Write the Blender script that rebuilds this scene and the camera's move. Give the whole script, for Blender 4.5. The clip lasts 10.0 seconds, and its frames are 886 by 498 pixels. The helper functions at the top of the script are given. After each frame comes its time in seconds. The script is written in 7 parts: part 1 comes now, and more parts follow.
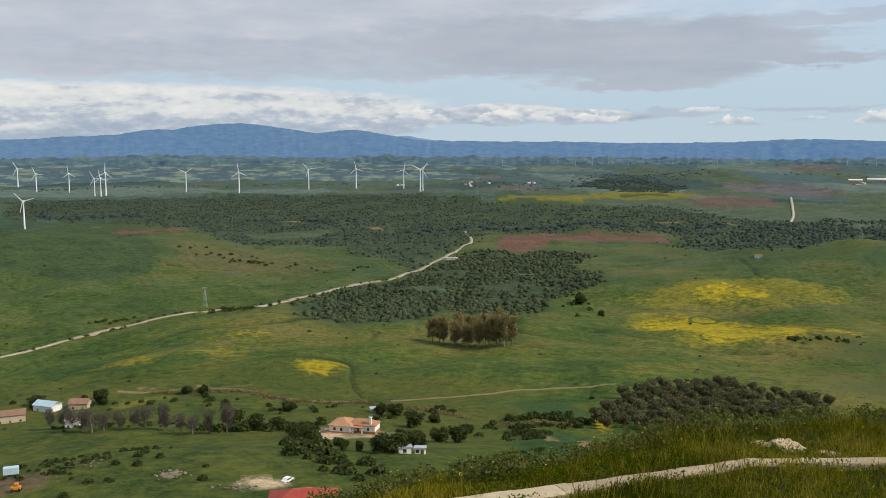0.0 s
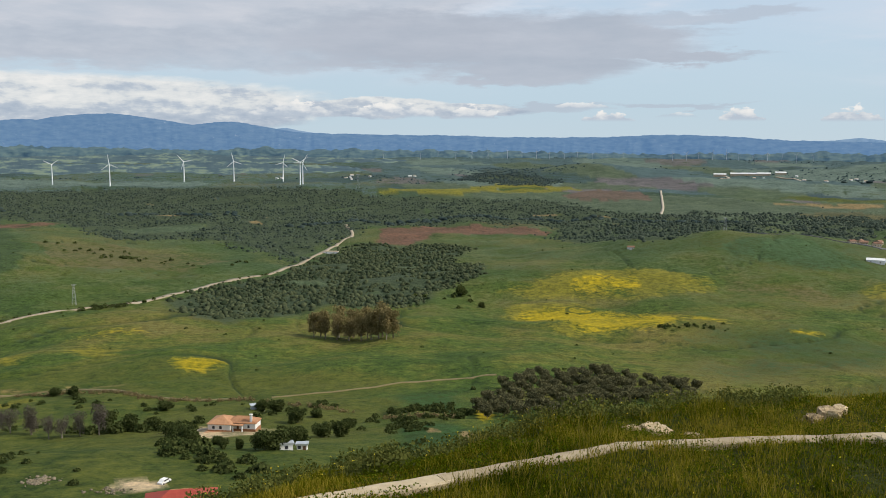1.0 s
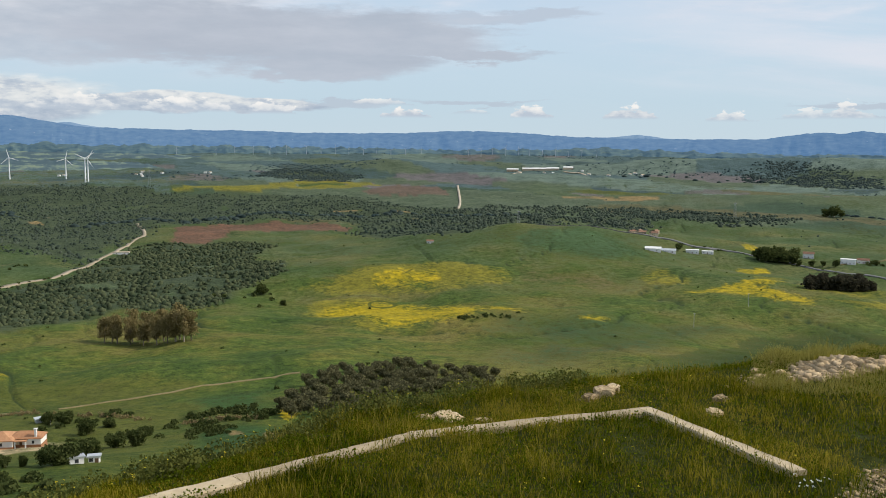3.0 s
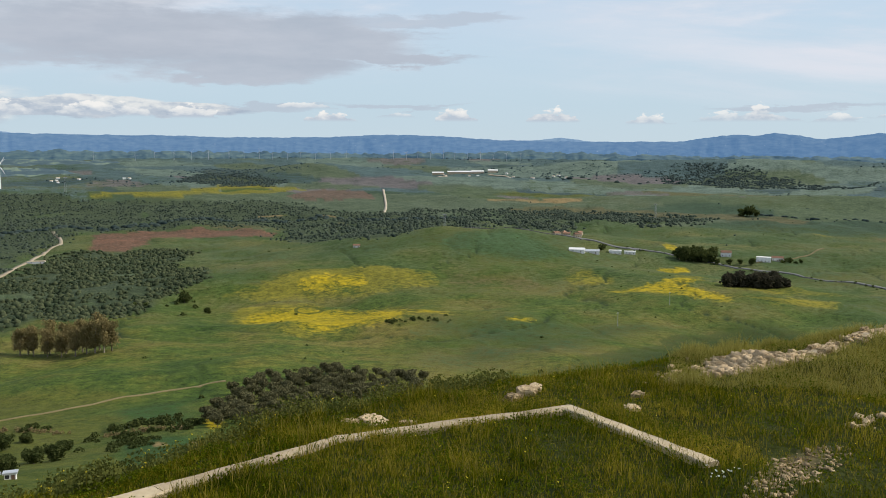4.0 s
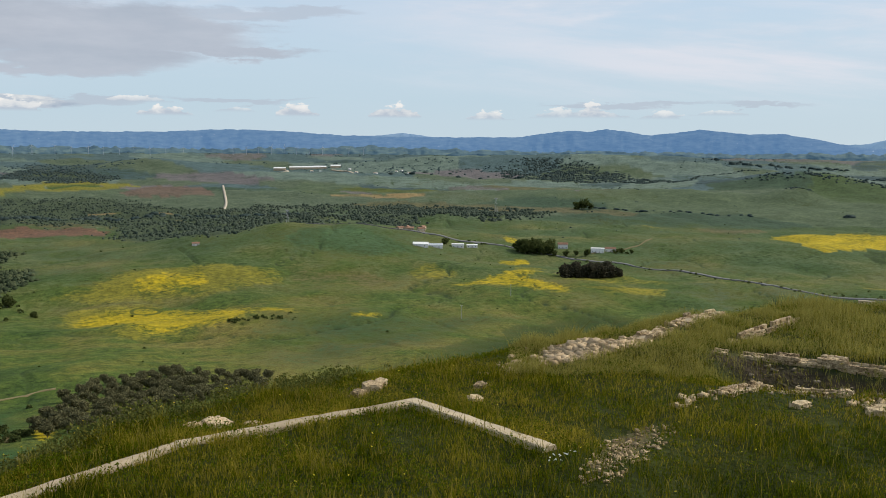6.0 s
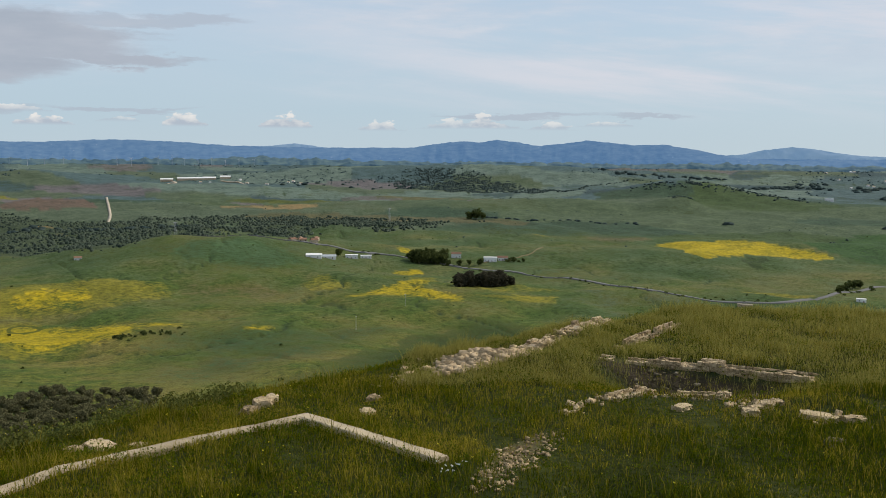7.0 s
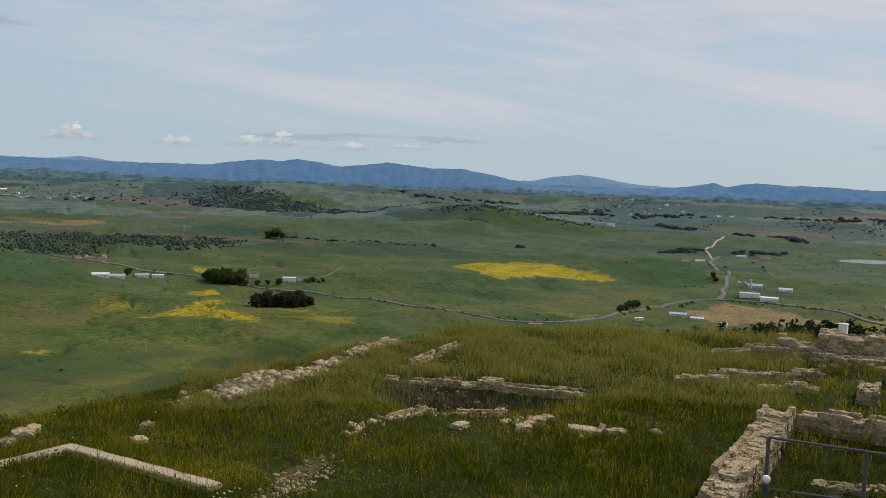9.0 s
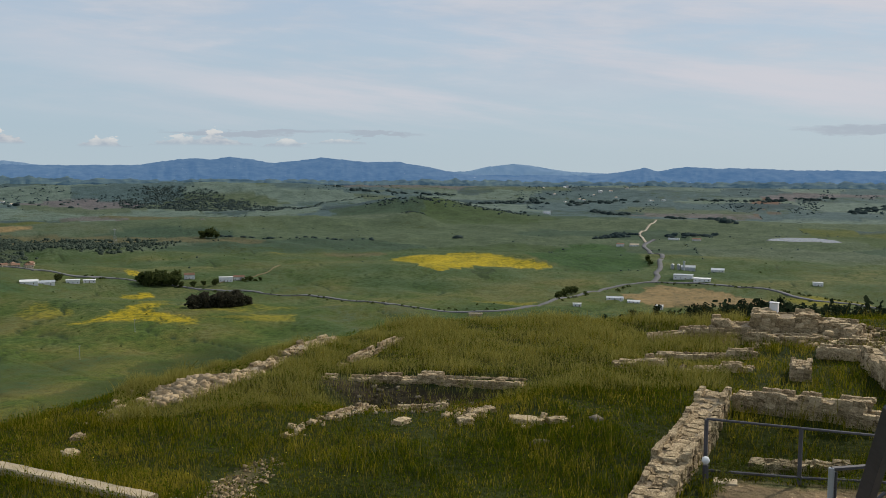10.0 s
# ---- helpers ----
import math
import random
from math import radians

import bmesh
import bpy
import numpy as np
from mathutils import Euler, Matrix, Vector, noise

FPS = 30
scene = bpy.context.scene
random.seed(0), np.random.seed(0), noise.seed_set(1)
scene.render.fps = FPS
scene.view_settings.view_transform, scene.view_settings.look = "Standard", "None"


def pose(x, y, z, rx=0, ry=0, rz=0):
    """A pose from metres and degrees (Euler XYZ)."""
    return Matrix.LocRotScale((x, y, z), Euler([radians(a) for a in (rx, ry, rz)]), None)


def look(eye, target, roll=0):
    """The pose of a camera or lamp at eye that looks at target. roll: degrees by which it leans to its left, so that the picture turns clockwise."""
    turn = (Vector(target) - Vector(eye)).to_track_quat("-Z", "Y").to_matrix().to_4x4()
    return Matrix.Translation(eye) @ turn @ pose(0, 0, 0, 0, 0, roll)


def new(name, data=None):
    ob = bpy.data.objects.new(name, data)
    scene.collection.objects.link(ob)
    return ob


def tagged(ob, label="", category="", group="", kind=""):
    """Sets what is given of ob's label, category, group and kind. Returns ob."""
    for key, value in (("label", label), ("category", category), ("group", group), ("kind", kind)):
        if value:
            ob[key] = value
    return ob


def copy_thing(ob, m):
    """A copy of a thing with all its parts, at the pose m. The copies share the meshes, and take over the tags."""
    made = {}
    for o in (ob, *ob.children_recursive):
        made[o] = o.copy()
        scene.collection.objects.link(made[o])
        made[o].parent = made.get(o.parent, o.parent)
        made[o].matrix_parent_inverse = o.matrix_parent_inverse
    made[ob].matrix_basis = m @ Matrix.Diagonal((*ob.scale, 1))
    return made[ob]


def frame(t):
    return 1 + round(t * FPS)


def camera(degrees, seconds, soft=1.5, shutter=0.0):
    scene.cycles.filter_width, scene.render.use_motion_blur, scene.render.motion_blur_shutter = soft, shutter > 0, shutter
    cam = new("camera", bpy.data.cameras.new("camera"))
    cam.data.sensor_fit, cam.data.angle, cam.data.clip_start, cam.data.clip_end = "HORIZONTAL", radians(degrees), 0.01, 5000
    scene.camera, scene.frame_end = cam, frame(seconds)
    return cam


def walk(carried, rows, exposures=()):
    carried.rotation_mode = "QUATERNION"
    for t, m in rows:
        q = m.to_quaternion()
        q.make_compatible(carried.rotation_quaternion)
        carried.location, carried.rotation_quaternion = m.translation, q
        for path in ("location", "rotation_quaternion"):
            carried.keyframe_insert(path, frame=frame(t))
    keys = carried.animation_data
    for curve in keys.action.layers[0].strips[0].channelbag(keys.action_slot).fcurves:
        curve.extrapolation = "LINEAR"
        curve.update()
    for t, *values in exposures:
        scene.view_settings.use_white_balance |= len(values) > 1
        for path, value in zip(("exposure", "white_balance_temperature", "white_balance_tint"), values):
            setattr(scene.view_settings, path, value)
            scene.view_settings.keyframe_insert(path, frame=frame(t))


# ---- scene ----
# ---- the camera and its walk ----
cam = camera(51.57, 10.0, 0.9)
walk(cam, [
    (0, pose(0.000, 0.000, 6.000, 90, 0, 0.00) @ pose(0, 0, 0, -6.45, 0, -0.23)),
    (0.5, pose(0.013, -0.013, 6.028, 90, 0, -2.76) @ pose(0, 0, 0, -6.54, 0, -0.37)),
    (1, pose(0.024, -0.100, 6.021, 90, 0, -7.40) @ pose(0, 0, 0, -6.87, 0, 0.21)),
    (1.5, pose(0.018, -0.146, 6.036, 90, 0, -9.99) @ pose(0, 0, 0, -7.11, 0, 0.13)),
    (2, pose(0.039, -0.300, 6.052, 90, 0, -15.35) @ pose(0, 0, 0, -7.11, 0, 0.79)),
    (2.5, pose(0.060, -0.368, 6.092, 90, 0, -18.58) @ pose(0, 0, 0, -6.97, 0, 1.06)),
    (2.7, pose(0.077, -0.428, 6.101, 90, 0, -19.24) @ pose(0, 0, 0, -7.03, 0, 0.77)),
    (3.8, pose(0.172, -0.636, 6.136, 90, 0, -22.56) @ pose(0, 0, 0, -6.82, 0, -0.05)),
    (4, pose(0.137, -0.696, 6.140, 90, 0, -24.47) @ pose(0, 0, 0, -6.82, 0, 0.14)),
    (4.5, pose(0.169, -0.768, 6.164, 90, 0, -27.50) @ pose(0, 0, 0, -6.91, 0, 0.44)),
    (5, pose(0.173, -0.821, 6.172, 90, 0, -30.74) @ pose(0, 0, 0, -7.11, 0, 0.45)),
    (5.2, pose(0.137, -0.813, 6.168, 90, 0, -32.30) @ pose(0, 0, 0, -7.16, 0, 0.68)),
    (6.3, pose(0.069, -0.877, 6.214, 90, 0, -35.06) @ pose(0, 0, 0, -6.96, 0, 0.28)),
    (6.5, pose(0.121, -0.888, 6.224, 90, 0, -36.16) @ pose(0, 0, 0, -6.83, 0, 0.34)),
    (7, pose(0.113, -0.920, 6.247, 90, 0, -40.88) @ pose(0, 0, 0, -6.39, 0, 0.38)),
    (7.5, pose(-0.025, -1.123, 6.271, 90, 0, -48.12) @ pose(0, 0, 0, -5.68, 0, 0.35)),
    (8, pose(0.074, -1.146, 6.288, 90, 0, -50.20) @ pose(0, 0, 0, -5.75, 0, 0.89)),
    (8.5, pose(0.253, -1.218, 6.298, 90, 0, -51.83) @ pose(0, 0, 0, -5.25, 0, 2.90)),
    (9, pose(0.385, -1.189, 6.271, 90, 0, -53.21) @ pose(0, 0, 0, -4.85, 0, 2.10)),
    (9.5, pose(0.520, -1.129, 6.277, 90, 0, -54.46) @ pose(0, 0, 0, -4.88, 0, 1.18)),
    (10, pose(0.598, -1.121, 6.286, 90, 0, -57.26) @ pose(0, 0, 0, -5.24, 0, 0.32)),
], [(0, -0.12), (1, -0.06), (2.5, 0.0), (5, -0.02), (6.5, -0.08), (7.5, -0.28), (8, -0.34), (10, -0.36)])

# ---- light ----
SUN_AZ, SUN_EL = 108, 40
sun = new("sun", bpy.data.lights.new("sun", "SUN"))
sun.data.energy, sun.data.angle, sun.data.color = 4.3, radians(2.0), (1.0, 0.93, 0.82)
sun.matrix_world = look((0, 0, 0), (-math.sin(radians(SUN_AZ)) * math.cos(radians(SUN_EL)), -math.cos(radians(SUN_AZ)) * math.cos(radians(SUN_EL)), -math.sin(radians(SUN_EL))))


class Graph:
    """A short way to write node trees."""

    def __init__(self, tree):
        self.tree = tree

    def link(self, value, socket):
        if isinstance(value, bpy.types.NodeSocket):
            self.tree.links.new(value, socket)
        elif isinstance(value, tuple) and len(value) == 3 and socket.type == "RGBA":
            socket.default_value = (*value, 1)
        else:
            socket.default_value = value

    def node(self, kind, out=0, settings=(), **inputs):
        n = self.tree.nodes.new(kind)
        settings = dict(settings)
        if "operation" in settings:
            n.operation = settings["operation"]
        if "interpolation_type" in settings:
            n.interpolation_type = settings["interpolation_type"]
        if "data_type" in settings:
            n.data_type = settings["data_type"]
        if "blend_type" in settings:
            n.blend_type = settings["blend_type"]
        for key, value in inputs.items():
            self.link(value, n.inputs[int(key[1:])] if key[0] == "i" and key[1:].isdigit() else n.inputs[key.replace("_", " ")])
        return n.outputs[out]

    def math(self, op, a, b=0.0, c=0.0):
        return self.node("ShaderNodeMath", settings={"operation": op}, i0=a, i1=b, i2=c)

    def noise(self, vector, scale, detail=4.0, rough=0.55):
        return self.node("ShaderNodeTexNoise", Vector=vector, Scale=scale, Detail=detail, Roughness=rough)

    def step(self, value, lo, hi):
        return self.node("ShaderNodeMapRange", settings={"interpolation_type": "SMOOTHSTEP"}, Value=value, From_Min=lo, From_Max=hi)

    def mix(self, fac, a, b):
        return self.node("ShaderNodeMix", 2, {"data_type": "RGBA"}, i0=fac, i6=a, i7=b)

    def ramp(self, fac, *stops):
        n = self.tree.nodes.new("ShaderNodeValToRGB")
        while len(n.color_ramp.elements) < len(stops):
            n.color_ramp.elements.new(0.5)
        for e, (p, c) in zip(n.color_ramp.elements, stops):
            e.position, e.color = p, (*c, 1)
        self.link(fac, n.inputs[0])
        return n.outputs[0]


# The sky: thin high veil, a flat grey sheet of cloud, and cumulus along the hills.
world = bpy.data.worlds.new("sky")
scene.world = world
world.use_nodes = True
g = Graph(world.node_tree)
back = world.node_tree.nodes["Background"]
sky = world.node_tree.nodes.new("ShaderNodeTexSky")
sky.sky_type, sky.sun_disc, sky.sun_elevation, sky.sun_rotation = "NISHITA", False, radians(SUN_EL), radians(SUN_AZ)
sky.dust_density = 2.0
where = g.node("ShaderNodeTexCoord")
sep = world.node_tree.nodes.new("ShaderNodeSeparateXYZ")
g.link(where, sep.inputs[0])
az = g.math("MULTIPLY", g.math("ARCTAN2", sep.outputs[0], sep.outputs[1]), 57.2958)
el = g.math("MULTIPLY", g.math("ARCSINE", sep.outputs[2]), 57.2958)


def field(u, v, shift, detail=7.0, rough=0.6):
    """Torn cloud texture, longer across than high; u and v in waves for each degree."""
    return g.noise(g.node("ShaderNodeCombineXYZ", X=u, Y=v, Z=shift), 1.0, detail, rough)


def lin(a, b):
    return g.math("ADD", g.math("MULTIPLY", az, a), g.math("MULTIPLY", el, b))


broad, torn, rag, puff = field(lin(0.05, 0.02), lin(-0.012, 0.30), 1.0), field(lin(0.16, 0.0), lin(0.0, 0.75), 3.0), field(lin(0.55, 0.0), lin(0.0, 1.9), 5.0), field(lin(1.1, 0.0), lin(0.0, 2.2), 7.0, 8.0, 0.55)
clear = g.ramp(g.math("DIVIDE", g.math("ADD", el, 1.0), 14.0), (0.0, (0.63, 0.755, 0.83)), (0.22, (0.555, 0.71, 0.825)), (0.6, (0.56, 0.70, 0.845)), (1.0, (0.53, 0.66, 0.85)))
air = g.mix(0.9, g.node("ShaderNodeMix", 2, {"data_type": "RGBA", "blend_type": "MULTIPLY"}, i0=1.0, i6=sky.outputs[0], i7=(0.13, 0.13, 0.13)), clear)
# thin high veil, in slanting bands
veil = g.math("MULTIPLY", g.step(g.math("ADD", g.math("MULTIPLY", broad, 0.75), g.math("MULTIPLY", torn, 0.25)), 0.42, 0.62), g.step(el, 1.5, 8.0))
air = g.mix(g.math("MULTIPLY", veil, 0.85), air, g.ramp(torn, (0.3, (0.61, 0.68, 0.79)), (0.7, (0.76, 0.785, 0.855))))
streak = g.math("ADD", g.math("MULTIPLY", field(lin(0.024, 0.05), lin(0.028, 0.20), 9.0, 8.0, 0.6), 0.7), g.math("MULTIPLY", field(lin(0.07, 0.03), lin(0.05, 0.62), 13.0, 8.0, 0.62), 0.3))
pale = g.math("MULTIPLY", g.math("MULTIPLY", g.step(streak, 0.43, 0.60), g.step(az, 20.0, 58.0)), g.step(el, 0.6, 4.5))
air = g.mix(g.math("MULTIPLY", pale, 0.85), air, (0.80, 0.795, 0.86))


def sheet(parts, ragged, soft):
    """The cover of a flat torn cloud made of several ellipses: az, el, half width, half height, weight."""
    total = None
    wa = g.math("ADD", az, g.math("MULTIPLY", g.math("SUBTRACT", torn, 0.5), ragged * 9.0))
    we = g.math("ADD", el, g.math("ADD", g.math("MULTIPLY", g.math("SUBTRACT", rag, 0.5), ragged * 1.0), g.math("MULTIPLY", g.math("SUBTRACT", torn, 0.5), ragged * 2.2)))
    for a, e, w, h, k in parts:
        u, v = g.math("DIVIDE", g.math("SUBTRACT", wa, a), w), g.math("DIVIDE", g.math("SUBTRACT", we, e), h)
        d = g.math("MULTIPLY", g.math("SUBTRACT", 1.0, g.math("ADD", g.math("MULTIPLY", u, u), g.math("MULTIPLY", v, v))), k)
        total = d if total is None else g.math("MAXIMUM", total, d)
    return g.step(total, -soft, soft)


left = sheet(((-22.0, 9.0, 26.0, 5.0, 1.0), (-4.0, 10.0, 16.0, 3.6, 1.0)), 1.2, 0.22)
air = g.mix(g.math("MULTIPLY", left, 0.9), air, g.ramp(torn, (0.32, (0.50, 0.555, 0.64)), (0.66, (0.63, 0.655, 0.72))))
mid = sheet(((-8.0, 5.2, 17.0, 1.2, 1.0), (3.0, 6.2, 9.0, 1.6, 1.0)), 1.2, 0.5)
air = g.mix(g.math("MULTIPLY", mid, 0.75), air, g.ramp(rag, (0.3, (0.45, 0.51, 0.60)), (0.7, (0.55, 0.60, 0.68))))
dark = sheet(((8.5, 5.8, 10.5, 1.9, 1.0), (17.0, 5.9, 6.4, 1.4, 1.0), (21.0, 4.9, 4.4, 0.5, 1.0), (13.0, 4.3, 5.5, 0.9, 1.0)), 1.15, 0.5)
air = g.mix(g.math("MULTIPLY", dark, 0.88), air, g.ramp(torn, (0.3, (0.425, 0.475, 0.56)), (0.72, (0.52, 0.56, 0.64))))
wisp = sheet(((23.5, 7.2, 5.0, 0.35, 1.0), (84.0, 2.1, 6.0, 0.25, 0.9), (45.0, 1.85, 4.5, 0.2, 0.9), (52.5, 1.75, 2.6, 0.14, 0.9), (21.0, 1.95, 3.6, 0.16, 0.9), (13.0, 1.9, 3.4, 0.2, 0.9)), 0.8, 0.6)
air = g.mix(g.math("MULTIPLY", wisp, 0.6), air, (0.47, 0.52, 0.61))


def cumulus(air, a, e, wide, high, strength=1.0):
    """A heap of cloud with a flat base: bright and lumpy above, grey-blue below."""
    u = g.math("DIVIDE", g.math("SUBTRACT", g.math("ADD", az, g.math("MULTIPLY", g.math("SUBTRACT", rag, 0.5), 1.6)), a), wide)
    low = e - high * 0.55
    v = g.math("DIVIDE", g.math("SUBTRACT", el, low), high * 1.75)
    d = g.math("SUBTRACT", g.math("ADD", g.math("SUBTRACT", 0.85, g.math("MULTIPLY", u, u)), g.math("MULTIPLY", g.math("SUBTRACT", puff, 0.5), 2.6)), v)
    body = g.math("MULTIPLY", g.step(d, -0.06, 0.16), g.step(el, low - 0.14, low + 0.1))
    shade = g.math("ADD", g.math("MULTIPLY", v, 0.8), g.math("MULTIPLY", g.math("SUBTRACT", puff, 0.5), 1.5))
    return g.mix(g.math("MULTIPLY", body, strength), air, g.ramp(shade, (0.05, (0.50, 0.57, 0.66)), (0.35, (0.70, 0.735, 0.77)), (0.7, (0.90, 0.89, 0.87))))


lumps = field(lin(0.30, 0.0), lin(0.0, 1.15), 11.0, 8.0, 0.62)
bank = sheet(((-22.0, 1.9, 23.0, 1.75, 1.0), (-8.0, 1.7, 8.0, 1.3, 1.0), (1.5, 1.85, 6.0, 0.62, 1.0), (8.5, 1.7, 4.5, 0.4, 0.8)), 0.5, 0.25)
tone = g.math("ADD", g.math("ADD", g.math("MULTIPLY", lumps, 0.7), g.math("MULTIPLY", puff, 0.3)), g.math("MULTIPLY", g.math("SUBTRACT", el, 2.0), 0.075))
air = g.mix(g.math("MULTIPLY", bank, 0.95), air, g.ramp(tone, (0.36, (0.40, 0.475, 0.58)), (0.46, (0.52, 0.58, 0.66)), (0.54, (0.74, 0.765, 0.775)), (0.66, (0.88, 0.875, 0.855))))
air = cumulus(air, -1.5, 1.7, 3.0, 0.55, 0.95)
air = cumulus(air, 4.2, 1.65, 3.0, 0.5)
air = cumulus(air, 9.2, 1.55, 1.7, 0.45)
air = cumulus(air, 17.4, 1.35, 1.6, 0.36)
air = cumulus(air, 15.9, 2.0, 2.2, 0.2, 0.7)
air = cumulus(air, 21.5, 1.5, 1.2, 0.18, 0.6)
air = cumulus(air, 25.2, 1.45, 1.3, 0.5)
air = cumulus(air, 31.2, 1.4, 1.7, 0.5)
air = cumulus(air, 37.0, 1.2, 1.4, 0.34, 0.85)
air = cumulus(air, 42.6, 1.35, 3.2, 0.36, 0.7)
air = cumulus(air, 43.4, 1.5, 1.0, 0.5, 0.8)
air = cumulus(air, 47.6, 1.25, 1.6, 0.28, 0.7)
air = cumulus(air, 51.0, 1.4, 1.8, 0.18, 0.6)
g.link(air, back.inputs[0])
back.inputs[1].default_value = 1.0

# ---- materials ----
def material(name, rough=0.8, metal=0.0):
    m = bpy.data.materials.new(name)
    m.use_nodes = True
    b = m.node_tree.nodes["Principled BSDF"]
    b.inputs["Roughness"].default_value, b.inputs["Metallic"].default_value = rough, metal
    b.inputs["Specular IOR Level"].default_value = 0.25
    return m, Graph(m.node_tree), b


def bump(g, b, height, strength, distance):
    g.link(g.node("ShaderNodeBump", Strength=strength, Distance=distance, Height=height), b.inputs["Normal"])


def worn(name, dark, light, scale, rough=0.85, fine=6.0, relief=0.01, metal=0.0):
    """A surface that varies between two colours at two scales, and from piece to piece."""
    m, g, b = material(name, rough, metal)
    at = g.node("ShaderNodeTexCoord", 3)
    a, c = g.noise(at, scale, 5.0), g.noise(at, scale * fine, 4.0)
    each = g.node("ShaderNodeObjectInfo", 5)
    f = g.math("ADD", g.math("ADD", g.math("MULTIPLY", a, 0.55), g.math("MULTIPLY", c, 0.35)), g.math("MULTIPLY", g.math("SUBTRACT", each, 0.3), 0.25))
    g.link(g.ramp(f, (0.3, dark), (0.68, light)), b.inputs["Base Color"])
    bump(g, b, c, 0.8, relief)
    return m


def glow_through(m, g, b, colour, share=0.35):
    """Leaves and blades let part of the light through."""
    g.link(colour, b.inputs["Base Color"])
    thin = g.node("ShaderNodeBsdfTranslucent", Color=colour)
    both = g.node("ShaderNodeMixShader", i0=share, i1=b.outputs[0], i2=thin)
    g.link(both, m.node_tree.nodes["Material Output"].inputs[0])


def leafy(name, dark, light, rough=0.7, scale=0.25):
    """Foliage: each leaf or clump has its own tone, and some light comes through."""
    m, g, b = material(name, rough)
    b.inputs["Specular IOR Level"].default_value = 0.0
    each = g.node("ShaderNodeNewGeometry", 8)
    tree = g.node("ShaderNodeObjectInfo", 5)
    n = g.noise(g.node("ShaderNodeTexCoord", 3), scale, 3.0)
    f = g.math("ADD", g.math("MULTIPLY", each, 0.6), g.math("ADD", g.math("MULTIPLY", n, 0.4), g.math("MULTIPLY", tree, 0.15)))
    glow_through(m, g, b, g.ramp(f, (0.15, dark), (0.85, light)))
    return m


def rubble_stone(name, dark, middle, light):
    """Weathered limestone: pitted, shade painted dark into the pits, each stone its own tone."""
    m, g, b = material(name, 0.93)
    at = g.node("ShaderNodeTexCoord", 3)
    a, c, pit = g.noise(at, 1.3, 5.0), g.noise(at, 5.0, 8.0, 0.72), g.noise(at, 13.0, 4.0, 0.6)
    f = g.math("ADD", g.math("ADD", g.math("MULTIPLY", a, 0.35), g.math("MULTIPLY", c, 0.6)), g.math("MULTIPLY", g.math("SUBTRACT", g.node("ShaderNodeObjectInfo", 5), 0.35), 0.2))
    g.link(g.ramp(f, (0.34, dark), (0.47, middle), (0.64, light)), b.inputs["Base Color"])
    bump(g, b, g.math("ADD", c, g.math("MULTIPLY", pit, 0.5)), 1.0, 0.05)
    return m


STONE = rubble_stone("limestone", (0.10, 0.070, 0.034), (0.35, 0.258, 0.140), (0.58, 0.452, 0.272))
# pale scree stone, lightened further to stand in for light on its face
LIT_PALE_RUBBLE = worn("lit_pale_limestone", (0.27, 0.195, 0.105), (0.54, 0.42, 0.265), 1.6, 0.92, 7.0, 0.03)
MORTAR = worn("lime_mortar", (0.0675, 0.0525, 0.0285), (0.165, 0.1275, 0.075), 2.5, 0.95, 6.0, 0.03)
PALE_MORTAR = worn("pale_lime_mortar", (0.17, 0.13, 0.08), (0.36, 0.29, 0.19), 3.0, 0.95, 8.0, 0.04)
CONCRETE = worn("weathered_concrete", (0.235, 0.185, 0.11), (0.47, 0.38, 0.245), 0.9, 0.9, 9.0, 0.01)
ROCK = worn("grey_limestone", (0.10, 0.080, 0.050), (0.27, 0.222, 0.150), 1.2, 0.92, 6.0, 0.04)
WHITEWASH = worn("whitewash", (0.6072, 0.598, 0.5704), (0.7544, 0.7452, 0.7176), 0.3, 0.85, 8.0, 0.01)
CREAM = worn("cream_render", (0.357, 0.2805, 0.187), (0.51, 0.425, 0.306), 0.3, 0.9, 8.0, 0.01)
TILES = worn("clay_tiles", (0.2295, 0.102, 0.04675), (0.425, 0.2295, 0.119), 0.5, 0.85, 10.0, 0.04)
OLD_TILES = worn("weathered_clay_tiles", (0.12, 0.066, 0.042), (0.25, 0.145, 0.092), 0.5, 0.9, 10.0, 0.04)
RED_ROOF = worn("red_roof_paint", (0.22, 0.032, 0.022), (0.34, 0.062, 0.040), 0.5, 0.7, 8.0, 0.02)
SHEET = worn("grey_sheet_metal", (0.36, 0.38, 0.39), (0.55, 0.57, 0.58), 0.4, 0.5, 8.0, 0.01, 0.4)
BLUE_SHEET = worn("pale_blue_sheet", (0.30, 0.42, 0.46), (0.45, 0.58, 0.62), 0.5, 0.6, 8.0)
TURBINE_WHITE = worn("white_gelcoat", (0.74, 0.75, 0.76), (0.82, 0.83, 0.84), 0.05, 0.45, 5.0, 0.002)
# far turbines: the blue-grey paint stands in for haze over white
TURBINE_HAZE = worn("haze_grey_gelcoat", (0.30, 0.34, 0.40), (0.38, 0.42, 0.48), 0.05, 0.5, 5.0, 0.002)
STEEL = worn("grey_painted_steel", (0.060, 0.057, 0.060), (0.105, 0.10, 0.105), 2.0, 0.6, 6.0, 0.002, 0.1)
GALVANISED = worn("galvanised_steel", (0.30, 0.31, 0.32), (0.42, 0.43, 0.44), 1.0, 0.5, 6.0, 0.002, 0.6)
WINDOW = worn("dark_window", (0.02, 0.022, 0.025), (0.05, 0.052, 0.055), 1.0, 0.2)
WOOD = worn("brown_wood", (0.10, 0.06, 0.035), (0.18, 0.11, 0.065), 3.0)
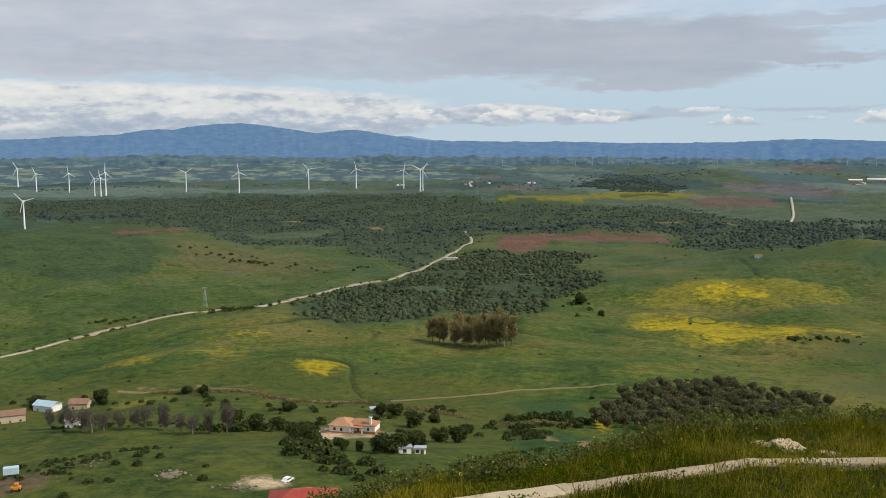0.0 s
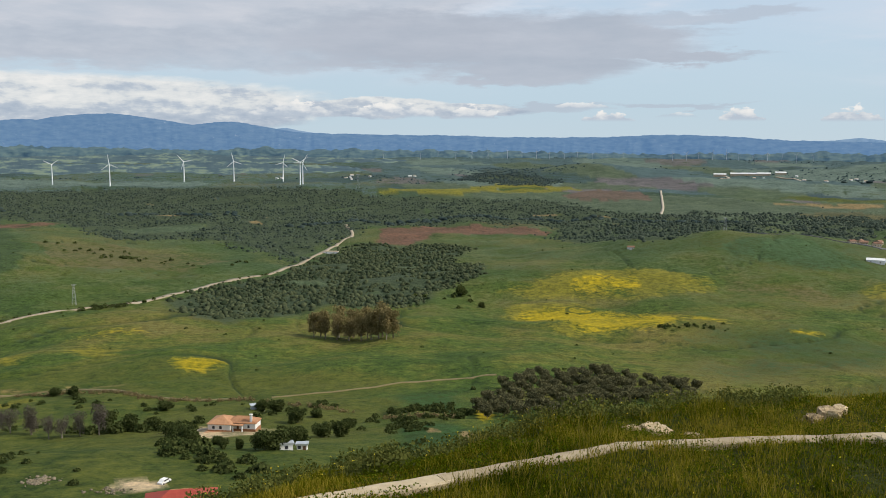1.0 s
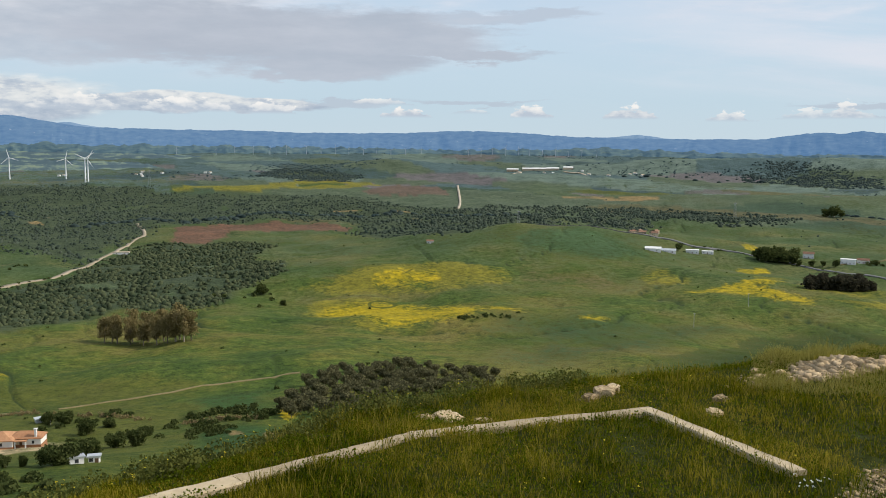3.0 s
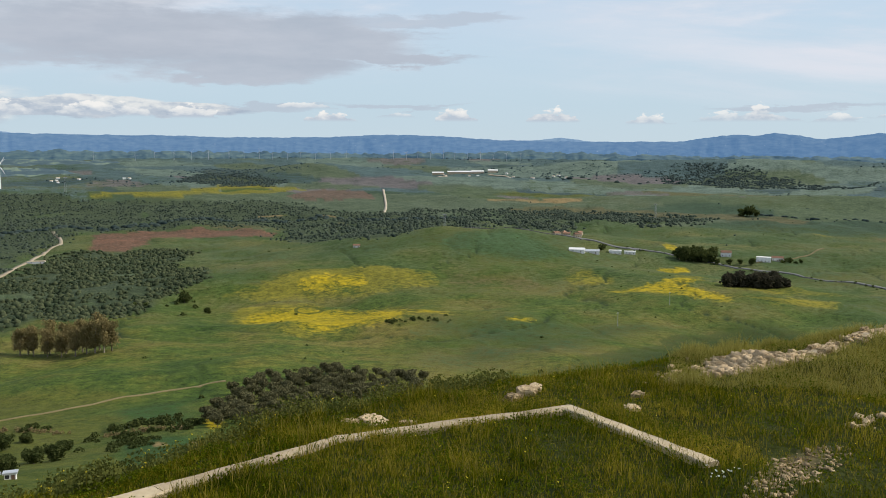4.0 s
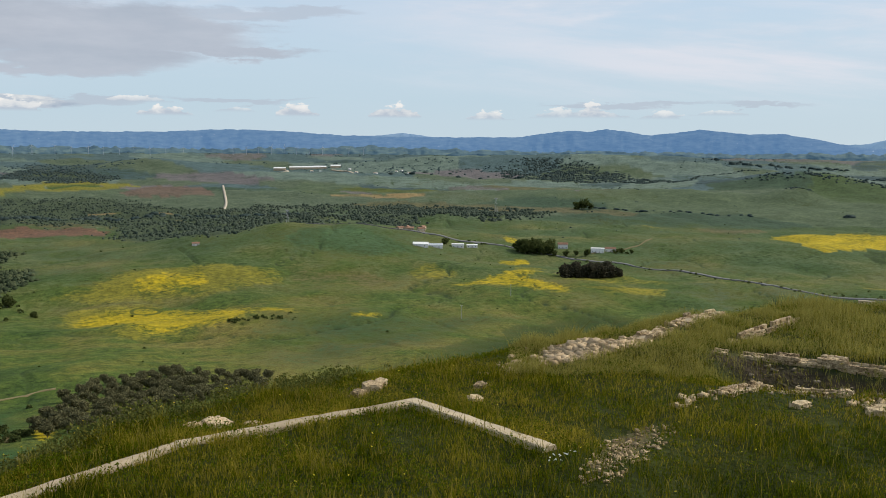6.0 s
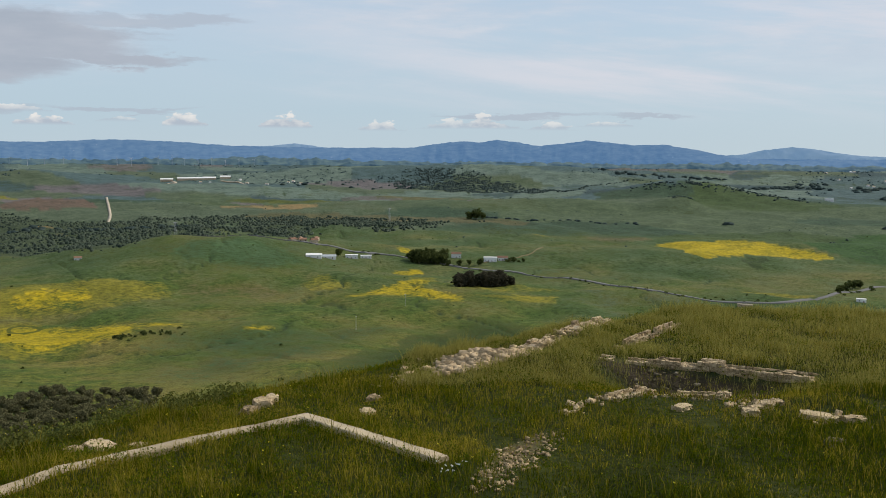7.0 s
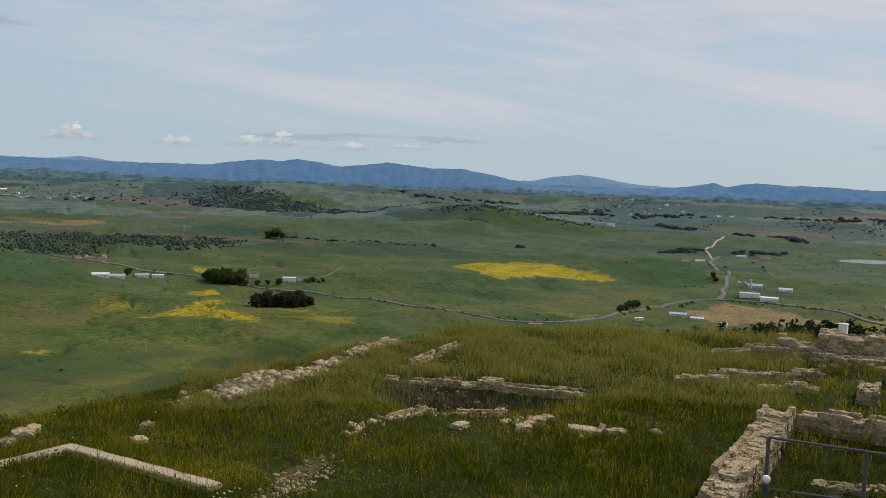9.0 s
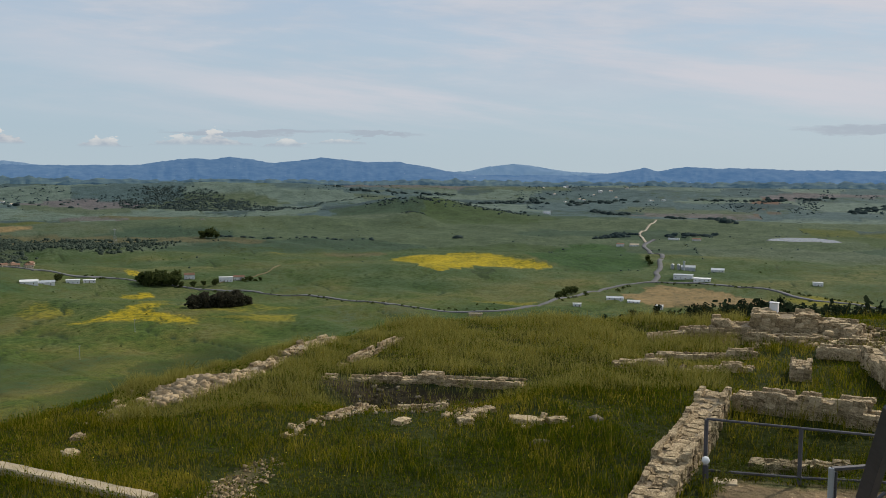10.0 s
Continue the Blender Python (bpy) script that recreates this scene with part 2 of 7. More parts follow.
BARK = worn("pale_bark", (0.11, 0.09, 0.07), (0.28, 0.24, 0.19), 1.5)
DIRT = worn("pale_dirt", (0.25, 0.205, 0.14), (0.42, 0.365, 0.28), 0.02, 0.95, 12.0, 0.05)
ASPHALT = worn("worn_asphalt", (0.0845, 0.0845, 0.0845), (0.143, 0.1398, 0.1365), 0.03, 0.9, 12.0, 0.02)
PATH_DIRT = worn("trodden_earth", (0.112, 0.096, 0.044), (0.2, 0.16, 0.08), 0.05, 0.95, 10.0, 0.05)
OLIVE_LEAF = leafy("olive_foliage", (0.052, 0.056, 0.026), (0.165, 0.155, 0.078))
GUM_LEAF = leafy("eucalyptus_foliage", (0.074, 0.078, 0.032), (0.30, 0.235, 0.105))
DARK_LEAF = leafy("dark_foliage", (0.024, 0.038, 0.012), (0.090, 0.106, 0.034))
# scrub leaves are lifted and blued, some distance haze within their own colour
SCRUB_LEAF = leafy("scrub_foliage", (0.027, 0.043, 0.036), (0.096, 0.120, 0.086), 0.8, 0.02)
THICKET_LEAF = leafy("wild_olive_foliage", (0.030, 0.046, 0.026), (0.116, 0.134, 0.070), 0.8, 0.03)
# distant woods and hedges: blue distance haze is mixed into the leaf colour
HAZED_LEAF = leafy("haze_blue_foliage", (0.030, 0.050, 0.052), (0.074, 0.098, 0.086), 0.8, 0.01)
# farthest woods: bluer again, a thicker haze painted into the leaves
FAR_HAZED_LEAF = leafy("far_haze_blue_foliage", (0.036, 0.062, 0.072), (0.070, 0.098, 0.098), 0.8, 0.01)
PINE_LEAF = leafy("brown_green_foliage", (0.0256, 0.0272, 0.0176), (0.068, 0.0624, 0.04))
BARE_TWIG = leafy("bare_twigs", (0.068, 0.056, 0.044), (0.16, 0.136, 0.112))
CYPRESS_LEAF = leafy("cypress_foliage", (0.008, 0.014, 0.008), (0.030, 0.042, 0.020))
REED = leafy("dry_reed", (0.11, 0.09, 0.04), (0.27, 0.21, 0.105))
YELLOW_PETAL = leafy("yellow_petals", (0.50, 0.38, 0.02), (0.75, 0.62, 0.06))
WHITE_PETAL = leafy("white_petals", (0.6, 0.6, 0.5), (0.85, 0.85, 0.78))

GLASS, gg, gb = material("railing_glass", 0.05)
gb.inputs["Transmission Weight"].default_value = 1.0
gb.inputs["IOR"].default_value = 1.03
gb.inputs["Base Color"].default_value = (0.72, 0.75, 0.74, 1)

WATER, gg, gb = material("still_water", 0.25)
gb.inputs["Base Color"].default_value = (0.11, 0.115, 0.105, 1)
bump(gg, gb, gg.noise(gg.node("ShaderNodeTexCoord", 3), 0.5), 0.05, 0.02)

# grass blades
GRASS, gg, gb = material("wild_grass", 0.8)
gb.inputs["Specular IOR Level"].default_value = 0.0
tone = gg.math("ADD", gg.math("MULTIPLY", gg.node("ShaderNodeNewGeometry", 8), 0.5), gg.math("ADD", gg.math("SUBTRACT", gg.math("MULTIPLY", gg.noise(gg.node("ShaderNodeTexCoord", 3), 0.45, 4.0), 1.3), 0.40), gg.math("SUBTRACT", gg.math("MULTIPLY", gg.noise(gg.node("ShaderNodeTexCoord", 3), 0.13, 3.0), 0.8), 0.18)))
glow_through(GRASS, gg, gb, gg.ramp(tone, (0.30, (0.015, 0.029, 0.001)), (0.54, (0.056, 0.074, 0.002)), (0.76, (0.150, 0.140, 0.005)), (1.0, (0.34, 0.27, 0.035))), 0.45)

# pasture: greens at several scales, and each field's own cover
GROUND, gg, gb = material("pasture", 0.95)
gb.inputs["Specular IOR Level"].default_value = 0.1
at = gg.node("ShaderNodeTexCoord", 3)
n_large, n_field, n_patch, n_tuft, n_blade = gg.noise(at, 0.0042, 6.0, 0.6), gg.noise(at, 0.022, 6.0, 0.65), gg.noise(at, 0.15, 6.0, 0.7), gg.noise(at, 1.6, 6.0, 0.7), gg.noise(at, 0.6, 8.0, 0.85)
low = gg.math("ADD", gg.math("MULTIPLY", n_large, 0.6), gg.math("MULTIPLY", n_field, 0.4))
green = gg.ramp(low, (0.40, (0.033, 0.059, 0.011)), (0.47, (0.053, 0.079, 0.014)), (0.53, (0.082, 0.091, 0.017)), (0.60, (0.122, 0.106, 0.027)))
speck = gg.ramp(gg.math("ADD", gg.math("MULTIPLY", n_patch, 0.45), gg.math("ADD", gg.math("MULTIPLY", n_tuft, 0.2), gg.math("MULTIPLY", n_blade, 0.35))), (0.40, (0.26, 0.34, 0.32)), (0.5, (0.96, 0.98, 0.98)), (0.60, (2.1, 1.85, 1.7)))
green = gg.node("ShaderNodeMix", 2, {"data_type": "RGBA", "blend_type": "MULTIPLY"}, i0=0.85, i6=green, i7=speck)
cover = gg.tree.nodes.new("ShaderNodeAttribute")
cover.attribute_name = "cover"
torn_edge = gg.math("ADD", cover.outputs["Alpha"], gg.math("ADD", gg.math("MULTIPLY", gg.math("SUBTRACT", n_field, 0.5), 0.9), gg.math("MULTIPLY", gg.math("SUBTRACT", n_patch, 0.5), 1.3)))
hue = gg.node("ShaderNodeMix", 2, {"data_type": "RGBA", "blend_type": "MULTIPLY"}, i0=0.8, i6=cover.outputs["Color"], i7=gg.ramp(gg.math("ADD", gg.math("MULTIPLY", n_patch, 0.5), gg.math("ADD", gg.math("MULTIPLY", n_blade, 0.2), gg.math("MULTIPLY", n_field, 0.3))), (0.40, (0.30, 0.38, 0.36)), (0.5, (0.92, 0.93, 0.92)), (0.62, (1.75, 1.6, 1.5))))
# a circle left green in the yellow field
round_it = gg.node("ShaderNodeVectorMath", 1, {"operation": "LENGTH"}, i0=gg.node("ShaderNodeMapping", Vector=at, Location=(-271.0, -678.0, 0.0), Scale=(1.0, 0.72, 0.0)))
circle = gg.step(gg.math("ABSOLUTE", gg.math("SUBTRACT", gg.math("ADD", round_it, gg.math("MULTIPLY", n_patch, 3.0)), 15.0)), 2.8, 1.4)
gg.link(gg.mix(gg.math("MULTIPLY", circle, 0.85), gg.mix(gg.step(torn_edge, 0.25, 0.85), green, hue), (0.052, 0.066, 0.010)), gb.inputs["Base Color"])
bump(gg, gb, gg.math("ADD", n_patch, gg.math("MULTIPLY", n_tuft, 0.2)), 0.7, 1.5)

# far hills: the blue air before them is put in as emission
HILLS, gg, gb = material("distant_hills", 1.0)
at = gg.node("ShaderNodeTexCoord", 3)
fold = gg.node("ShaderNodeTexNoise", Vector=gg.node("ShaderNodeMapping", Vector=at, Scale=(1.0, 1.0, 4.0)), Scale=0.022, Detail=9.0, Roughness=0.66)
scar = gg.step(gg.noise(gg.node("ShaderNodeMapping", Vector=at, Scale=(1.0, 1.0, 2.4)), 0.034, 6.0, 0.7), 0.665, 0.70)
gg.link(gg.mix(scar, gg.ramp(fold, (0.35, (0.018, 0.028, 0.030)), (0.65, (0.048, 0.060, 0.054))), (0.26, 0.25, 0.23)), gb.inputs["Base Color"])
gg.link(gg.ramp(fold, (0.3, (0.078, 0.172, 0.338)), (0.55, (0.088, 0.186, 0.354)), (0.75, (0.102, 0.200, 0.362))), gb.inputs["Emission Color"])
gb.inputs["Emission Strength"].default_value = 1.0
# plain behind the wind farm: its haze is a bluish emission, not air
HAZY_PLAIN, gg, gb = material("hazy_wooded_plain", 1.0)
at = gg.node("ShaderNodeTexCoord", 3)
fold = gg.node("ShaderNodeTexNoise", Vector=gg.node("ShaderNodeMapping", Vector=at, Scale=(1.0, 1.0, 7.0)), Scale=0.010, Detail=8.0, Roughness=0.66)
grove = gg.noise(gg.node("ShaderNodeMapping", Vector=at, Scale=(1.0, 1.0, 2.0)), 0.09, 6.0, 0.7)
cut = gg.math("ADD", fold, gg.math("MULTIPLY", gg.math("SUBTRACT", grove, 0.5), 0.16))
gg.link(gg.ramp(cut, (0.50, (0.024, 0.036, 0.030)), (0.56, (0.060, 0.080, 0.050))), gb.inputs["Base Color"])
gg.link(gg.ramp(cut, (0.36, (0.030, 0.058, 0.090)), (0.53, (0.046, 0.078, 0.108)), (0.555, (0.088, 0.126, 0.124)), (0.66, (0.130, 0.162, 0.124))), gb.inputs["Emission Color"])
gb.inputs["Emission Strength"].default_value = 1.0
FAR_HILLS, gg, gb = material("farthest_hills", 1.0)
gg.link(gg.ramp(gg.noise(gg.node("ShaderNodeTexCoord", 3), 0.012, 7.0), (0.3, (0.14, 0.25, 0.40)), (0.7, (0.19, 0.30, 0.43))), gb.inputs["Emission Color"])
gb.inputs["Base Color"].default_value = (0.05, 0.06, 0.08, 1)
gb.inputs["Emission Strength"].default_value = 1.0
# foothills glow dark blue as well, air haze set in the emission
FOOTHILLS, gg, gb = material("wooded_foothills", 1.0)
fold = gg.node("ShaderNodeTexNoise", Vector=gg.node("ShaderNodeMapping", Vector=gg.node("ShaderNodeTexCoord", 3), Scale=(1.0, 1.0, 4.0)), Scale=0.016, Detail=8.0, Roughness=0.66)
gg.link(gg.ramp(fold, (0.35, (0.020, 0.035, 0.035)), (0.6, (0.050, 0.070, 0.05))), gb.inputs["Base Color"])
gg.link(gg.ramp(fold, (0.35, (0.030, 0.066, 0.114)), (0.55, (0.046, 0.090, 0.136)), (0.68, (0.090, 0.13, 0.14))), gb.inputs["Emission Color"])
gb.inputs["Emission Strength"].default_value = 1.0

# ---- the ground ----
BROW_AZ = (-180, -60, -20, -8, 0, 8, 15, 25, 36, 44, 52, 58, 66, 76, 85, 120, 180)
BROW_R = (14, 12, 12.5, 13.3, 14.5, 15.8, 18.7, 21, 23, 25.4, 29, 31, 30.5, 29.5, 31, 31, 14)
FALL_R = (0, 12, 60, 150, 400, 500, 780, 930, 1500, 2200, 3000, 3800, 4400, 4750, 4950)
FALL_Z = (0, -4, -30, -55, -126, -142, -168, -175, -178, -170, -160, -133, -102, -93, -90)


def hill(x, y, az, r, across, along, height):
    """A smooth hill at an azimuth and distance, longer across or along the line of sight."""
    s, c = math.sin(radians(az)), math.cos(radians(az))
    u, v = x * c - y * s, x * s + y * c - r
    return height * np.exp(-(u / across) ** 2 - (v / along) ** 2)


WAVES = {}


def ripple(x, y, size, seed):
    """Smooth uneven waves of about that wavelength, between -1 and 1."""
    if seed not in WAVES:
        rng = np.random.RandomState(seed)
        WAVES[seed] = [(rng.uniform(0, 2 * np.pi), rng.uniform(0.6, 1.7), rng.uniform(0, 2 * np.pi)) for _ in range(9)]
    total = 0
    for a, k, p in WAVES[seed]:
        total = total + np.sin((x * math.cos(a) + y * math.sin(a)) * (2 * np.pi * k / size) + p)
    return total / 4.5


def gully(x, y):
    """Winding drainage lines, 1 along their bed."""
    u, v = x + 25 * ripple(x, y, 150, 13), y + 25 * ripple(x, y, 150, 14)
    a, b = np.clip(1 - np.abs(ripple(u, v, 520, 11)) * 30, 0, 1), np.clip(1 - np.abs(ripple(u, v, 330, 12)) * 24, 0, 1)
    return np.maximum(a, b * 0.7)


def summit(x, y):
    """The tilted grassy top on which the ruins stand."""
    return np.clip(0.1 + 0.045 * np.clip(x - 10, 0, 40) - 0.05 * (np.clip(y, 0, 40) - 14), -0.4, 1.7)


def land(x, y):
    """Height of the ground."""
    x, y = np.asarray(x, float), np.asarray(y, float)
    r, az = np.hypot(x, y), np.degrees(np.arctan2(x, y))
    brow = np.interp(az, BROW_AZ, BROW_R)
    out = np.maximum(r - brow, 0)
    low = np.interp(np.log(np.maximum(r, 1)), np.log(np.maximum(FALL_R, 1)), FALL_Z)
    first = -0.62 * out * out / (out + 5)
    k = np.clip((out - 15) / 120, 0, 1)
    k = k * k * (3 - 2 * k)
    top = summit(x, y)
    z = top + first * (1 - k) + low * k
    z = z + hill(x, y, 26.5, 1430, 270, 190, 46) + hill(x, y, 22, 1250, 200, 150, 8) + hill(x, y, -26, 1500, 360, 300, 52) + hill(x, y, -20, 310, 120, 60, 13)
    z = z + hill(x, y, 12, 1130, 230, 90, 10) + hill(x, y, 22, 860, 200, 60, 9) + hill(x, y, 3, 640, 150, 50, 7)
    z = z + hill(x, y, -15, 720, 180, 70, 8) + hill(x, y, 45, 1100, 300, 110, 12) + hill(x, y, 4, 2650, 450, 160, 26)
    z = z + hill(x, y, -13, 900, 170, 90, 9) + hill(x, y, 33, 980, 200, 80, 9) + hill(x, y, 52, 1500, 330, 130, 14) + hill(x, y, 38, 1900, 360, 150, 16) + hill(x, y, 62, 1750, 260, 120, 12)
    z = z + hill(x, y, 17, 3700, 260, 260, 44) + hill(x, y, 43, 3900, 480, 220, 52) + hill(x, y, 50, 3800, 330, 200, 34) + hill(x, y, 34, 3900, 400, 200, 30) + hill(x, y, 25, 3300, 380, 160, 20)
    z = z + hill(x, y, 55.6, 3000, 190, 170, 38) + hill(x, y, 55.5, 3050, 400, 200, 26) + hill(x, y, 55.2, 2560, 75, 80, 34) + hill(x, y, 61, 2950, 260, 150, 8) + hill(x, y, 68, 4200, 600, 200, 16) + hill(x, y, -14, 4000, 500, 200, 18)
    z = z + hill(x, y, 46, 2600, 420, 180, 24) + hill(x, y, 72, 2700, 420, 160, 18) + hill(x, y, 16, 4480, 1300, 120, 14)
    z = z + hill(x, y, 45.5, 24.6, 1.4, 0.6, 0.28)
    z = z + hill(x, y, 59.0, 22.3, 2.4, 0.9, -0.75)
    z = z + hill(x, y, 82, 18.4, 1.7, 1.1, -0.3)
    z = z + 0.21 * np.clip((11.9 - np.abs(x - 0.5)) / 1.5, 0, 1) * np.clip((5.0 - np.abs(y - 12.6)) / 1.5, 0, 1) * np.clip(1 - out, 0, 1)
    w = np.clip((r - 250) / 500, 0, 1)
    z = z + w * (3.8 * ripple(x, y, 420, 3) + 3.0 * ripple(x, y, 170, 4) + 0.5 * ripple(x, y, 55, 5))
    z = z - w * 2.6 * gully(x, y)
    z = z + 0.06 * ripple(x, y, 4, 6) * np.clip((r - 5) / 8, 0, 1) + 0.5 * np.clip((out - 10) / 60, 0, 1) * ripple(x, y, 38, 7)
    pond = np.clip(1.6 - np.hypot((x - 2215) / 85, (y - 432) / 95), 0, 0.5) * 2
    z = z * (1 - pond) - 161.0 * pond
    return z


def polar(a, r):
    return r * math.sin(radians(a)), r * math.cos(radians(a))


def height(x, y):
    return float(land(x, y))


def shape(name, verts, faces, mat=None, smooth=False):
    """A mesh from arrays."""
    me = bpy.data.meshes.new(name)
    verts = np.asarray(verts, np.float32)
    faces = np.asarray(faces, np.int32)
    me.vertices.add(len(verts))
    me.vertices.foreach_set("co", verts.ravel())
    me.loops.add(faces.size)
    me.loops.foreach_set("vertex_index", faces.ravel())
    me.polygons.add(len(faces))
    me.polygons.foreach_set("loop_start", np.arange(0, faces.size, faces.shape[1], dtype=np.int32))
    if smooth:
        me.polygons.foreach_set("use_smooth", np.ones(len(faces), bool))
    me.update(calc_edges=True)
    if mat:
        me.materials.append(mat)
    return me


def cover_of(x, y, poly, soft):
    """1 well inside the outline, 0 outside, with an edge of that softness in metres."""
    px, py = np.array([p[0] for p in poly], float), np.array([p[1] for p in poly], float)
    out = np.zeros(x.shape)
    m = soft * 2
    near = np.nonzero((x > px.min() - m) & (x < px.max() + m) & (y > py.min() - m) & (y < py.max() + m))[0]
    if not len(near):
        return out
    u, v = x[near], y[near]
    dist, odd = np.full(u.shape, 1e9), np.zeros(u.shape, bool)
    for i in range(len(px)):
        ax, ay, bx, by = px[i - 1], py[i - 1], px[i], py[i]
        k = np.clip(((u - ax) * (bx - ax) + (v - ay) * (by - ay)) / ((bx - ax) ** 2 + (by - ay) ** 2 + 1e-9), 0, 1)
        dist = np.minimum(dist, np.hypot(u - ax - k * (bx - ax), v - ay - k * (by - ay)))
        odd ^= ((ay > v) != (by > v)) & (u < (bx - ax) * (v - ay) / (by - ay + 1e-12) + ax)
    out[near] = np.clip(0.5 + np.where(odd, dist, -dist) / (2 * soft), 0, 1)
    return out


YELLOW, PALE_YELLOW, EARTH, OCHRE, SCRUB = (0.270, 0.212, 0.0096), (0.138, 0.128, 0.0170), (0.116, 0.066, 0.042), (0.18, 0.130, 0.058), (0.044, 0.060, 0.030)
DARK_SOIL = (0.056, 0.0416, 0.024)
CROP, DARK_EARTH, SAND, BARE, PALE_GREEN = (0.0288, 0.0624, 0.0164), (0.098, 0.070, 0.050), (0.368, 0.288, 0.176), (0.104, 0.076, 0.04), (0.060, 0.084, 0.044)
TRODDEN = (0.205, 0.142, 0.078)
MEADOW = (0.062, 0.074, 0.014)
# hilltop ground darkened: the shade between grass blades is painted in
GRASS_SHADE = (0.030, 0.037, 0.004)
# most of the valley and plain colours below have blue distance haze mixed in
FIELD_GREEN = (0.042, 0.066, 0.023)
VALE_GREEN = (0.035, 0.060, 0.034)
VALE_PASTURE, LUSH_PASTURE, DRY_PASTURE = (0.051, 0.078, 0.034), (0.031, 0.058, 0.022), (0.086, 0.090, 0.032)
GULLY_GREEN, HAZE_WOOD, HAZE_GREEN, HAZE_EARTH = (0.02, 0.036, 0.012), (0.034, 0.058, 0.060), (0.052, 0.084, 0.084), (0.098, 0.090, 0.090)
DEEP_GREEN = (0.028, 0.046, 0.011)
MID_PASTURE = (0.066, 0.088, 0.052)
HAZE_PASTURE = (0.092, 0.126, 0.102)
OLIVE_BROWN, FRESH_GREEN = (0.080, 0.077, 0.036), (0.040, 0.074, 0.030)
BELT = [(-1336, 2766), (-1034, 2875), (-715, 3024), (-350, 3099), (-64, 3089), (135, 2528), (422, 2476), (636, 2478), (728, 2158), (803, 1979), (935, 1927), (816, 1680), (526, 1274), (472, 1276), (438, 1424), (392, 1518), (459, 1826), (324, 1898), (99, 1856), (48, 1692), (-53, 1319), (-83, 1429), (-226, 1630), (-344, 1566), (-555, 1979), (-818, 2194), (-1066, 2202)]
THICKET = [(44, 1546), (205, 1533), (253, 1477), (188, 1338), (228, 1220), (195, 1135), (132, 1057), (103, 993), (51, 960), (-3, 995), (-50, 939), (-90, 870), (-115, 897), (-145, 947), (-177, 1013), (-152, 1088), (-104, 1157), (-57, 1240), (-12, 1389)]
HEATH = [(1061, 2038), (1204, 1958), (1372, 1722), (1341, 1528), (1180, 1498), (1024, 1534), (818, 1329), (769, 1441)]
HEATH_EAST = [(1186, 1942), (1276, 1825), (1282, 1565), (1256, 1464), (1095, 1432), (1081, 1565), (1016, 1664)]
KNOLL = [(486, 3316), (609, 3714), (693, 3707), (794, 3386), (855, 3184), (751, 3045), (593, 3081)]
RIDGE_WOOD = [(2167, 2828), (2423, 2978), (2524, 2821), (2552, 2545), (2423, 2336), (2411, 2083), (2236, 2107), (2256, 2298), (2090, 2389), (2095, 2636)]
POND = [(2150, 505), (2205, 508), (2262, 480), (2290, 425), (2240, 372), (2190, 350), (2165, 372), (2180, 410), (2150, 440)]
HEATH_WEST = [(534, 1765), (746, 2091), (1058, 2032), (731, 1371), (617, 1497), (467, 1310)]
CLEARING = [(-409, 1870), (-220, 1935), (-243, 1755), (-360, 1740)]
YARD = [(13.6, 2.7), (15.5, 3.0), (16.2, 2.9), (16.3, 1.6), (16.6, 0.4), (16, -1.5), (12, -1.0), (12, 1.5)]
STONY = [(10.0, 9.7), (10.6, 10.3), (11.9, 11.2), (12.7, 11.5), (13.5, 11.6), (14.2, 11.5), (13.1, 10.7), (12.4, 10.4), (11.5, 10.0), (10.6, 9.4)]
PIT = [(18.7, 14.6), (19.5, 14.6), (20.4, 12.2), (21.0, 9.6), (19.3, 9.2), (18.2, 10.6), (17.9, 12.4)]
EDGE = [(14.0, 17.5), (16.5, 18.4), (19.4, 17.5), (24.0, 18.6), (24.0, 17.6), (17.6, 16.3), (15.8, 16.5)]
SCREE = [(15.4, 17.0), (16.4, 17.9), (17.8, 17.6), (19.4, 17.4), (19.2, 16.9), (17.9, 16.5), (16.6, 16.6)]
VALE = [(560, 560), (760, 1000), (1050, 1480), (1900, 2100), (2700, 1500), (2700, 300), (1700, -300), (800, 50)]
HILLTOP = [(-12, 9), (-8, 15), (4, 20), (14, 24), (24, 25), (33, 16), (36, 2), (20, -6), (6, 3)]


def dab(x, y, across, along, turn=0.0):
    """A rounded patch round a point: half sizes across and along the line that turn degrees gives."""
    c, n = math.cos(radians(turn)), math.sin(radians(turn))
    return [(x + across * math.cos(k * 0.7854) * c + along * math.sin(k * 0.7854) * n, y - across * math.cos(k * 0.7854) * n + along * math.sin(k * 0.7854) * c) for k in range(8)]


# outline, colour, softness of the edge, cover
BROAD_FIELDS = [
    (HILLTOP, GRASS_SHADE, 3, 0.9), (dab(480, 480, 150, 270, 44), DEEP_GREEN, 90, 0.86), (VALE, VALE_GREEN, 160, 0.45),
    ([(236, 586), (291, 723), (320, 790), (440, 771), (538, 730), (621, 698), (485, 619), (335, 551), (268, 554)], LUSH_PASTURE, 60, 0.6),
    ([(-340, 180), (-340, 640), (-100, 700), (60, 600), (90, 420), (60, 150), (-40, 110)], MEADOW, 40, 0.62)]
SCRUB_FIELDS = [(BELT, SCRUB, 40, 0.95), (HEATH_WEST, SCRUB, 40, 0.8), (THICKET, SCRUB, 22, 0.95), (HEATH, SCRUB, 50, 0.8), (HEATH_EAST, SCRUB, 50, 0.7), (KNOLL, SCRUB, 40, 0.9), (RIDGE_WOOD, SCRUB, 60, 0.8)]
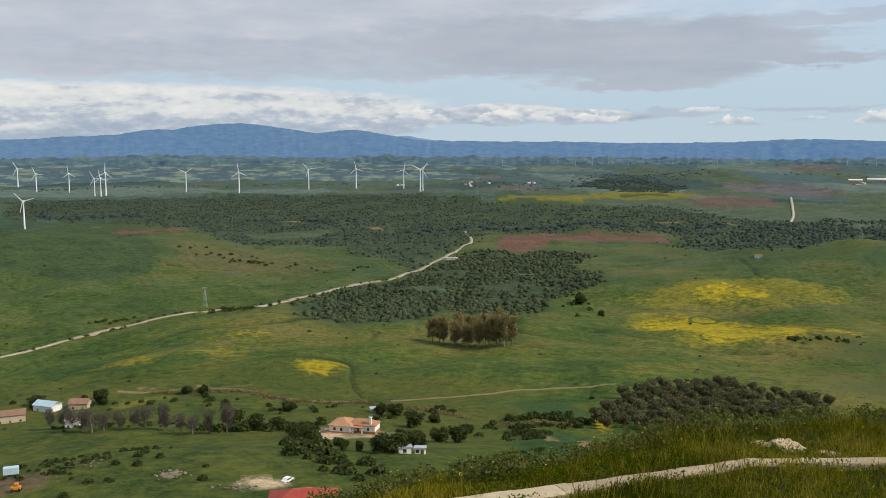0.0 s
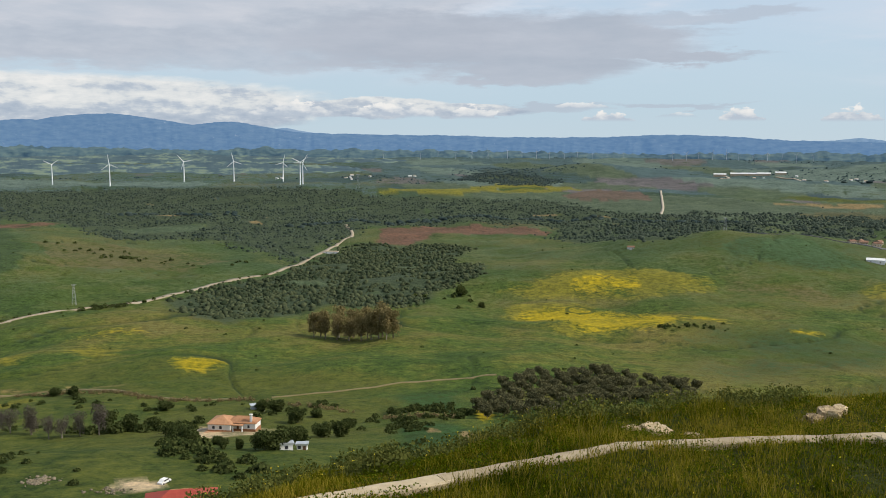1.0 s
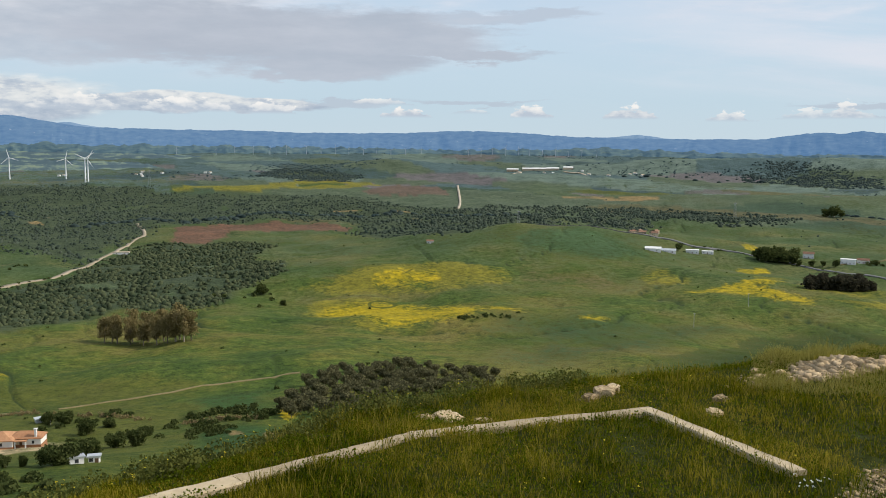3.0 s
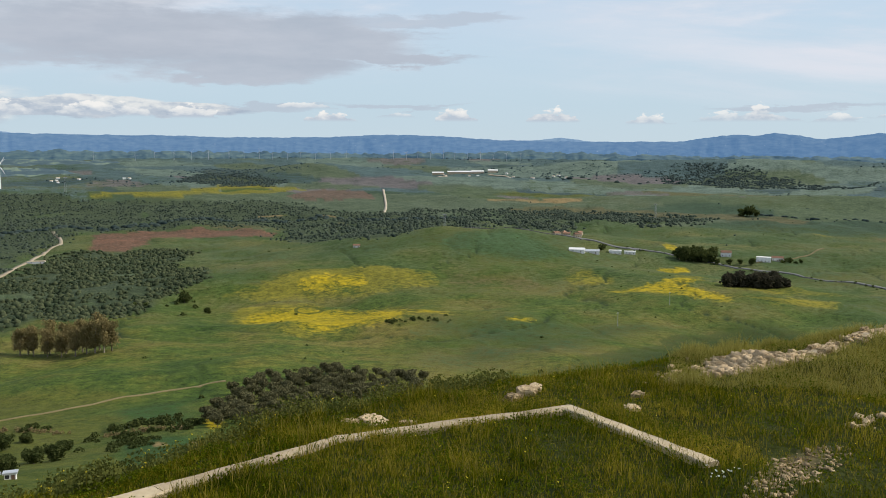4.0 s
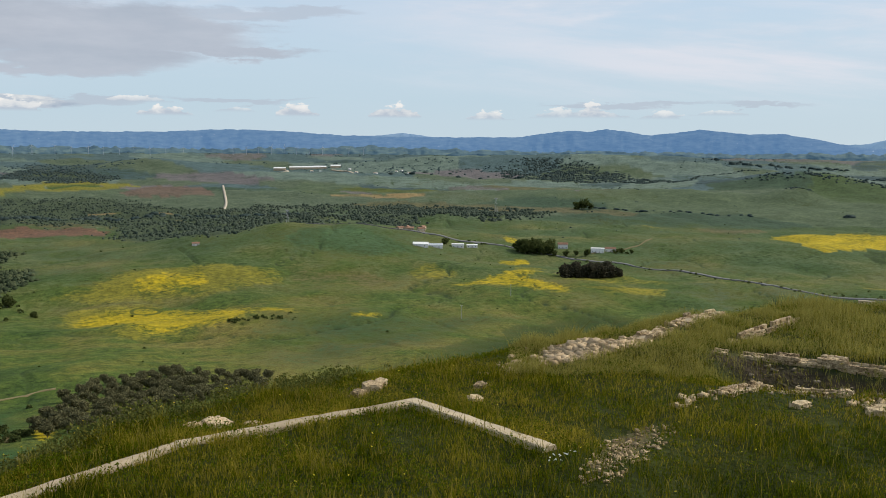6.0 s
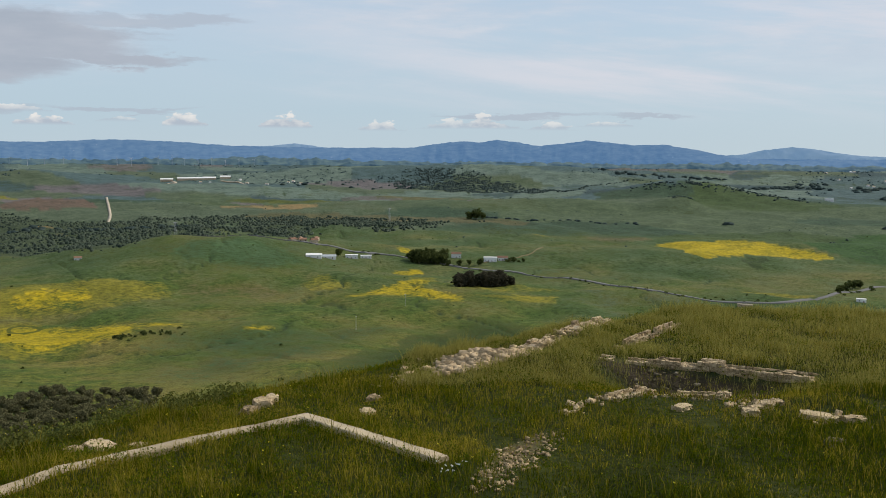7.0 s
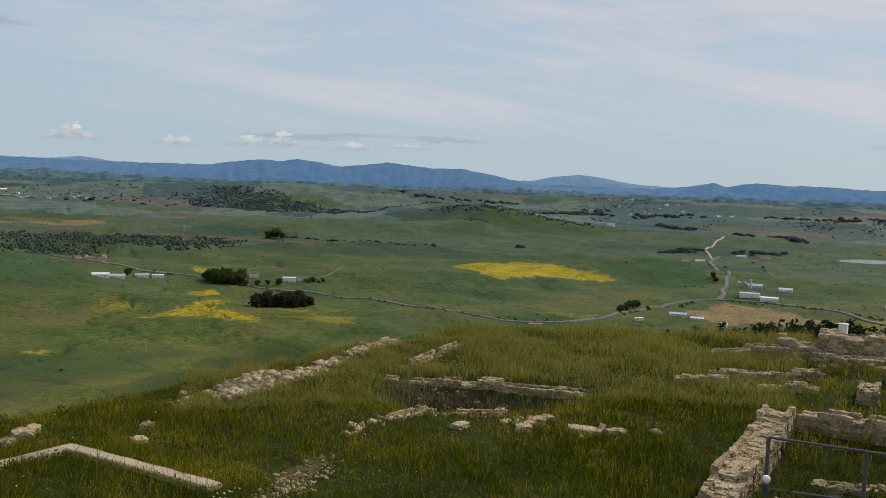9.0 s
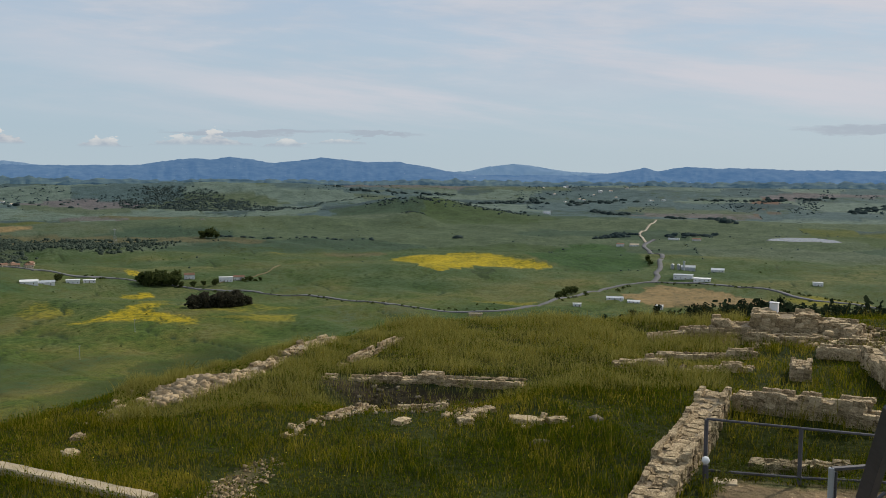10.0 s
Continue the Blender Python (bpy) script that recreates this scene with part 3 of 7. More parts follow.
WEST_FIELDS = [
    ([(-1700, 3000), (-1430, 3330), (-1035, 3400), (-697, 3295), (-466, 3389), (-300, 3200), (-431, 3132), (-800, 3060), (-1222, 2920), (-1500, 2800)], HAZE_PASTURE, 40, 0.9),
    ([(-1166, 2411), (-853, 2288), (-665, 2225), (-619, 2113), (-736, 2038), (-900, 1900), (-1100, 2000)], VALE_GREEN, 30, 0.8),
    ([(-900, 2100), (-747, 2190), (-571, 1761), (-374, 1194), (-404, 1112), (-557, 1143), (-700, 1300)], FIELD_GREEN, 9, 1.0),
    ([(-468, 1415), (-331, 1506), (-89, 1370), (-174, 1245), (-362, 1202)], OLIVE_BROWN, 30, 0.6),
    (CLEARING, PALE_GREEN, 30, 1.0), (dab(-600, 1900, 90, 70, -17), EARTH, 16, 0.85), (dab(-780, 2040, 40, 20, -20), OCHRE, 10, 0.8)]
BELT_CLEARINGS = [
    (dab(190, 2010, 55, 14, 8), OCHRE, 8, 0.85), (dab(330, 1990, 60, 12, 12), OCHRE, 8, 0.85), (dab(520, 2080, 42, 22, 16), OCHRE, 10, 0.8), (dab(250, 2200, 14, 70, 10), PALE_GREEN, 10, 0.7),
    (dab(-330, 2120, 60, 20, -10), OCHRE, 10, 0.75), (dab(-150, 1990, 20, 40, -5), OCHRE, 8, 0.8), (dab(-110, 2110, 60, 14, -4), OCHRE, 8, 0.75), (dab(-480, 2420, 80, 24, -12), OLIVE_BROWN, 16, 0.8),
    (dab(-230, 2560, 90, 24, -6), OLIVE_BROWN, 16, 0.75), (dab(60, 2300, 70, 18, 2), PALE_GREEN, 14, 0.7), (dab(640, 1990, 50, 14, 18), OCHRE, 8, 0.8)]
THICKET_GAPS = [(dab(-20, 1130, 30, 14, 0), PALE_GREEN, 8, 0.8), (dab(120, 1270, 34, 12, 6), PALE_GREEN, 8, 0.8), (dab(60, 1060, 24, 12, 0), PALE_GREEN, 8, 0.7)]
SLOPE_FIELDS = [
    (dab(-183, 555, 18, 20), PALE_YELLOW, 6, 0.8),
    ([(29, 412), (40, 430), (60, 425), (66, 405), (50, 340), (26, 342)], CROP, 6, 0.75),
    (dab(46, 399, 4, 9), OCHRE, 2.5, 0.8), ([(60, 404), (68, 385), (65, 368), (50, 342), (54, 375)], OCHRE, 3, 0.75),
    ([(33, 547), (75, 556), (107, 575), (66, 441), (49, 470)], CROP, 12, 0.7), (dab(-45, 425, 26, 24), SAND, 6, 0.7),
    (dab(-136, 258, 24, 16), BARE, 6, 0.8), (dab(-51, 254, 8, 9), SAND, 4, 0.75), (dab(-170, 600, 40, 7, 8), OCHRE, 4, 0.55), (dab(78, 452, 5, 18, 10), YELLOW, 3, 0.8)]
HILL_FIELDS = [
    ([(393, 1105), (507, 1110), (598, 997), (599, 894), (537, 869), (460, 915), (410, 994)], OLIVE_BROWN, 60, 0.52),
    ([(490, 1189), (581, 1272), (678, 1270), (722, 1172), (722, 1051), (601, 1031), (525, 1114)], FRESH_GREEN, 40, 0.7),
    ([(199, 1485), (366, 1419), (415, 1294), (365, 1185), (238, 1210), (180, 1338)], HAZE_GREEN, 60, 0.35)]
YELLOW_FIELDS = [
    ([(205, 1060), (288, 1110), (345, 1120), (430, 1100), (470, 1040), (440, 985), (351, 975), (290, 990), (240, 1010)], PALE_YELLOW, 40, 0.85),
    ([(255, 1035), (300, 1070), (345, 1080), (395, 1062), (385, 1010), (330, 1000), (290, 1010)], YELLOW, 34, 0.72),
    ([(180, 850), (197, 979), (216, 990), (261, 975), (300, 945), (345, 880), (350, 800), (285, 785), (211, 795)], PALE_YELLOW, 20, 0.85),
    ([(196, 850), (200, 905), (210, 962), (255, 960), (296, 935), (340, 858), (352, 815), (325, 792), (270, 796), (225, 810)], YELLOW, 26, 0.88),
    ([(335, 830), (372, 806), (366, 784), (328, 792)], YELLOW, 12, 0.75), (dab(421, 733, 16, 7, 30), YELLOW, 9, 0.75),
    ]
SLOPE_YELLOW = [
    (dab(-88, 654, 24, 17, -8), YELLOW, 8, 0.95), (dab(-178, 718, 24, 22, -14), PALE_YELLOW, 12, 0.8), (dab(-184, 795, 36, 20, -13), YELLOW, 20, 0.58), (dab(-240, 685, 26, 26, -18), PALE_YELLOW, 14, 0.7)]
EAST_YELLOW = [
    ([(590, 838), (650, 868), (700, 850), (690, 765), (654, 745), (641, 779), (615, 815)], YELLOW, 14, 0.72),
    ([(656, 859), (688, 885), (785, 925), (735, 850), (700, 838)], YELLOW, 14, 0.78), ([(780, 1066), (820, 1042), (856, 1028), (832, 985), (793, 1002)], YELLOW, 12, 0.7),
    ([(686, 770), (750, 742), (785, 695), (755, 672), (700, 720)], PALE_YELLOW, 16, 0.85), (dab(620, 930, 40, 70, 30), PALE_YELLOW, 30, 0.65), (dab(760, 930, 30, 60, 38), PALE_YELLOW, 26, 0.7),
    ([(1390, 1020), (1455, 1000), (1530, 950), (1500, 860), (1490, 700), (1421, 700), (1380, 760), (1323, 790), (1235, 802), (1251, 862), (1345, 975)], YELLOW, 18, 0.92)]
EAST_PATCHES = [
    (dab(1765, 1045, 50, 40, 60), YELLOW, 14, 0.85), (dab(1046, 575, 50, 34, 60), PALE_YELLOW, 12, 0.9), (dab(1290, 745, 26, 70, 60), DEEP_GREEN, 8, 0.99)]
EAST_BANDS = [
    ([(1545, 1802), (1587, 1690), (1642, 1495), (1708, 1267), (1660, 1236), (1560, 1410), (1525, 1626)], YELLOW, 20, 0.6),
    (dab(920, 1146, 46, 36, 40), YELLOW, 16, 0.6), (dab(1420, 1330, 230, 60, 130), PALE_YELLOW, 40, 0.6), (dab(780, 790, 90, 60, 45), PALE_YELLOW, 40, 0.55),
    (dab(1270, 900, 40, 120, 40), YELLOW, 24, 0.5), (dab(1420, 1112, 90, 80, 50), OLIVE_BROWN, 40, 0.75)]
PLAIN_FIELDS = [
    ([(119, 2560), (475, 3099), (684, 3172), (819, 3062), (878, 2920), (635, 2628), (354, 2525)], PALE_YELLOW, 40, 0.9),
    (dab(560, 2760, 150, 60, 12), YELLOW, 30, 0.75), (dab(300, 2640, 130, 30, 8), YELLOW, 20, 0.7), (dab(650, 2960, 90, 26, 12), CROP, 12, 0.9),
    ([(641, 2518), (800, 2860), (908, 2952), (1011, 2737), (921, 2447), (716, 2434)], DARK_EARTH, 24, 0.92), (dab(700, 2480, 70, 26, 16), YELLOW, 14, 0.85),
    ([(896, 2336), (1008, 2404), (1462, 2247), (1422, 2131), (1050, 2150), (896, 2212)], OCHRE, 20, 0.85), (dab(1150, 2560, 200, 50, 24), HAZE_PASTURE, 30, 0.9)]
EAST_FIELDS = [
    ([(107, 1805), (203, 1893), (313, 1854), (449, 1777), (419, 1680), (277, 1702), (206, 1749), (162, 1549), (88, 1540)], EARTH, 10, 0.95),
    ([(1188, 473), (1384, 491), (1369, 415), (1349, 359), (1309, 279), (1219, 252), (1144, 338), (1113, 401)], OCHRE, 5, 0.98),
    (dab(1352, 225, 36, 70), PALE_YELLOW, 10, 0.92),
    ([(2062, 1404), (2266, 1502), (2408, 1411), (2279, 1242), (2067, 1245)], DARK_EARTH, 60, 0.8),
    ([(3720, 958), (4063, 906), (3570, 754), (3252, 798)], EARTH, 30, 0.8), (dab(3100, 720, 150, 110), DARK_EARTH, 50, 0.8), (dab(2640, 2640, 130, 90, 44), EARTH, 40, 0.75),
    ([(1886, 883), (1983, 760), (1604, 581), (1428, 555), (1449, 677), (1535, 812)], CROP, 20, 0.9)]
RUIN_SOILS = [(YARD, TRODDEN, 0.25, 1.0), (STONY, BARE, 0.5, 0.8), (PIT, DARK_SOIL, 0.6, 0.95), (EDGE, BARE, 0.5, 0.7), (SCREE, SAND, 0.3, 0.85)]
FIELDS = BROAD_FIELDS + WEST_FIELDS[:3] + SLOPE_FIELDS[:4] + SCRUB_FIELDS + BELT_CLEARINGS + THICKET_GAPS + HILL_FIELDS + WEST_FIELDS[3:] + YELLOW_FIELDS + SLOPE_YELLOW + EAST_YELLOW + EAST_PATCHES + EAST_BANDS + PLAIN_FIELDS + EAST_FIELDS + SLOPE_FIELDS[4:] + RUIN_SOILS


def parcels(x, y, size=230.0):
    """Fields of the far plain: each point's own field (0 to 1) and its distance from the boundary."""
    u, v = (x * 0.9 + y * 0.45) / size + 0.15 * ripple(x, y, 700, 81), (y * 0.9 - x * 0.45) / (size * 1.5) + 0.15 * ripple(x, y, 700, 82)
    best, second, own = np.full(x.shape, 9.0), np.full(x.shape, 9.0), np.zeros(x.shape)
    for i in (-1, 0, 1):
        for j in (-1, 0, 1):
            cu, cv = np.floor(u) + i, np.floor(v) + j
            s = np.sin(cu * 127.1 + cv * 311.7) * 43758.5
            q = np.sin(cu * 269.5 + cv * 183.3) * 24634.6
            s, q = s - np.floor(s), q - np.floor(q)
            d = np.hypot(u - cu - 0.15 - 0.7 * s, v - cv - 0.15 - 0.7 * q)
            closer = d < best
            second = np.where(closer, best, np.minimum(second, d))
            own = np.where(closer, (s * 7.3 + q * 3.1) % 1, own)
            best = np.minimum(best, d)
    return own, (second - best) * size


def field_cover(x, y):
    r = np.hypot(x, y)
    wob = np.clip(r / 900, 0, 1)
    u = x + wob * (9 * ripple(x, y, 130, 21) + 4 * ripple(x, y, 47, 22))
    v = y + wob * (14 * ripple(x, y, 140, 23) + 6 * ripple(x, y, 52, 24))
    rgb, alpha = np.zeros((*x.shape, 3)) + 0.05, np.zeros(x.shape)
    for poly, colour, soft, most in FIELDS:
        w = cover_of(u, v, poly, soft) * most
        over = (w > 0.001) & (w >= alpha * 0.6)
        rgb[over] = colour
        alpha = np.where(over, np.maximum(w, alpha * 0.6), alpha)
    # darker gullies, rough ground, and far fields with distance haze put into their colour
    dark = gully(x, y) * np.clip((r - 300) / 300, 0, 1) * 0.8
    in_gully = dark > alpha
    rgb[in_gully], alpha = GULLY_GREEN, np.maximum(alpha, dark)
    for seed, colour, size, least in ((31, HAZE_WOOD, 620, 0.2), (33, HAZE_EARTH, 430, 0.6)):
        w = np.clip((ripple(x * 0.8 + y * 0.3, y * 0.8 - x * 0.3, size, seed) - least) * 1.6, 0, 0.74) * np.clip((r - 1700) / 900, 0, 1)
        over = w > alpha
        rgb[over], alpha = colour, np.maximum(alpha, w)
    own, edge = parcels(x, y)
    pick = (own * 7.999).astype(int)
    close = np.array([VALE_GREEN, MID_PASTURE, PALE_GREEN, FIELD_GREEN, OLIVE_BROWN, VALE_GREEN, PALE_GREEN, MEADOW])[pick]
    # past about 2900 m the fields switch to haze-tinted colours
    tint = np.where((r + 200 * ripple(x, y, 600, 84) > 2900)[:, None], np.array([HAZE_GREEN, HAZE_PASTURE, MID_PASTURE, HAZE_GREEN, HAZE_EARTH, HAZE_GREEN, HAZE_PASTURE, HAZE_WOOD])[pick], close)
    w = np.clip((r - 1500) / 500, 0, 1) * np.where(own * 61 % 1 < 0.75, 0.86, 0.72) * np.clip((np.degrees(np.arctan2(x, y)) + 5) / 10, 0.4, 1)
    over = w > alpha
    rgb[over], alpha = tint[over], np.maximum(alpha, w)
    # open pasture past 450 m is bluer, haze painted into its tone
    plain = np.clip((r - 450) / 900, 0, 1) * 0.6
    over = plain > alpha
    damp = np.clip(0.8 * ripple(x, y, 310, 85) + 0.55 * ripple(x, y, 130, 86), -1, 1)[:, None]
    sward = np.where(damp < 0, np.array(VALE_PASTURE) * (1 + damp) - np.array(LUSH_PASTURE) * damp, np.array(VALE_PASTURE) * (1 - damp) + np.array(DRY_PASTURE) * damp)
    rgb[over], alpha = np.where((r > 2300)[:, None], HAZE_GREEN, sward)[over], np.maximum(alpha, plain)
    return rgb, alpha


sight = np.concatenate([np.arange(-180, -34, 4.0), np.arange(-34, 90, 0.15), np.arange(90, 180, 4.0)])
drop = np.degrees(np.arctan2(6 - np.array(FALL_Z[4:]), np.array(FALL_R[4:])))
reach = np.interp(np.arange(drop[0], drop[-1], -0.085), drop[::-1], np.array(FALL_R[4:], float)[::-1])
rings = np.concatenate([[0.02, 0.8, 1.4], np.arange(2, 34, 0.3), np.geomspace(34, 150, 30)[:-1], np.geomspace(150, 400, 50)[:-1], reach, [4950]])
A, R = np.meshgrid(sight, rings, indexing="ij")
X, Y = (R * np.sin(np.radians(A))).ravel(), (R * np.cos(np.radians(A))).ravel()
Z = land(X, Y)
count, depth = A.shape
I = np.arange(count * depth).reshape(count, depth)
J = np.roll(I, -1, 0)
me = shape("ground", np.stack([X, Y, Z], -1), np.stack([I[:, :-1], I[:, 1:], J[:, 1:], J[:, :-1]], -1).reshape(-1, 4)[:, ::-1], GROUND, True)
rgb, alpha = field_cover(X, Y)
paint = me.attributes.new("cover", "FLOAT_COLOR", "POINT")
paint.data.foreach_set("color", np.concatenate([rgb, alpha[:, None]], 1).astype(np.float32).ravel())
ground = tagged(new("ground", me), "rolling green spring pasture with yellow flowers and scrub", "ground", kind="structure")

# ---- far hills, a plain backdrop of distance that glows blue for haze ----
def ridge(name, rows, r, foot, mat, label, seed, rough=0.05, depth=60, spur=0.0):
    """A range of hills along its skyline (azimuth, elevation), with spurs and valleys running down its face."""
    a = np.arange(-40, 100, 0.1)
    e = np.interp(a, [p[0] for p in rows], [p[1] for p in rows])
    e = e + rough * (0.6 * ripple(a, a * 0, 1.9, seed) + 0.4 * ripple(a, a * 0, 0.7, seed + 1) + 0.25 * ripple(a, a * 0, 0.27, seed + 2))
    verts, steps = [], 16
    for k in range(steps):
        f = k / (steps - 1)
        bend = a + 1.2 * f * ripple(a, a * 0, 4.0, seed + 7)
        fold = 1 - np.abs(ripple(bend, a * 0 + f * 0.9, 1.7, seed + 5)) * 1.3 + 0.45 * (1 - np.abs(ripple(bend * 1.3, a * 0 + f * 1.2, 0.8, seed + 6)) * 1.5)
        rk = r + depth * f - spur * fold * (f * (1 - f) * 4) ** 0.7
        z = 6 + rk * np.tan(np.radians(foot + (e - foot) * (f ** 0.85))) + 5 * (1 - f) * f * ripple(a, a * 0 + k * 3.0, 2.2, seed + 8)
        verts.append(np.stack([rk * np.sin(np.radians(a)), rk * np.cos(np.radians(a)), z], -1))
    n = len(a)
    i = np.arange(steps * n).reshape(steps, n)
    return tagged(new(name, shape(name, np.concatenate(verts), np.stack([i[:-1, :-1], i[:-1, 1:], i[1:, 1:], i[1:, :-1]], -1).reshape(-1, 4), mat, True)), label, "hills", kind="structure")


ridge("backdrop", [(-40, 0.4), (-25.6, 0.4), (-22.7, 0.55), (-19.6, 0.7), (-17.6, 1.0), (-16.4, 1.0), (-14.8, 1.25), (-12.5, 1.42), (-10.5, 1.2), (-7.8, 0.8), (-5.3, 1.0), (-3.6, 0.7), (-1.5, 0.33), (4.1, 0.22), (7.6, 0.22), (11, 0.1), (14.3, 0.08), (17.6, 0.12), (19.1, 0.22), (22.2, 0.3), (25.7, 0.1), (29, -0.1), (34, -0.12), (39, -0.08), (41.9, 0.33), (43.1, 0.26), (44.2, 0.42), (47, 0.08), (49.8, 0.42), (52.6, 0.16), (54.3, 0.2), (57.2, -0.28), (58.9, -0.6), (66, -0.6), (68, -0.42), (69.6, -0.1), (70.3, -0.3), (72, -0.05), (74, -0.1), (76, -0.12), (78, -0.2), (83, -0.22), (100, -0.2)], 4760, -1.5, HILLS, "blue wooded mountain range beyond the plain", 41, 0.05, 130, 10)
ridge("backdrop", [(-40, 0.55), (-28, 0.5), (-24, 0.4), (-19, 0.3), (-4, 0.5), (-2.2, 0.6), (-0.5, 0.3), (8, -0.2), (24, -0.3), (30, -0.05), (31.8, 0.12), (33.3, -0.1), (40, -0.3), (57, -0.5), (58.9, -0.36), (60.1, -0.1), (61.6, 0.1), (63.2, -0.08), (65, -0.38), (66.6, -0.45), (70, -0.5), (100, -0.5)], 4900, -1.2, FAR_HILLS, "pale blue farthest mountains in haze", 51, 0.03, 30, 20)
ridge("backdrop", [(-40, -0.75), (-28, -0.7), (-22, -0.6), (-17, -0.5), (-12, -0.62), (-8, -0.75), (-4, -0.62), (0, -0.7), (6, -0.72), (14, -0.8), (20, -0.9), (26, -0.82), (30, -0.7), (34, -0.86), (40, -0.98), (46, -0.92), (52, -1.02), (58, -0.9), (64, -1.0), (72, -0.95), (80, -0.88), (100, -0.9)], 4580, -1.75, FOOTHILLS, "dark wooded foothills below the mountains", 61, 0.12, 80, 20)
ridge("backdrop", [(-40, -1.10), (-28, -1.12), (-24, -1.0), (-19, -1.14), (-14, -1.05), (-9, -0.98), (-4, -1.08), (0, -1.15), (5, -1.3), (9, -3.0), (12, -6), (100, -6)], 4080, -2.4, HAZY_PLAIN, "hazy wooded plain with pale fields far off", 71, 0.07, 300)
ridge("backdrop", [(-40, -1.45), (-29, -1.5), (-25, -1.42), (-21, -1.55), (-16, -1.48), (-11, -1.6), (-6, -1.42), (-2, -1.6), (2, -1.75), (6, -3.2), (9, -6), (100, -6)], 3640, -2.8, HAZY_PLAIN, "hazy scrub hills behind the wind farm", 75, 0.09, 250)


# ---- roads, water ----
def ribbon(name, label, category, line, width, mat, lift=0.25):
    """A strip laid along the ground."""
    pts = [Vector((*p, 0)) for p in line]
    fine = []
    for i in range(len(pts) - 1):
        p0, p1, p2, p3 = pts[max(i - 1, 0)], pts[i], pts[i + 1], pts[min(i + 2, len(pts) - 1)]
        n = max(2, int((p2 - p1).length / 9))
        for k in range(n):
            t = k / n
            fine.append(0.5 * ((2 * p1) + (p2 - p0) * t + (2 * p0 - 5 * p1 + 4 * p2 - p3) * t * t + (3 * p1 - p0 - 3 * p2 + p3) * t ** 3))
    fine.append(pts[-1])
    verts = []
    for i, p in enumerate(fine):
        d = (fine[min(i + 1, len(fine) - 1)] - fine[max(i - 1, 0)]).normalized()
        side = Vector((d.y, -d.x, 0)) * (width / 2 * (1 + 0.05 * math.sin(i * 1.7)))
        up = lift + 0.0006 * p.length
        for q, dz in ((p - side, -1.5), (p - side, 0), (p + side, 0), (p + side, -1.5)):
            verts.append((q.x, q.y, up + dz))
    verts = np.array(verts)
    verts[:, 2] += land(verts[:, 0], verts[:, 1])
    i = np.arange(len(fine) - 1)[:, None] * 4
    quads = np.concatenate([i + np.array([[k, k + 1, k + 5, k + 4]]) for k in range(3)])
    return tagged(new(name, shape(name, verts, quads, mat)), label, category, kind="structure")


ribbon("road", "pale unsurfaced farm road across the pasture", "road", [(-470, 640), (-382, 775), (-353, 821), (-323, 882), (-278, 916), (-235, 977), (-194, 1021), (-160, 1097), (-137, 1133), (-100, 1193), (-62, 1248), (-37, 1347), (-8, 1452), (15, 1538), (48, 1692), (53, 1773), (44, 1864)], 6, DIRT)
ribbon("road", "straight white gravel track between fields", "road", [(782, 2060), (861, 2251), (1050, 2770)], 6.5, DIRT)
ribbon("road", "grey asphalt country road through the valley", "road", [(640, 1330), (756, 1226), (830, 1141), (890, 1070), (933, 960), (925, 840), (918, 742), (925, 640), (960, 537), (1054, 523), (1180, 532), (1270, 537), (1336, 524), (1396, 498), (1410, 412), (1390, 317), (1356, 257), (1320, 159), (1250, 20), (1150, -150)], 6.5, ASPHALT)
ribbon("road", "winding grey asphalt road leading to the plain", "road", [(1396, 498), (1441, 507), (1497, 530), (1560, 545), (1651, 578), (1725, 600), (1800, 650), (1874, 680), (1931, 713), (2043, 748), (2102, 752)], 8.5, ASPHALT)
ribbon("road", "narrow pale lane climbing between fields", "road", [(2043, 748), (2158, 807), (2265, 845), (2520, 897)], 6, DIRT)
ribbon("road", "pale farm lane beside the road", "road", [(960, 1010), (1060, 1020), (1160, 1075)], 3, PATH_DIRT)
ribbon("road", "pale gravel lane to the hill farms", "road", [(1380, 3080), (1470, 3200), (1500, 3330)], 10, DIRT)
ribbon("road", "pale gravel lane to the hill farms", "road", [(1690, 3050), (1720, 3180), (1700, 3290)], 10, DIRT)
ribbon("footpath", "narrow brown cattle path through the grass", "path", [(-33, 553), (2, 565), (31, 572), (61, 582), (112, 583)], 1.5, PATH_DIRT)
ribbon("footpath", "sandy farm track beside the hedge", "path", [(-215, 590), (-188, 591), (-171, 596), (-134, 583), (-96, 553), (-48, 557)], 3, PATH_DIRT)
ribbon("road", "sandy drive up to the farmhouse", "road", [(-58, 372), (-66, 400), (-62, 430), (-50, 440)], 3, DIRT)

level = float(max(land(*p) for p in POND)) + 0.15
bm = bmesh.new()
top = [bm.verts.new((x, y, level)) for x, y in POND]
low = [bm.verts.new((x, y, level - 4)) for x, y in POND]
bm.faces.new(top)
for i in range(len(top)):
    bm.faces.new((top[i - 1], low[i - 1], low[i], top[i]))
bmesh.ops.recalc_face_normals(bm, faces=bm.faces)
me = bpy.data.meshes.new("water")
bm.to_mesh(me)
me.materials.append(WATER)
tagged(new("water", me), "small pale grey farm reservoir in the pasture", "pond", kind="structure")


# ---- helpers for things ----
def thing(name, label, category, x, y, z=None, turn=0, group="", size=1.0):
    e = new(name)
    e.matrix_basis = pose(x, y, height(x, y) if z is None else z, 0, 0, turn) @ Matrix.Diagonal((size, size, size, 1))
    return tagged(e, label, category, group)


def link(name, me, parent, label=""):
    o = new(name, me)
    o.parent = parent
    return tagged(o, label)


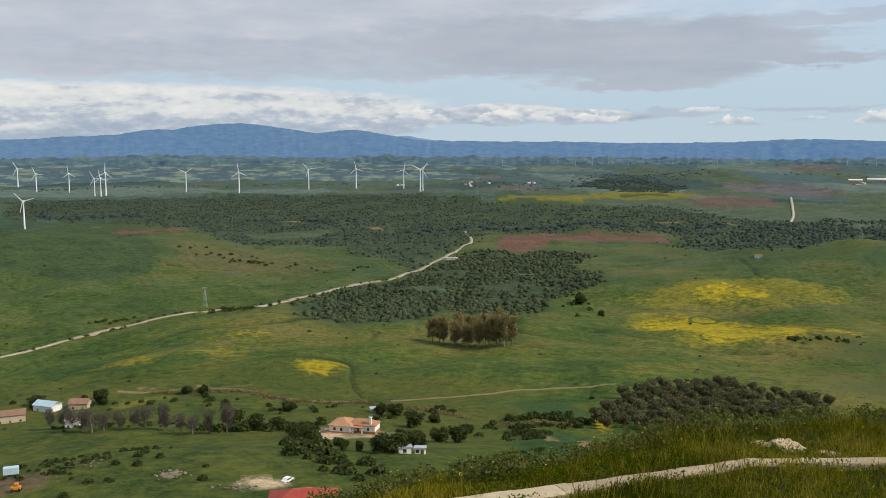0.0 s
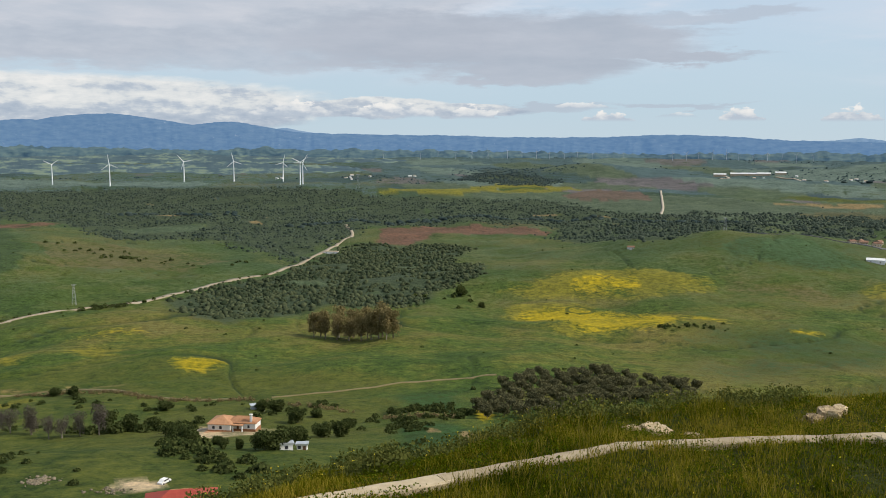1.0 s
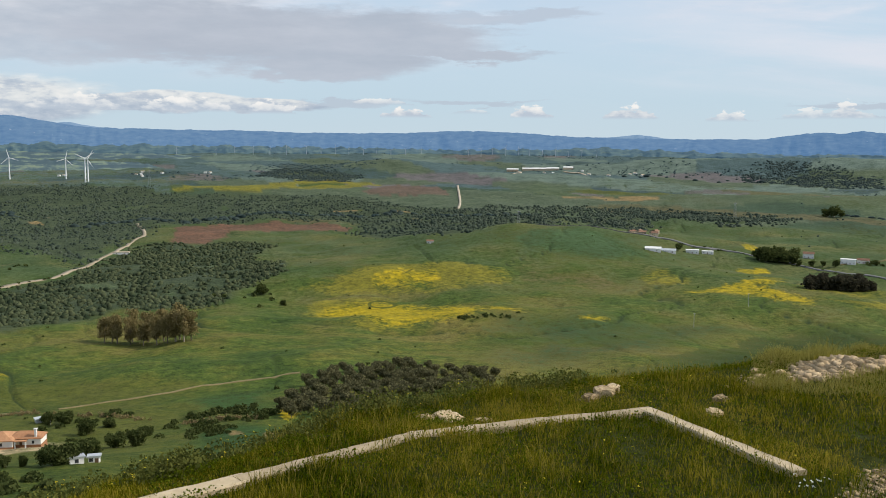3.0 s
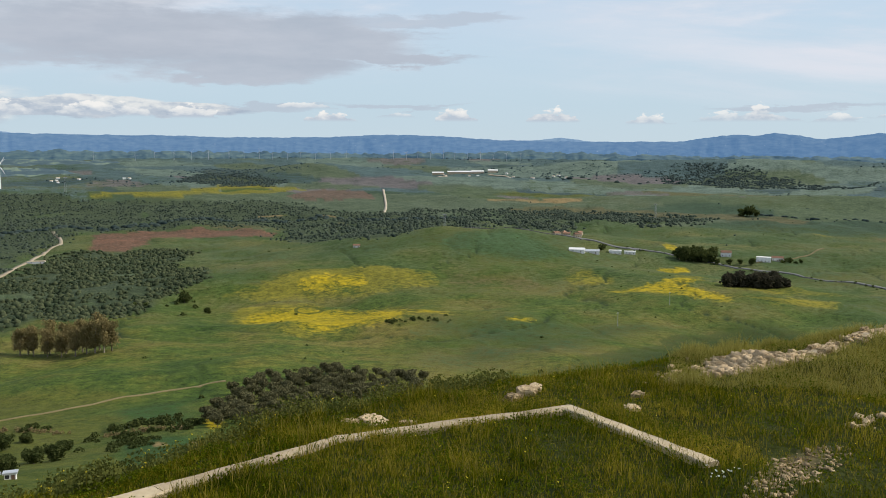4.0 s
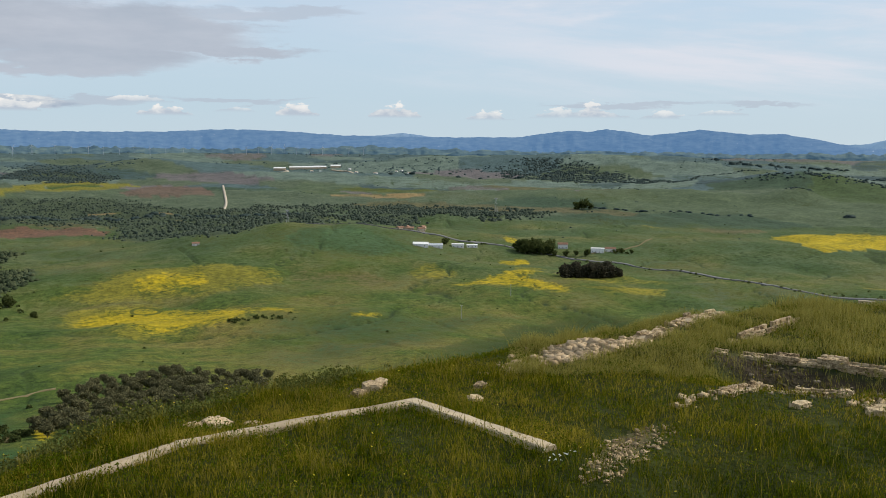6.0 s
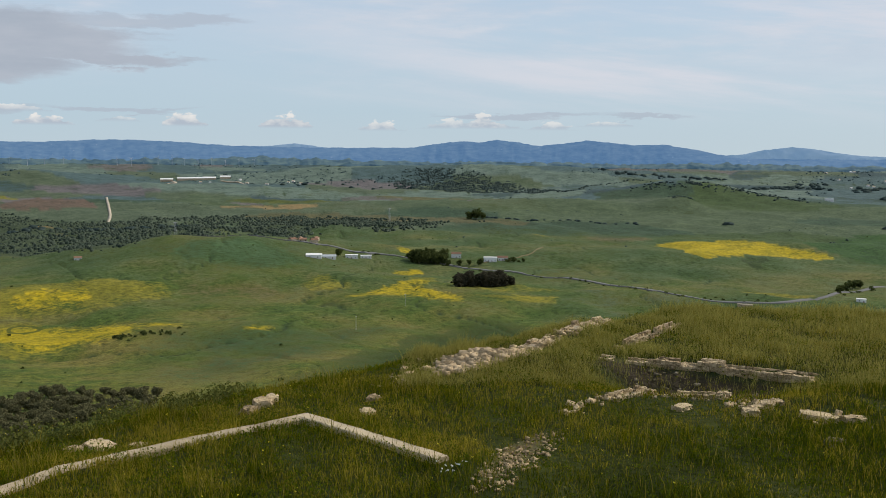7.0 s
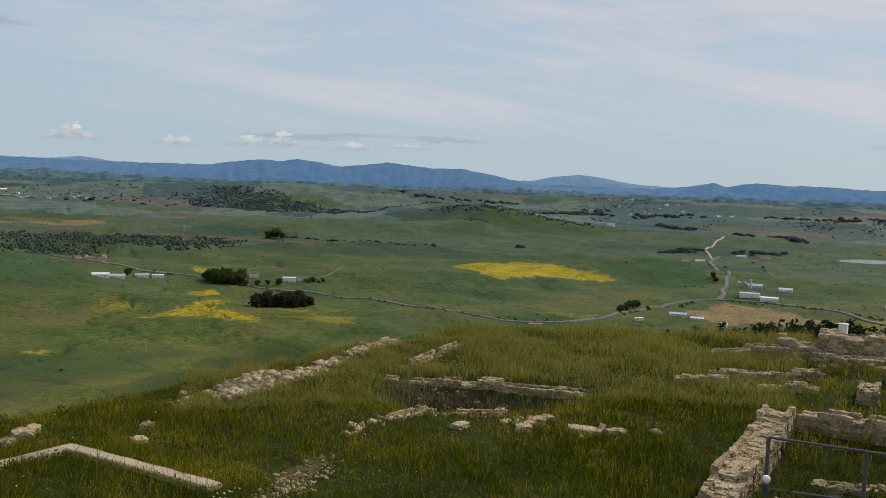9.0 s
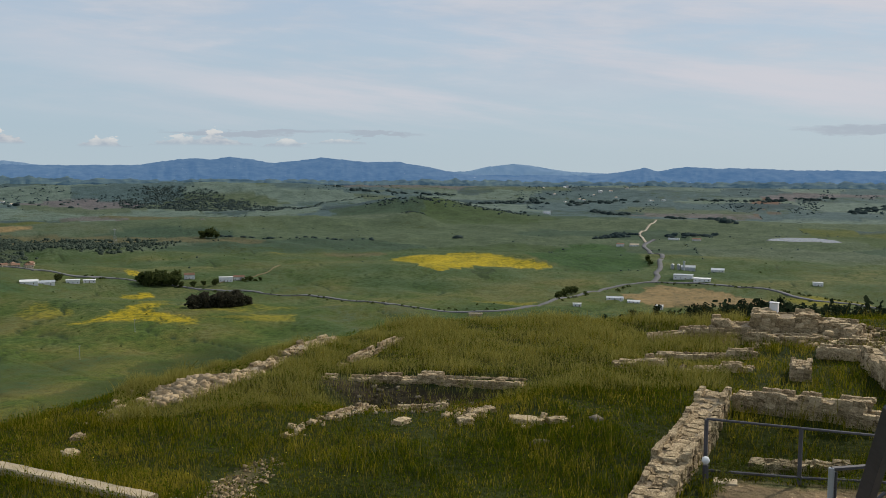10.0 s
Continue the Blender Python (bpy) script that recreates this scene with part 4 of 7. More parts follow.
def part(name, bm, mat, parent, label=""):
    me = bpy.data.meshes.new(name)
    bmesh.ops.recalc_face_normals(bm, faces=bm.faces)
    bm.to_mesh(me)
    bm.free()
    me.materials.append(mat)
    return link(name, me, parent, label)


def block(bm, x0, x1, y0, y1, z0, z1, bevel=0.0):
    """Adds a box to a bmesh."""
    b = bmesh.new()
    bmesh.ops.create_cube(b, size=1, matrix=Matrix.Translation(((x0 + x1) / 2, (y0 + y1) / 2, (z0 + z1) / 2)) @ Matrix.Diagonal((x1 - x0, y1 - y0, z1 - z0, 1)))
    if bevel:
        bmesh.ops.bevel(b, geom=b.edges[:], offset=bevel, segments=1, affect="EDGES")
    me = bpy.data.meshes.new("tmp")
    b.to_mesh(me)
    b.free()
    bm.from_mesh(me)
    bpy.data.meshes.remove(me)
    return bm


def boxed(*span, bevel=0.0):
    return block(bmesh.new(), *span, bevel=bevel)


def rod(p, q, r0, r1=None, sides=8):
    """A tapered round bar from p to q."""
    p, q = Vector(p), Vector(q)
    d = q - p
    bm = bmesh.new()
    bmesh.ops.create_cone(bm, cap_ends=True, segments=sides, radius1=r0, radius2=r0 if r1 is None else r1, depth=d.length, matrix=Matrix.Translation((p + q) / 2) @ d.to_track_quat("Z", "Y").to_matrix().to_4x4())
    return bm


def join(*bms):
    out = bmesh.new()
    for b in bms:
        me = bpy.data.meshes.new("tmp")
        b.to_mesh(me)
        b.free()
        out.from_mesh(me)
        bpy.data.meshes.remove(me)
    return out


# ---- wind turbines ----
def wind_turbine(x, y, size, spin, paint):
    t = thing("wind_turbine", "tall white three-bladed wind turbine on a tubular tower", "wind turbine", x, y, None, 0, "wind farm", size)
    part("tower", rod((0, 0, -2), (0, 0, 60), 1.9, 1.1, 16), paint, t)
    part("nacelle", boxed(-1.4, 1.4, -2.5, 5.5, 59.6, 62.8, bevel=0.5), paint, t)
    rotor = part("rotor", join(rod((0, -2.4, 61.2), (0, -4.6, 61.2), 1.5, 0.6, 12)), paint, t)
    for k in range(3):
        bm = bmesh.new()
        rows = [(0.8, 0.5, 0.5), (3, 0.95, 0.4), (8, 1.25, 0.3), (16, 0.9, 0.2), (24, 0.5, 0.1), (27, 0.12, 0.04)]
        rings_ = []
        for d, w, th in rows:
            rings_.append([bm.verts.new((px, py, d)) for px, py in ((-w * 0.4, -th), (w, 0), (-w * 0.4, th), (-w * 0.7, 0))])
        for a, b in zip(rings_, rings_[1:]):
            for i in range(4):
                bm.faces.new((a[i - 1], a[i], b[i], b[i - 1]))
        bm.faces.new(rings_[-1])
        bmesh.ops.transform(bm, matrix=pose(0, -3.5, 61.2, 0, spin + 120 * k, 0), verts=bm.verts)
        part("blade", bm, paint, rotor)
    return t


spins = random.Random(5)
for x, y, s in ((-889, 1940, 1.0), (-1558, 3366, 1.12), (-1374, 3102, 1.0), (-1286, 3158, 1.05), (-1144, 3013, 0.95), (-1117, 2995, 1.0), (-1106, 3010, 1.25), (-871, 3113, 1.05), (-684, 3079, 1.16), (-491, 3356, 1.18), (-312, 3297, 1.15), (-142, 3310, 1.12), (-78, 3143, 1.25), (-70, 3160, 1.18)):
    wind_turbine(x, y, s, spins.uniform(0, 120), TURBINE_WHITE)
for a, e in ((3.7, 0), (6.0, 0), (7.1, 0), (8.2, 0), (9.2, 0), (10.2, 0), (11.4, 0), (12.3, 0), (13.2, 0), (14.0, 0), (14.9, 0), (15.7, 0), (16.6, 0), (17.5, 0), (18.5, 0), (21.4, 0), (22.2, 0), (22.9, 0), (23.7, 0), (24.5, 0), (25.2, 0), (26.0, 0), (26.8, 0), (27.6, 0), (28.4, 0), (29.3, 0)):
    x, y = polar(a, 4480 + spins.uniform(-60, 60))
    wind_turbine(x, y, 0.47 + spins.uniform(-0.07, 0.12), spins.uniform(0, 120), TURBINE_HAZE)


# ---- masts ----
def lattice_mast(x, y, tall, label):
    t = thing("lattice_mast", label, "mast", x, y)
    w = tall * 0.09
    for sx, sy in ((-1, -1), (1, -1), (1, 1), (-1, 1)):
        part("leg", rod((sx * w, sy * w, -0.5), (sx * w * 0.25, sy * w * 0.25, tall), 0.14, 0.1, 5), GALVANISED, t)
    bm = bmesh.new()
    for k in range(8):
        a, b = 1 - 0.75 * k / 8, 1 - 0.75 * (k + 1) / 8
        for sx, sy, ux, uy in ((-1, -1, 1, -1), (1, -1, 1, 1), (1, 1, -1, 1), (-1, 1, -1, -1)):
            bm = join(bm, rod((sx * w * a, sy * w * a, tall * k / 8), (ux * w * b, uy * w * b, tall * (k + 1) / 8), 0.07, 0.07, 4))
    part("bracing", bm, GALVANISED, t)
    part("crossarm", boxed(-w * 1.3, w * 1.3, -0.3, 0.3, tall * 0.97, tall, bevel=0.05), GALVANISED, t)


lattice_mast(-269, 1021, 22, "pale steel lattice mast standing in the pasture")
lattice_mast(115, 3098, 46, "grey steel lattice pylon on the plain")
lattice_mast(650, 1420, 30, "grey steel lattice pylon behind the hill")
lattice_mast(1200, 1560, 34, "grey steel lattice pylon on the heath")
for x, y in ((502, 704), (605, 758)):
    t = thing("utility_pole", "thin grey concrete power pole in a field", "utility pole", x, y)
    part("pole", rod((0, 0, -0.5), (0, 0, 13), 0.25, 0.15), GALVANISED, t)
    part("crossarm", boxed(-1.4, 1.4, -0.1, 0.1, 12.4, 12.7), GALVANISED, t)


# ---- buildings ----
def building(name, label, category, x, y, wide, deep, tall, turn, wall, roof, gable=True, panes=3, chimney=False, group=""):
    t = thing(name, label, category, x, y, height(x, y) - 0.3, turn, group)
    body = part("wall", boxed(-wide / 2, wide / 2, -deep / 2, deep / 2, -2.0, tall, bevel=0.05), wall, t)
    o = 0.5
    bm = bmesh.new()
    if gable:
        rise = deep * 0.24
        prof = [(-deep / 2 - o, tall - 0.12), (0, tall + rise), (deep / 2 + o, tall - 0.12), (deep / 2 + o, tall + 0.12), (0, tall + rise + 0.3), (-deep / 2 - o, tall + 0.12)]
    else:
        prof = [(-deep / 2 - 0.2, tall - 0.15), (deep / 2 + 0.2, tall - 0.15), (deep / 2 + 0.2, tall + 0.3), (-deep / 2 - 0.2, tall + 0.45)]
    ends = [[bm.verts.new((sx, py, pz)) for py, pz in prof] for sx in (-wide / 2 - o, wide / 2 + o)]
    for i in range(len(prof)):
        bm.faces.new((ends[0][i - 1], ends[0][i], ends[1][i], ends[1][i - 1]))
    bm.faces.new(ends[0])
    bm.faces.new(ends[1][::-1])
    top = part("roof", bm, OLD_TILES if roof == TILES else roof, t)
    if gable:
        bm = bmesh.new()
        for sx in (-wide / 2 + 0.02, wide / 2 - 0.02):
            bm.faces.new([bm.verts.new(v) for v in ((sx, -deep / 2, tall - 0.05), (sx, deep / 2, tall - 0.05), (sx, 0, tall + rise - 0.05))])
        bmesh.ops.solidify(bm, geom=bm.faces[:], thickness=0.1)
        part("gable", bm, wall, t)
    for k in range(panes):
        px = -wide / 2 + wide * (k + 0.5) / panes
        if k == panes // 2 and panes > 1:
            part("door", boxed(px - 0.55, px + 0.55, -deep / 2 - 0.06, -deep / 2 + 0.1, -0.1, 2.1, bevel=0.02), WOOD, t)
        else:
            w = part("window", boxed(px - 0.6, px + 0.6, -deep / 2 - 0.05, -deep / 2 + 0.1, 1.0, 2.2, bevel=0.02), WINDOW, t)
            part("sill", boxed(px - 0.75, px + 0.75, -deep / 2 - 0.16, -deep / 2 + 0.05, 0.88, 0.98), wall, w)
    if chimney:
        part("chimney", boxed(wide * 0.3, wide * 0.3 + 1.0, -0.5, 0.5, tall, tall + deep * 0.24 + 1.6, bevel=0.05), wall, top)
    return t


# ---- the farmhouse and the buildings of the valley ----
def hipped(x0, x1, y0, y1, z, rise, o=0.5):
    bm = bmesh.new()
    x0, x1, y0, y1 = x0 - o, x1 + o, y0 - o, y1 + o
    inset = min(x1 - x0, y1 - y0) / 2
    low = [bm.verts.new(v) for v in ((x0, y0, z - 0.25), (x1, y0, z - 0.25), (x1, y1, z - 0.25), (x0, y1, z - 0.25))]
    eave = [bm.verts.new(v) for v in ((x0, y0, z), (x1, y0, z), (x1, y1, z), (x0, y1, z))]
    if x1 - x0 > y1 - y0:
        a, b = bm.verts.new((x0 + inset, (y0 + y1) / 2, z + rise)), bm.verts.new((x1 - inset, (y0 + y1) / 2, z + rise))
        faces = [(eave[0], eave[1], b, a), (eave[1], eave[2], b), (eave[2], eave[3], a, b), (eave[3], eave[0], a)]
    else:
        a, b = bm.verts.new(((x0 + x1) / 2, y0 + inset, z + rise)), bm.verts.new(((x0 + x1) / 2, y1 - inset, z + rise))
        faces = [(eave[0], eave[1], a), (eave[1], eave[2], b, a), (eave[2], eave[3], b), (eave[3], eave[0], a, b)]
    for f in faces:
        bm.faces.new(f)
    for i in range(4):
        bm.faces.new((low[i - 1], low[i], eave[i], eave[i - 1]))
    bm.faces.new(low[::-1])
    return bm


farm = thing("farmhouse", "white farmhouse with hipped orange clay tile roof", "house", -43, 430, height(-43, 430) + 1.3, -14)
part("wall", boxed(-11, 0, -6, 6, -3, 3.3, bevel=0.05), WHITEWASH, farm)
part("wall", boxed(0.02, 11, -3, 5, -3, 3.3, bevel=0.05), WHITEWASH, farm)
part("plinth", boxed(-11.1, 0.1, -6.1, 6.1, -3, 0.5), TILES, farm)
part("plinth", boxed(0.12, 11.1, -3.1, 5.1, -3, 0.5), TILES, farm)
part("roof", hipped(-11, 0, -6, 6, 3.4, 2.6), TILES, farm)
part("roof", hipped(-3, 11, -3, 5, 3.38, 2.3), TILES, farm)
chimney = part("chimney", boxed(8.2, 9.2, -2.6, -1.6, 2.5, 7.2, bevel=0.05), WHITEWASH, farm)
part("cap", boxed(8.0, 9.4, -2.8, -1.4, 7.2, 7.5), WHITEWASH, chimney)
for px in (-8.2, -4.8):
    w = part("window", boxed(px - 0.6, px + 0.6, -6.12, -5.9, 1.0, 2.4, bevel=0.02), WINDOW, farm)
    part("sill", boxed(px - 0.75, px + 0.75, -6.25, -5.95, 0.85, 0.97), WHITEWASH, w)
part("window", boxed(7.2, 8.2, -3.12, -2.9, 1.0, 2.3, bevel=0.02), WINDOW, farm)
part("door", boxed(2.0, 3.1, -3.12, -2.9, 0.05, 2.2, bevel=0.02), WOOD, farm)
part("porch_roof", boxed(0.3, 5.6, -5.6, -3.05, 2.7, 2.95, bevel=0.04), TILES, farm)
for px in (0.8, 5.2):
    part("porch_post", boxed(px - 0.25, px + 0.25, -5.4, -4.9, -2.5, 2.7, bevel=0.03), WHITEWASH, farm)
part("terrace", boxed(-12, 12.5, -10, -6.15, -4, -0.15, bevel=0.05), TILES, farm)
building("garden_shed", "small white garden shed below the farmhouse", "shed", -14, 311, 4.5, 3.5, 2.6, 10, WHITEWASH, SHEET, False, 1)
building("garden_shed", "small white garden shed with a dark door", "shed", -8.5, 315, 3.5, 3, 2.5, -5, WHITEWASH, SHEET, False, 2)
building("shed", "small grey shed with a pale sheet roof behind trees", "shed", -38, 505, 7, 5, 2.6, 15, SHEET, SHEET, False, 1)
building("farm_building", "brown stone farm building with a clay tile roof", "building", -249, 512, 16, 9, 5, 25, CREAM, TILES, True, 3)
building("shed", "shed with a pale blue sheet metal roof", "shed", -240, 541, 14, 9, 4, -20, WHITEWASH, BLUE_SHEET, True, 2)
building("shed", "tan shed with a pitched clay roof", "shed", -222, 545, 11, 9, 4, 5, CREAM, TILES, True, 2)
building("ruined_house", "small ruined white house among bare trees", "house", -199, 478, 7, 6, 4.4, 10, WHITEWASH, CREAM, True, 2)
red = thing("house", "white house with a dull red hipped roof on the slope", "house", -36, 228, height(-36, 228) - 0.3, 6)
part("wall", boxed(-9, 8, -6, 6, -2, 0.6, bevel=0.05), WHITEWASH, red)
part("roof", hipped(-9, 8, -6, 6, 0.7, 2.8), RED_ROOF, red)
part("ridge_cap", rod((-3, 0, 3.46), (2, 0, 3.46), 0.14, 0.14, 6), TILES, red)
for px in (-5.5, 4.5):
    part("window", boxed(px - 0.6, px + 0.6, -6.08, -5.9, -0.9, 0.2, bevel=0.02), WINDOW, red)
building("house", "house with a pale weathered flat roof on the slope", "house", -82, 222, 26, 12, 0.6, 6, CREAM, DIRT, False, 2)
building("shed", "small pale hut with a flat roof by a yard", "shed", -128, 244, 5, 4, 2.6, 8, WHITEWASH, SHEET, False, 1)

# white farms along the road
building("farm_shed", "long low white farm shed beside the road", "shed", 717, 1109, 22, 9, 3.6, -35, WHITEWASH, WHITEWASH, True, 2)
building("farm_shed", "long low white farm shed beside the road", "shed", 745, 1112, 20, 9, 3.2, -35, WHITEWASH, SHEET, True, 2)
building("farm", "white walled roadside farm with a flat roof", "house", 792, 1122, 18, 10, 5, -35, WHITEWASH, WHITEWASH, False, 3)
building("farm", "white walled roadside farm with a flat roof", "house", 812, 1113, 16, 9, 3.6, -35, WHITEWASH, WHITEWASH, False, 3)
for k, (dx, dy) in enumerate(((0, 0), (14, -10), (-14, 8), (26, 4), (6, 18))):
    building("cottage", "small cottage with reddish tile roof in a hamlet", "house", 770 + dx, 1222 + dy, 11, 8, 3.4 + k % 2, -30 + 20 * k, CREAM, TILES, True, 3, group="hamlet cottages")
building("farm", "white two-storey country house beside dark trees", "house", 949, 1062, 15, 11, 6, -40, WHITEWASH, TILES, True, 3)
building("farm", "large white country house with a tower beside the road", "house", 975, 1012, 20, 11, 6.5, -45, WHITEWASH, WHITEWASH, False, 4)
building("farm", "large white country house beside the road", "house", 998, 1008, 16, 10, 4.5, -45, WHITEWASH, TILES, True, 3)
building("barn", "small white barn with a brown roof by scrub", "barn", 438, 1266, 10, 7, 3.5, -20, WHITEWASH, TILES, True, 2)
building("barn", "pale ruined barn beside the track", "barn", 10, 1465, 24, 10, 3, -10, WHITEWASH, CREAM, False, 2)

# works at the road junction
building("warehouse", "large white warehouse with a flat grey roof", "warehouse", 1442, 465, 30, 18, 6, -75, WHITEWASH, SHEET, False, 4)
building("warehouse", "low white warehouse beside a larger one", "warehouse", 1428, 430, 26, 15, 4, -75, WHITEWASH, WHITEWASH, False, 4)
building("warehouse", "long white shed on the far side of the works", "warehouse", 1588, 452, 22, 10, 4, -75, WHITEWASH, SHEET, True, 4)
building("warehouse", "grey mill building beside tall silos", "warehouse", 1575, 500, 24, 12, 6, -70, SHEET, SHEET, True, 3)
silo_a = thing("grain_silo", "tall grey steel grain silo with conical top", "silo", 1566, 514, group="grain silos")
part("drum", rod((0, 0, -1), (0, 0, 8), 3, 3, 16), GALVANISED, silo_a)
part("cone", rod((0, 0, 8), (0, 0, 10), 3.1, 0.4, 16), GALVANISED, silo_a)
part("ladder", boxed(-0.3, 0.3, -3.3, -3.02, 0, 8), STEEL, silo_a)
copy_thing(silo_a, pose(1572, 506, height(1572, 506)))
copy_thing(silo_a, pose(1560, 523, height(1560, 523)))
tower = thing("elevator_tower", "slim grey grain elevator tower at the works", "tower", 1562, 503)
part("shaft", boxed(-1.2, 1.2, -1.2, 1.2, -1, 14, bevel=0.1), SHEET, tower)
part("head", boxed(-1.7, 1.7, -1.7, 1.7, 14, 16, bevel=0.2), SHEET, tower)
building("farm_shed", "long low pale shed near the junction", "shed", 1143, 460, 22, 7, 2.6, -70, WHITEWASH, SHEET, True, 3)
building("farm_shed", "low white shed near the junction", "shed", 1128, 428, 16, 6, 2.4, -70, WHITEWASH, WHITEWASH, True, 3)
building("cottage", "small white cottage below the road", "house", 1062, 478, 10, 7, 3.5, -60, WHITEWASH, WHITEWASH, False, 2)
building("cottage", "small white round-roofed cottage in an orchard", "house", 1112, 388, 9, 7, 3.6, -65, WHITEWASH, WHITEWASH, True, 2)
building("farm_shed", "pale low sheds by the road bend", "shed", 928, 548, 16, 7, 3, -60, CREAM, DIRT, False, 2)
building("farm", "long white farm range before a tree belt", "house", 2165, 725, 26, 10, 5, -75, WHITEWASH, WHITEWASH, False, 4)
building("farm", "white farm block with a tiled roof", "house", 2175, 672, 20, 10, 5, -75, WHITEWASH, TILES, True, 3)
building("cottage", "white cottage beside the winding road", "house", 1930, 768, 16, 9, 5, -60, WHITEWASH, TILES, True, 3)
building("cottage", "white cottage beside the winding road", "house", 1948, 742, 20, 9, 4, -60, WHITEWASH, CREAM, True, 3)
building("farm", "white farm on a far slope", "house", 2637, 1300, 24, 12, 8, -60, WHITEWASH, WHITEWASH, False, 3)
building("farm", "white farm at the edge of a field", "house", 1480, 268, 14, 9, 5, -70, WHITEWASH, WHITEWASH, False, 3)
for k, (x, y, w) in enumerate(((1487, 3313, 46), (1604, 3405, 60), (1650, 3390, 80), (1691, 3372, 50), (1745, 3340, 40))):
    building("farm_shed", "pale hill farm shed in the distance", "shed", x, y, w, 16, 9, -25, CREAM, WHITEWASH, True, 3, group="hill farm")
rnd = random.Random(8)
for k in range(34):
    if k < 16:
        x, y = polar(rnd.uniform(63, 71), rnd.uniform(3650, 4250))
    elif k < 24:
        x, y = polar(rnd.uniform(26, 33), rnd.uniform(3500, 3700))
    else:
        x, y = polar(rnd.uniform(-5, 6), rnd.uniform(3430, 3560))
    building("cottage", "tiny white house in a distant village", "house", x, y, rnd.uniform(8, 15), 8, rnd.uniform(3, 5), rnd.uniform(-80, 0), WHITEWASH, CREAM if k % 3 else WHITEWASH, True, 2, group="distant village")


# ---- small things on the near slope ----
car = thing("car", "small white parked car with dark windows", "car", -45, 254, height(-45, 254) + 0.1, 60)
bm = bmesh.new()
prof = [(-2.0, 0.35), (-2.0, 0.85), (-1.5, 0.95), (-0.9, 1.45), (0.8, 1.45), (1.4, 0.95), (2.0, 0.8), (2.0, 0.35)]
sides_ = [[bm.verts.new((px, sy, pz)) for px, pz in prof] for sy in (-0.8, 0.8)]
for i in range(len(prof)):
    bm.faces.new((sides_[0][i - 1], sides_[0][i], sides_[1][i], sides_[1][i - 1]))
bm.faces.new(sides_[0])
bm.faces.new(sides_[1][::-1])
part("body", bm, WHITEWASH, car)
for px, sy in ((-1.25, -0.75), (1.25, -0.75), (-1.25, 0.75), (1.25, 0.75)):
    part("wheel", rod((px, sy - 0.1, 0.32), (px, sy + 0.1, 0.32), 0.32, 0.32, 12), WINDOW, car)
for sy in (-0.82, 0.82):
    part("side_window", boxed(-1.0, 0.9, sy - 0.02, sy + 0.02, 0.98, 1.36, bevel=0.01), WINDOW, car)
van = thing("trailer", "old grey box trailer parked in scrub", "trailer", -133, 272, height(-133, 272) + 0.2, 20)
part("box", boxed(-2.2, 2.2, -1.1, 1.1, 0.6, 2.8, bevel=0.1), BLUE_SHEET, van)
part("frame", boxed(-2.0, 2.0, -0.9, 0.9, 0.35, 0.6), STEEL, van)
for px, sy in ((-0.6, -1.0), (0.6, -1.0), (-0.6, 1.0), (0.6, 1.0)):
    part("wheel", rod((px, sy - 0.1, 0.33), (px, sy + 0.1, 0.33), 0.36, 0.36, 12), WINDOW, van)
ORANGE = worn("orange_paint", (0.45, 0.16, 0.015), (0.62, 0.25, 0.03), 1.0, 0.5)
dig = thing("farm_machine", "small orange farm machine in a dirt yard", "machine", -121, 250, height(-121, 250) + 0.1, 10)
part("body", boxed(-1.5, 1.2, -0.7, 0.7, 0.5, 1.5, bevel=0.15), ORANGE, dig)
part("cab", boxed(-0.6, 0.6, -0.6, 0.6, 1.5, 2.4, bevel=0.1), ORANGE, dig)
for px, sy in ((-1.0, -0.8), (0.9, -0.8), (-1.0, 0.8), (0.9, 0.8)):
    part("wheel", rod((px, sy - 0.15, 0.45), (px, sy + 0.15, 0.45), 0.5, 0.5, 12), WINDOW, dig)


# ---- plants ----
def leaf_quads(rng, centres, radii, per, leaf, flat=0.8, shell=0.55, full=False):
    """Small leaf clumps scattered through ellipsoids: corners as an array of quads."""
    n = len(centres)
    d = rng.normal(size=(n, per, 3))
    d /= np.linalg.norm(d, axis=-1, keepdims=True)
    if not full:
        d[..., 2] = np.abs(d[..., 2]) * 1.15 - 0.25
    k = rng.uniform(shell, 1.05, (n, per, 1))
    c = centres[:, None, :] + d * k * radii[:, None, None] * np.array([1, 1, flat])
    u = rng.normal(size=(n, per, 3)) + d * 0.0
    v = np.cross(u, d + rng.normal(size=(n, per, 3)) * 0.7)
    u /= np.linalg.norm(u, axis=-1, keepdims=True)
    v /= np.linalg.norm(v, axis=-1, keepdims=True) + 1e-6
    s = (leaf * rng.uniform(0.6, 1.3, (n, per, 1))) * (radii[:, None, None] if leaf < 0.75 else 1)
    q = np.stack([c - u * s - v * s * 0.6, c + u * s * 0.8 - v * s * 0.7, c + u * s + v * s * 0.7, c - u * s * 0.7 + v * s * 0.6], 2)
    return q.reshape(-1, 3)


def quads_mesh(name, corners, mat):
    return shape(name, corners, np.arange(len(corners)).reshape(-1, 4), mat)


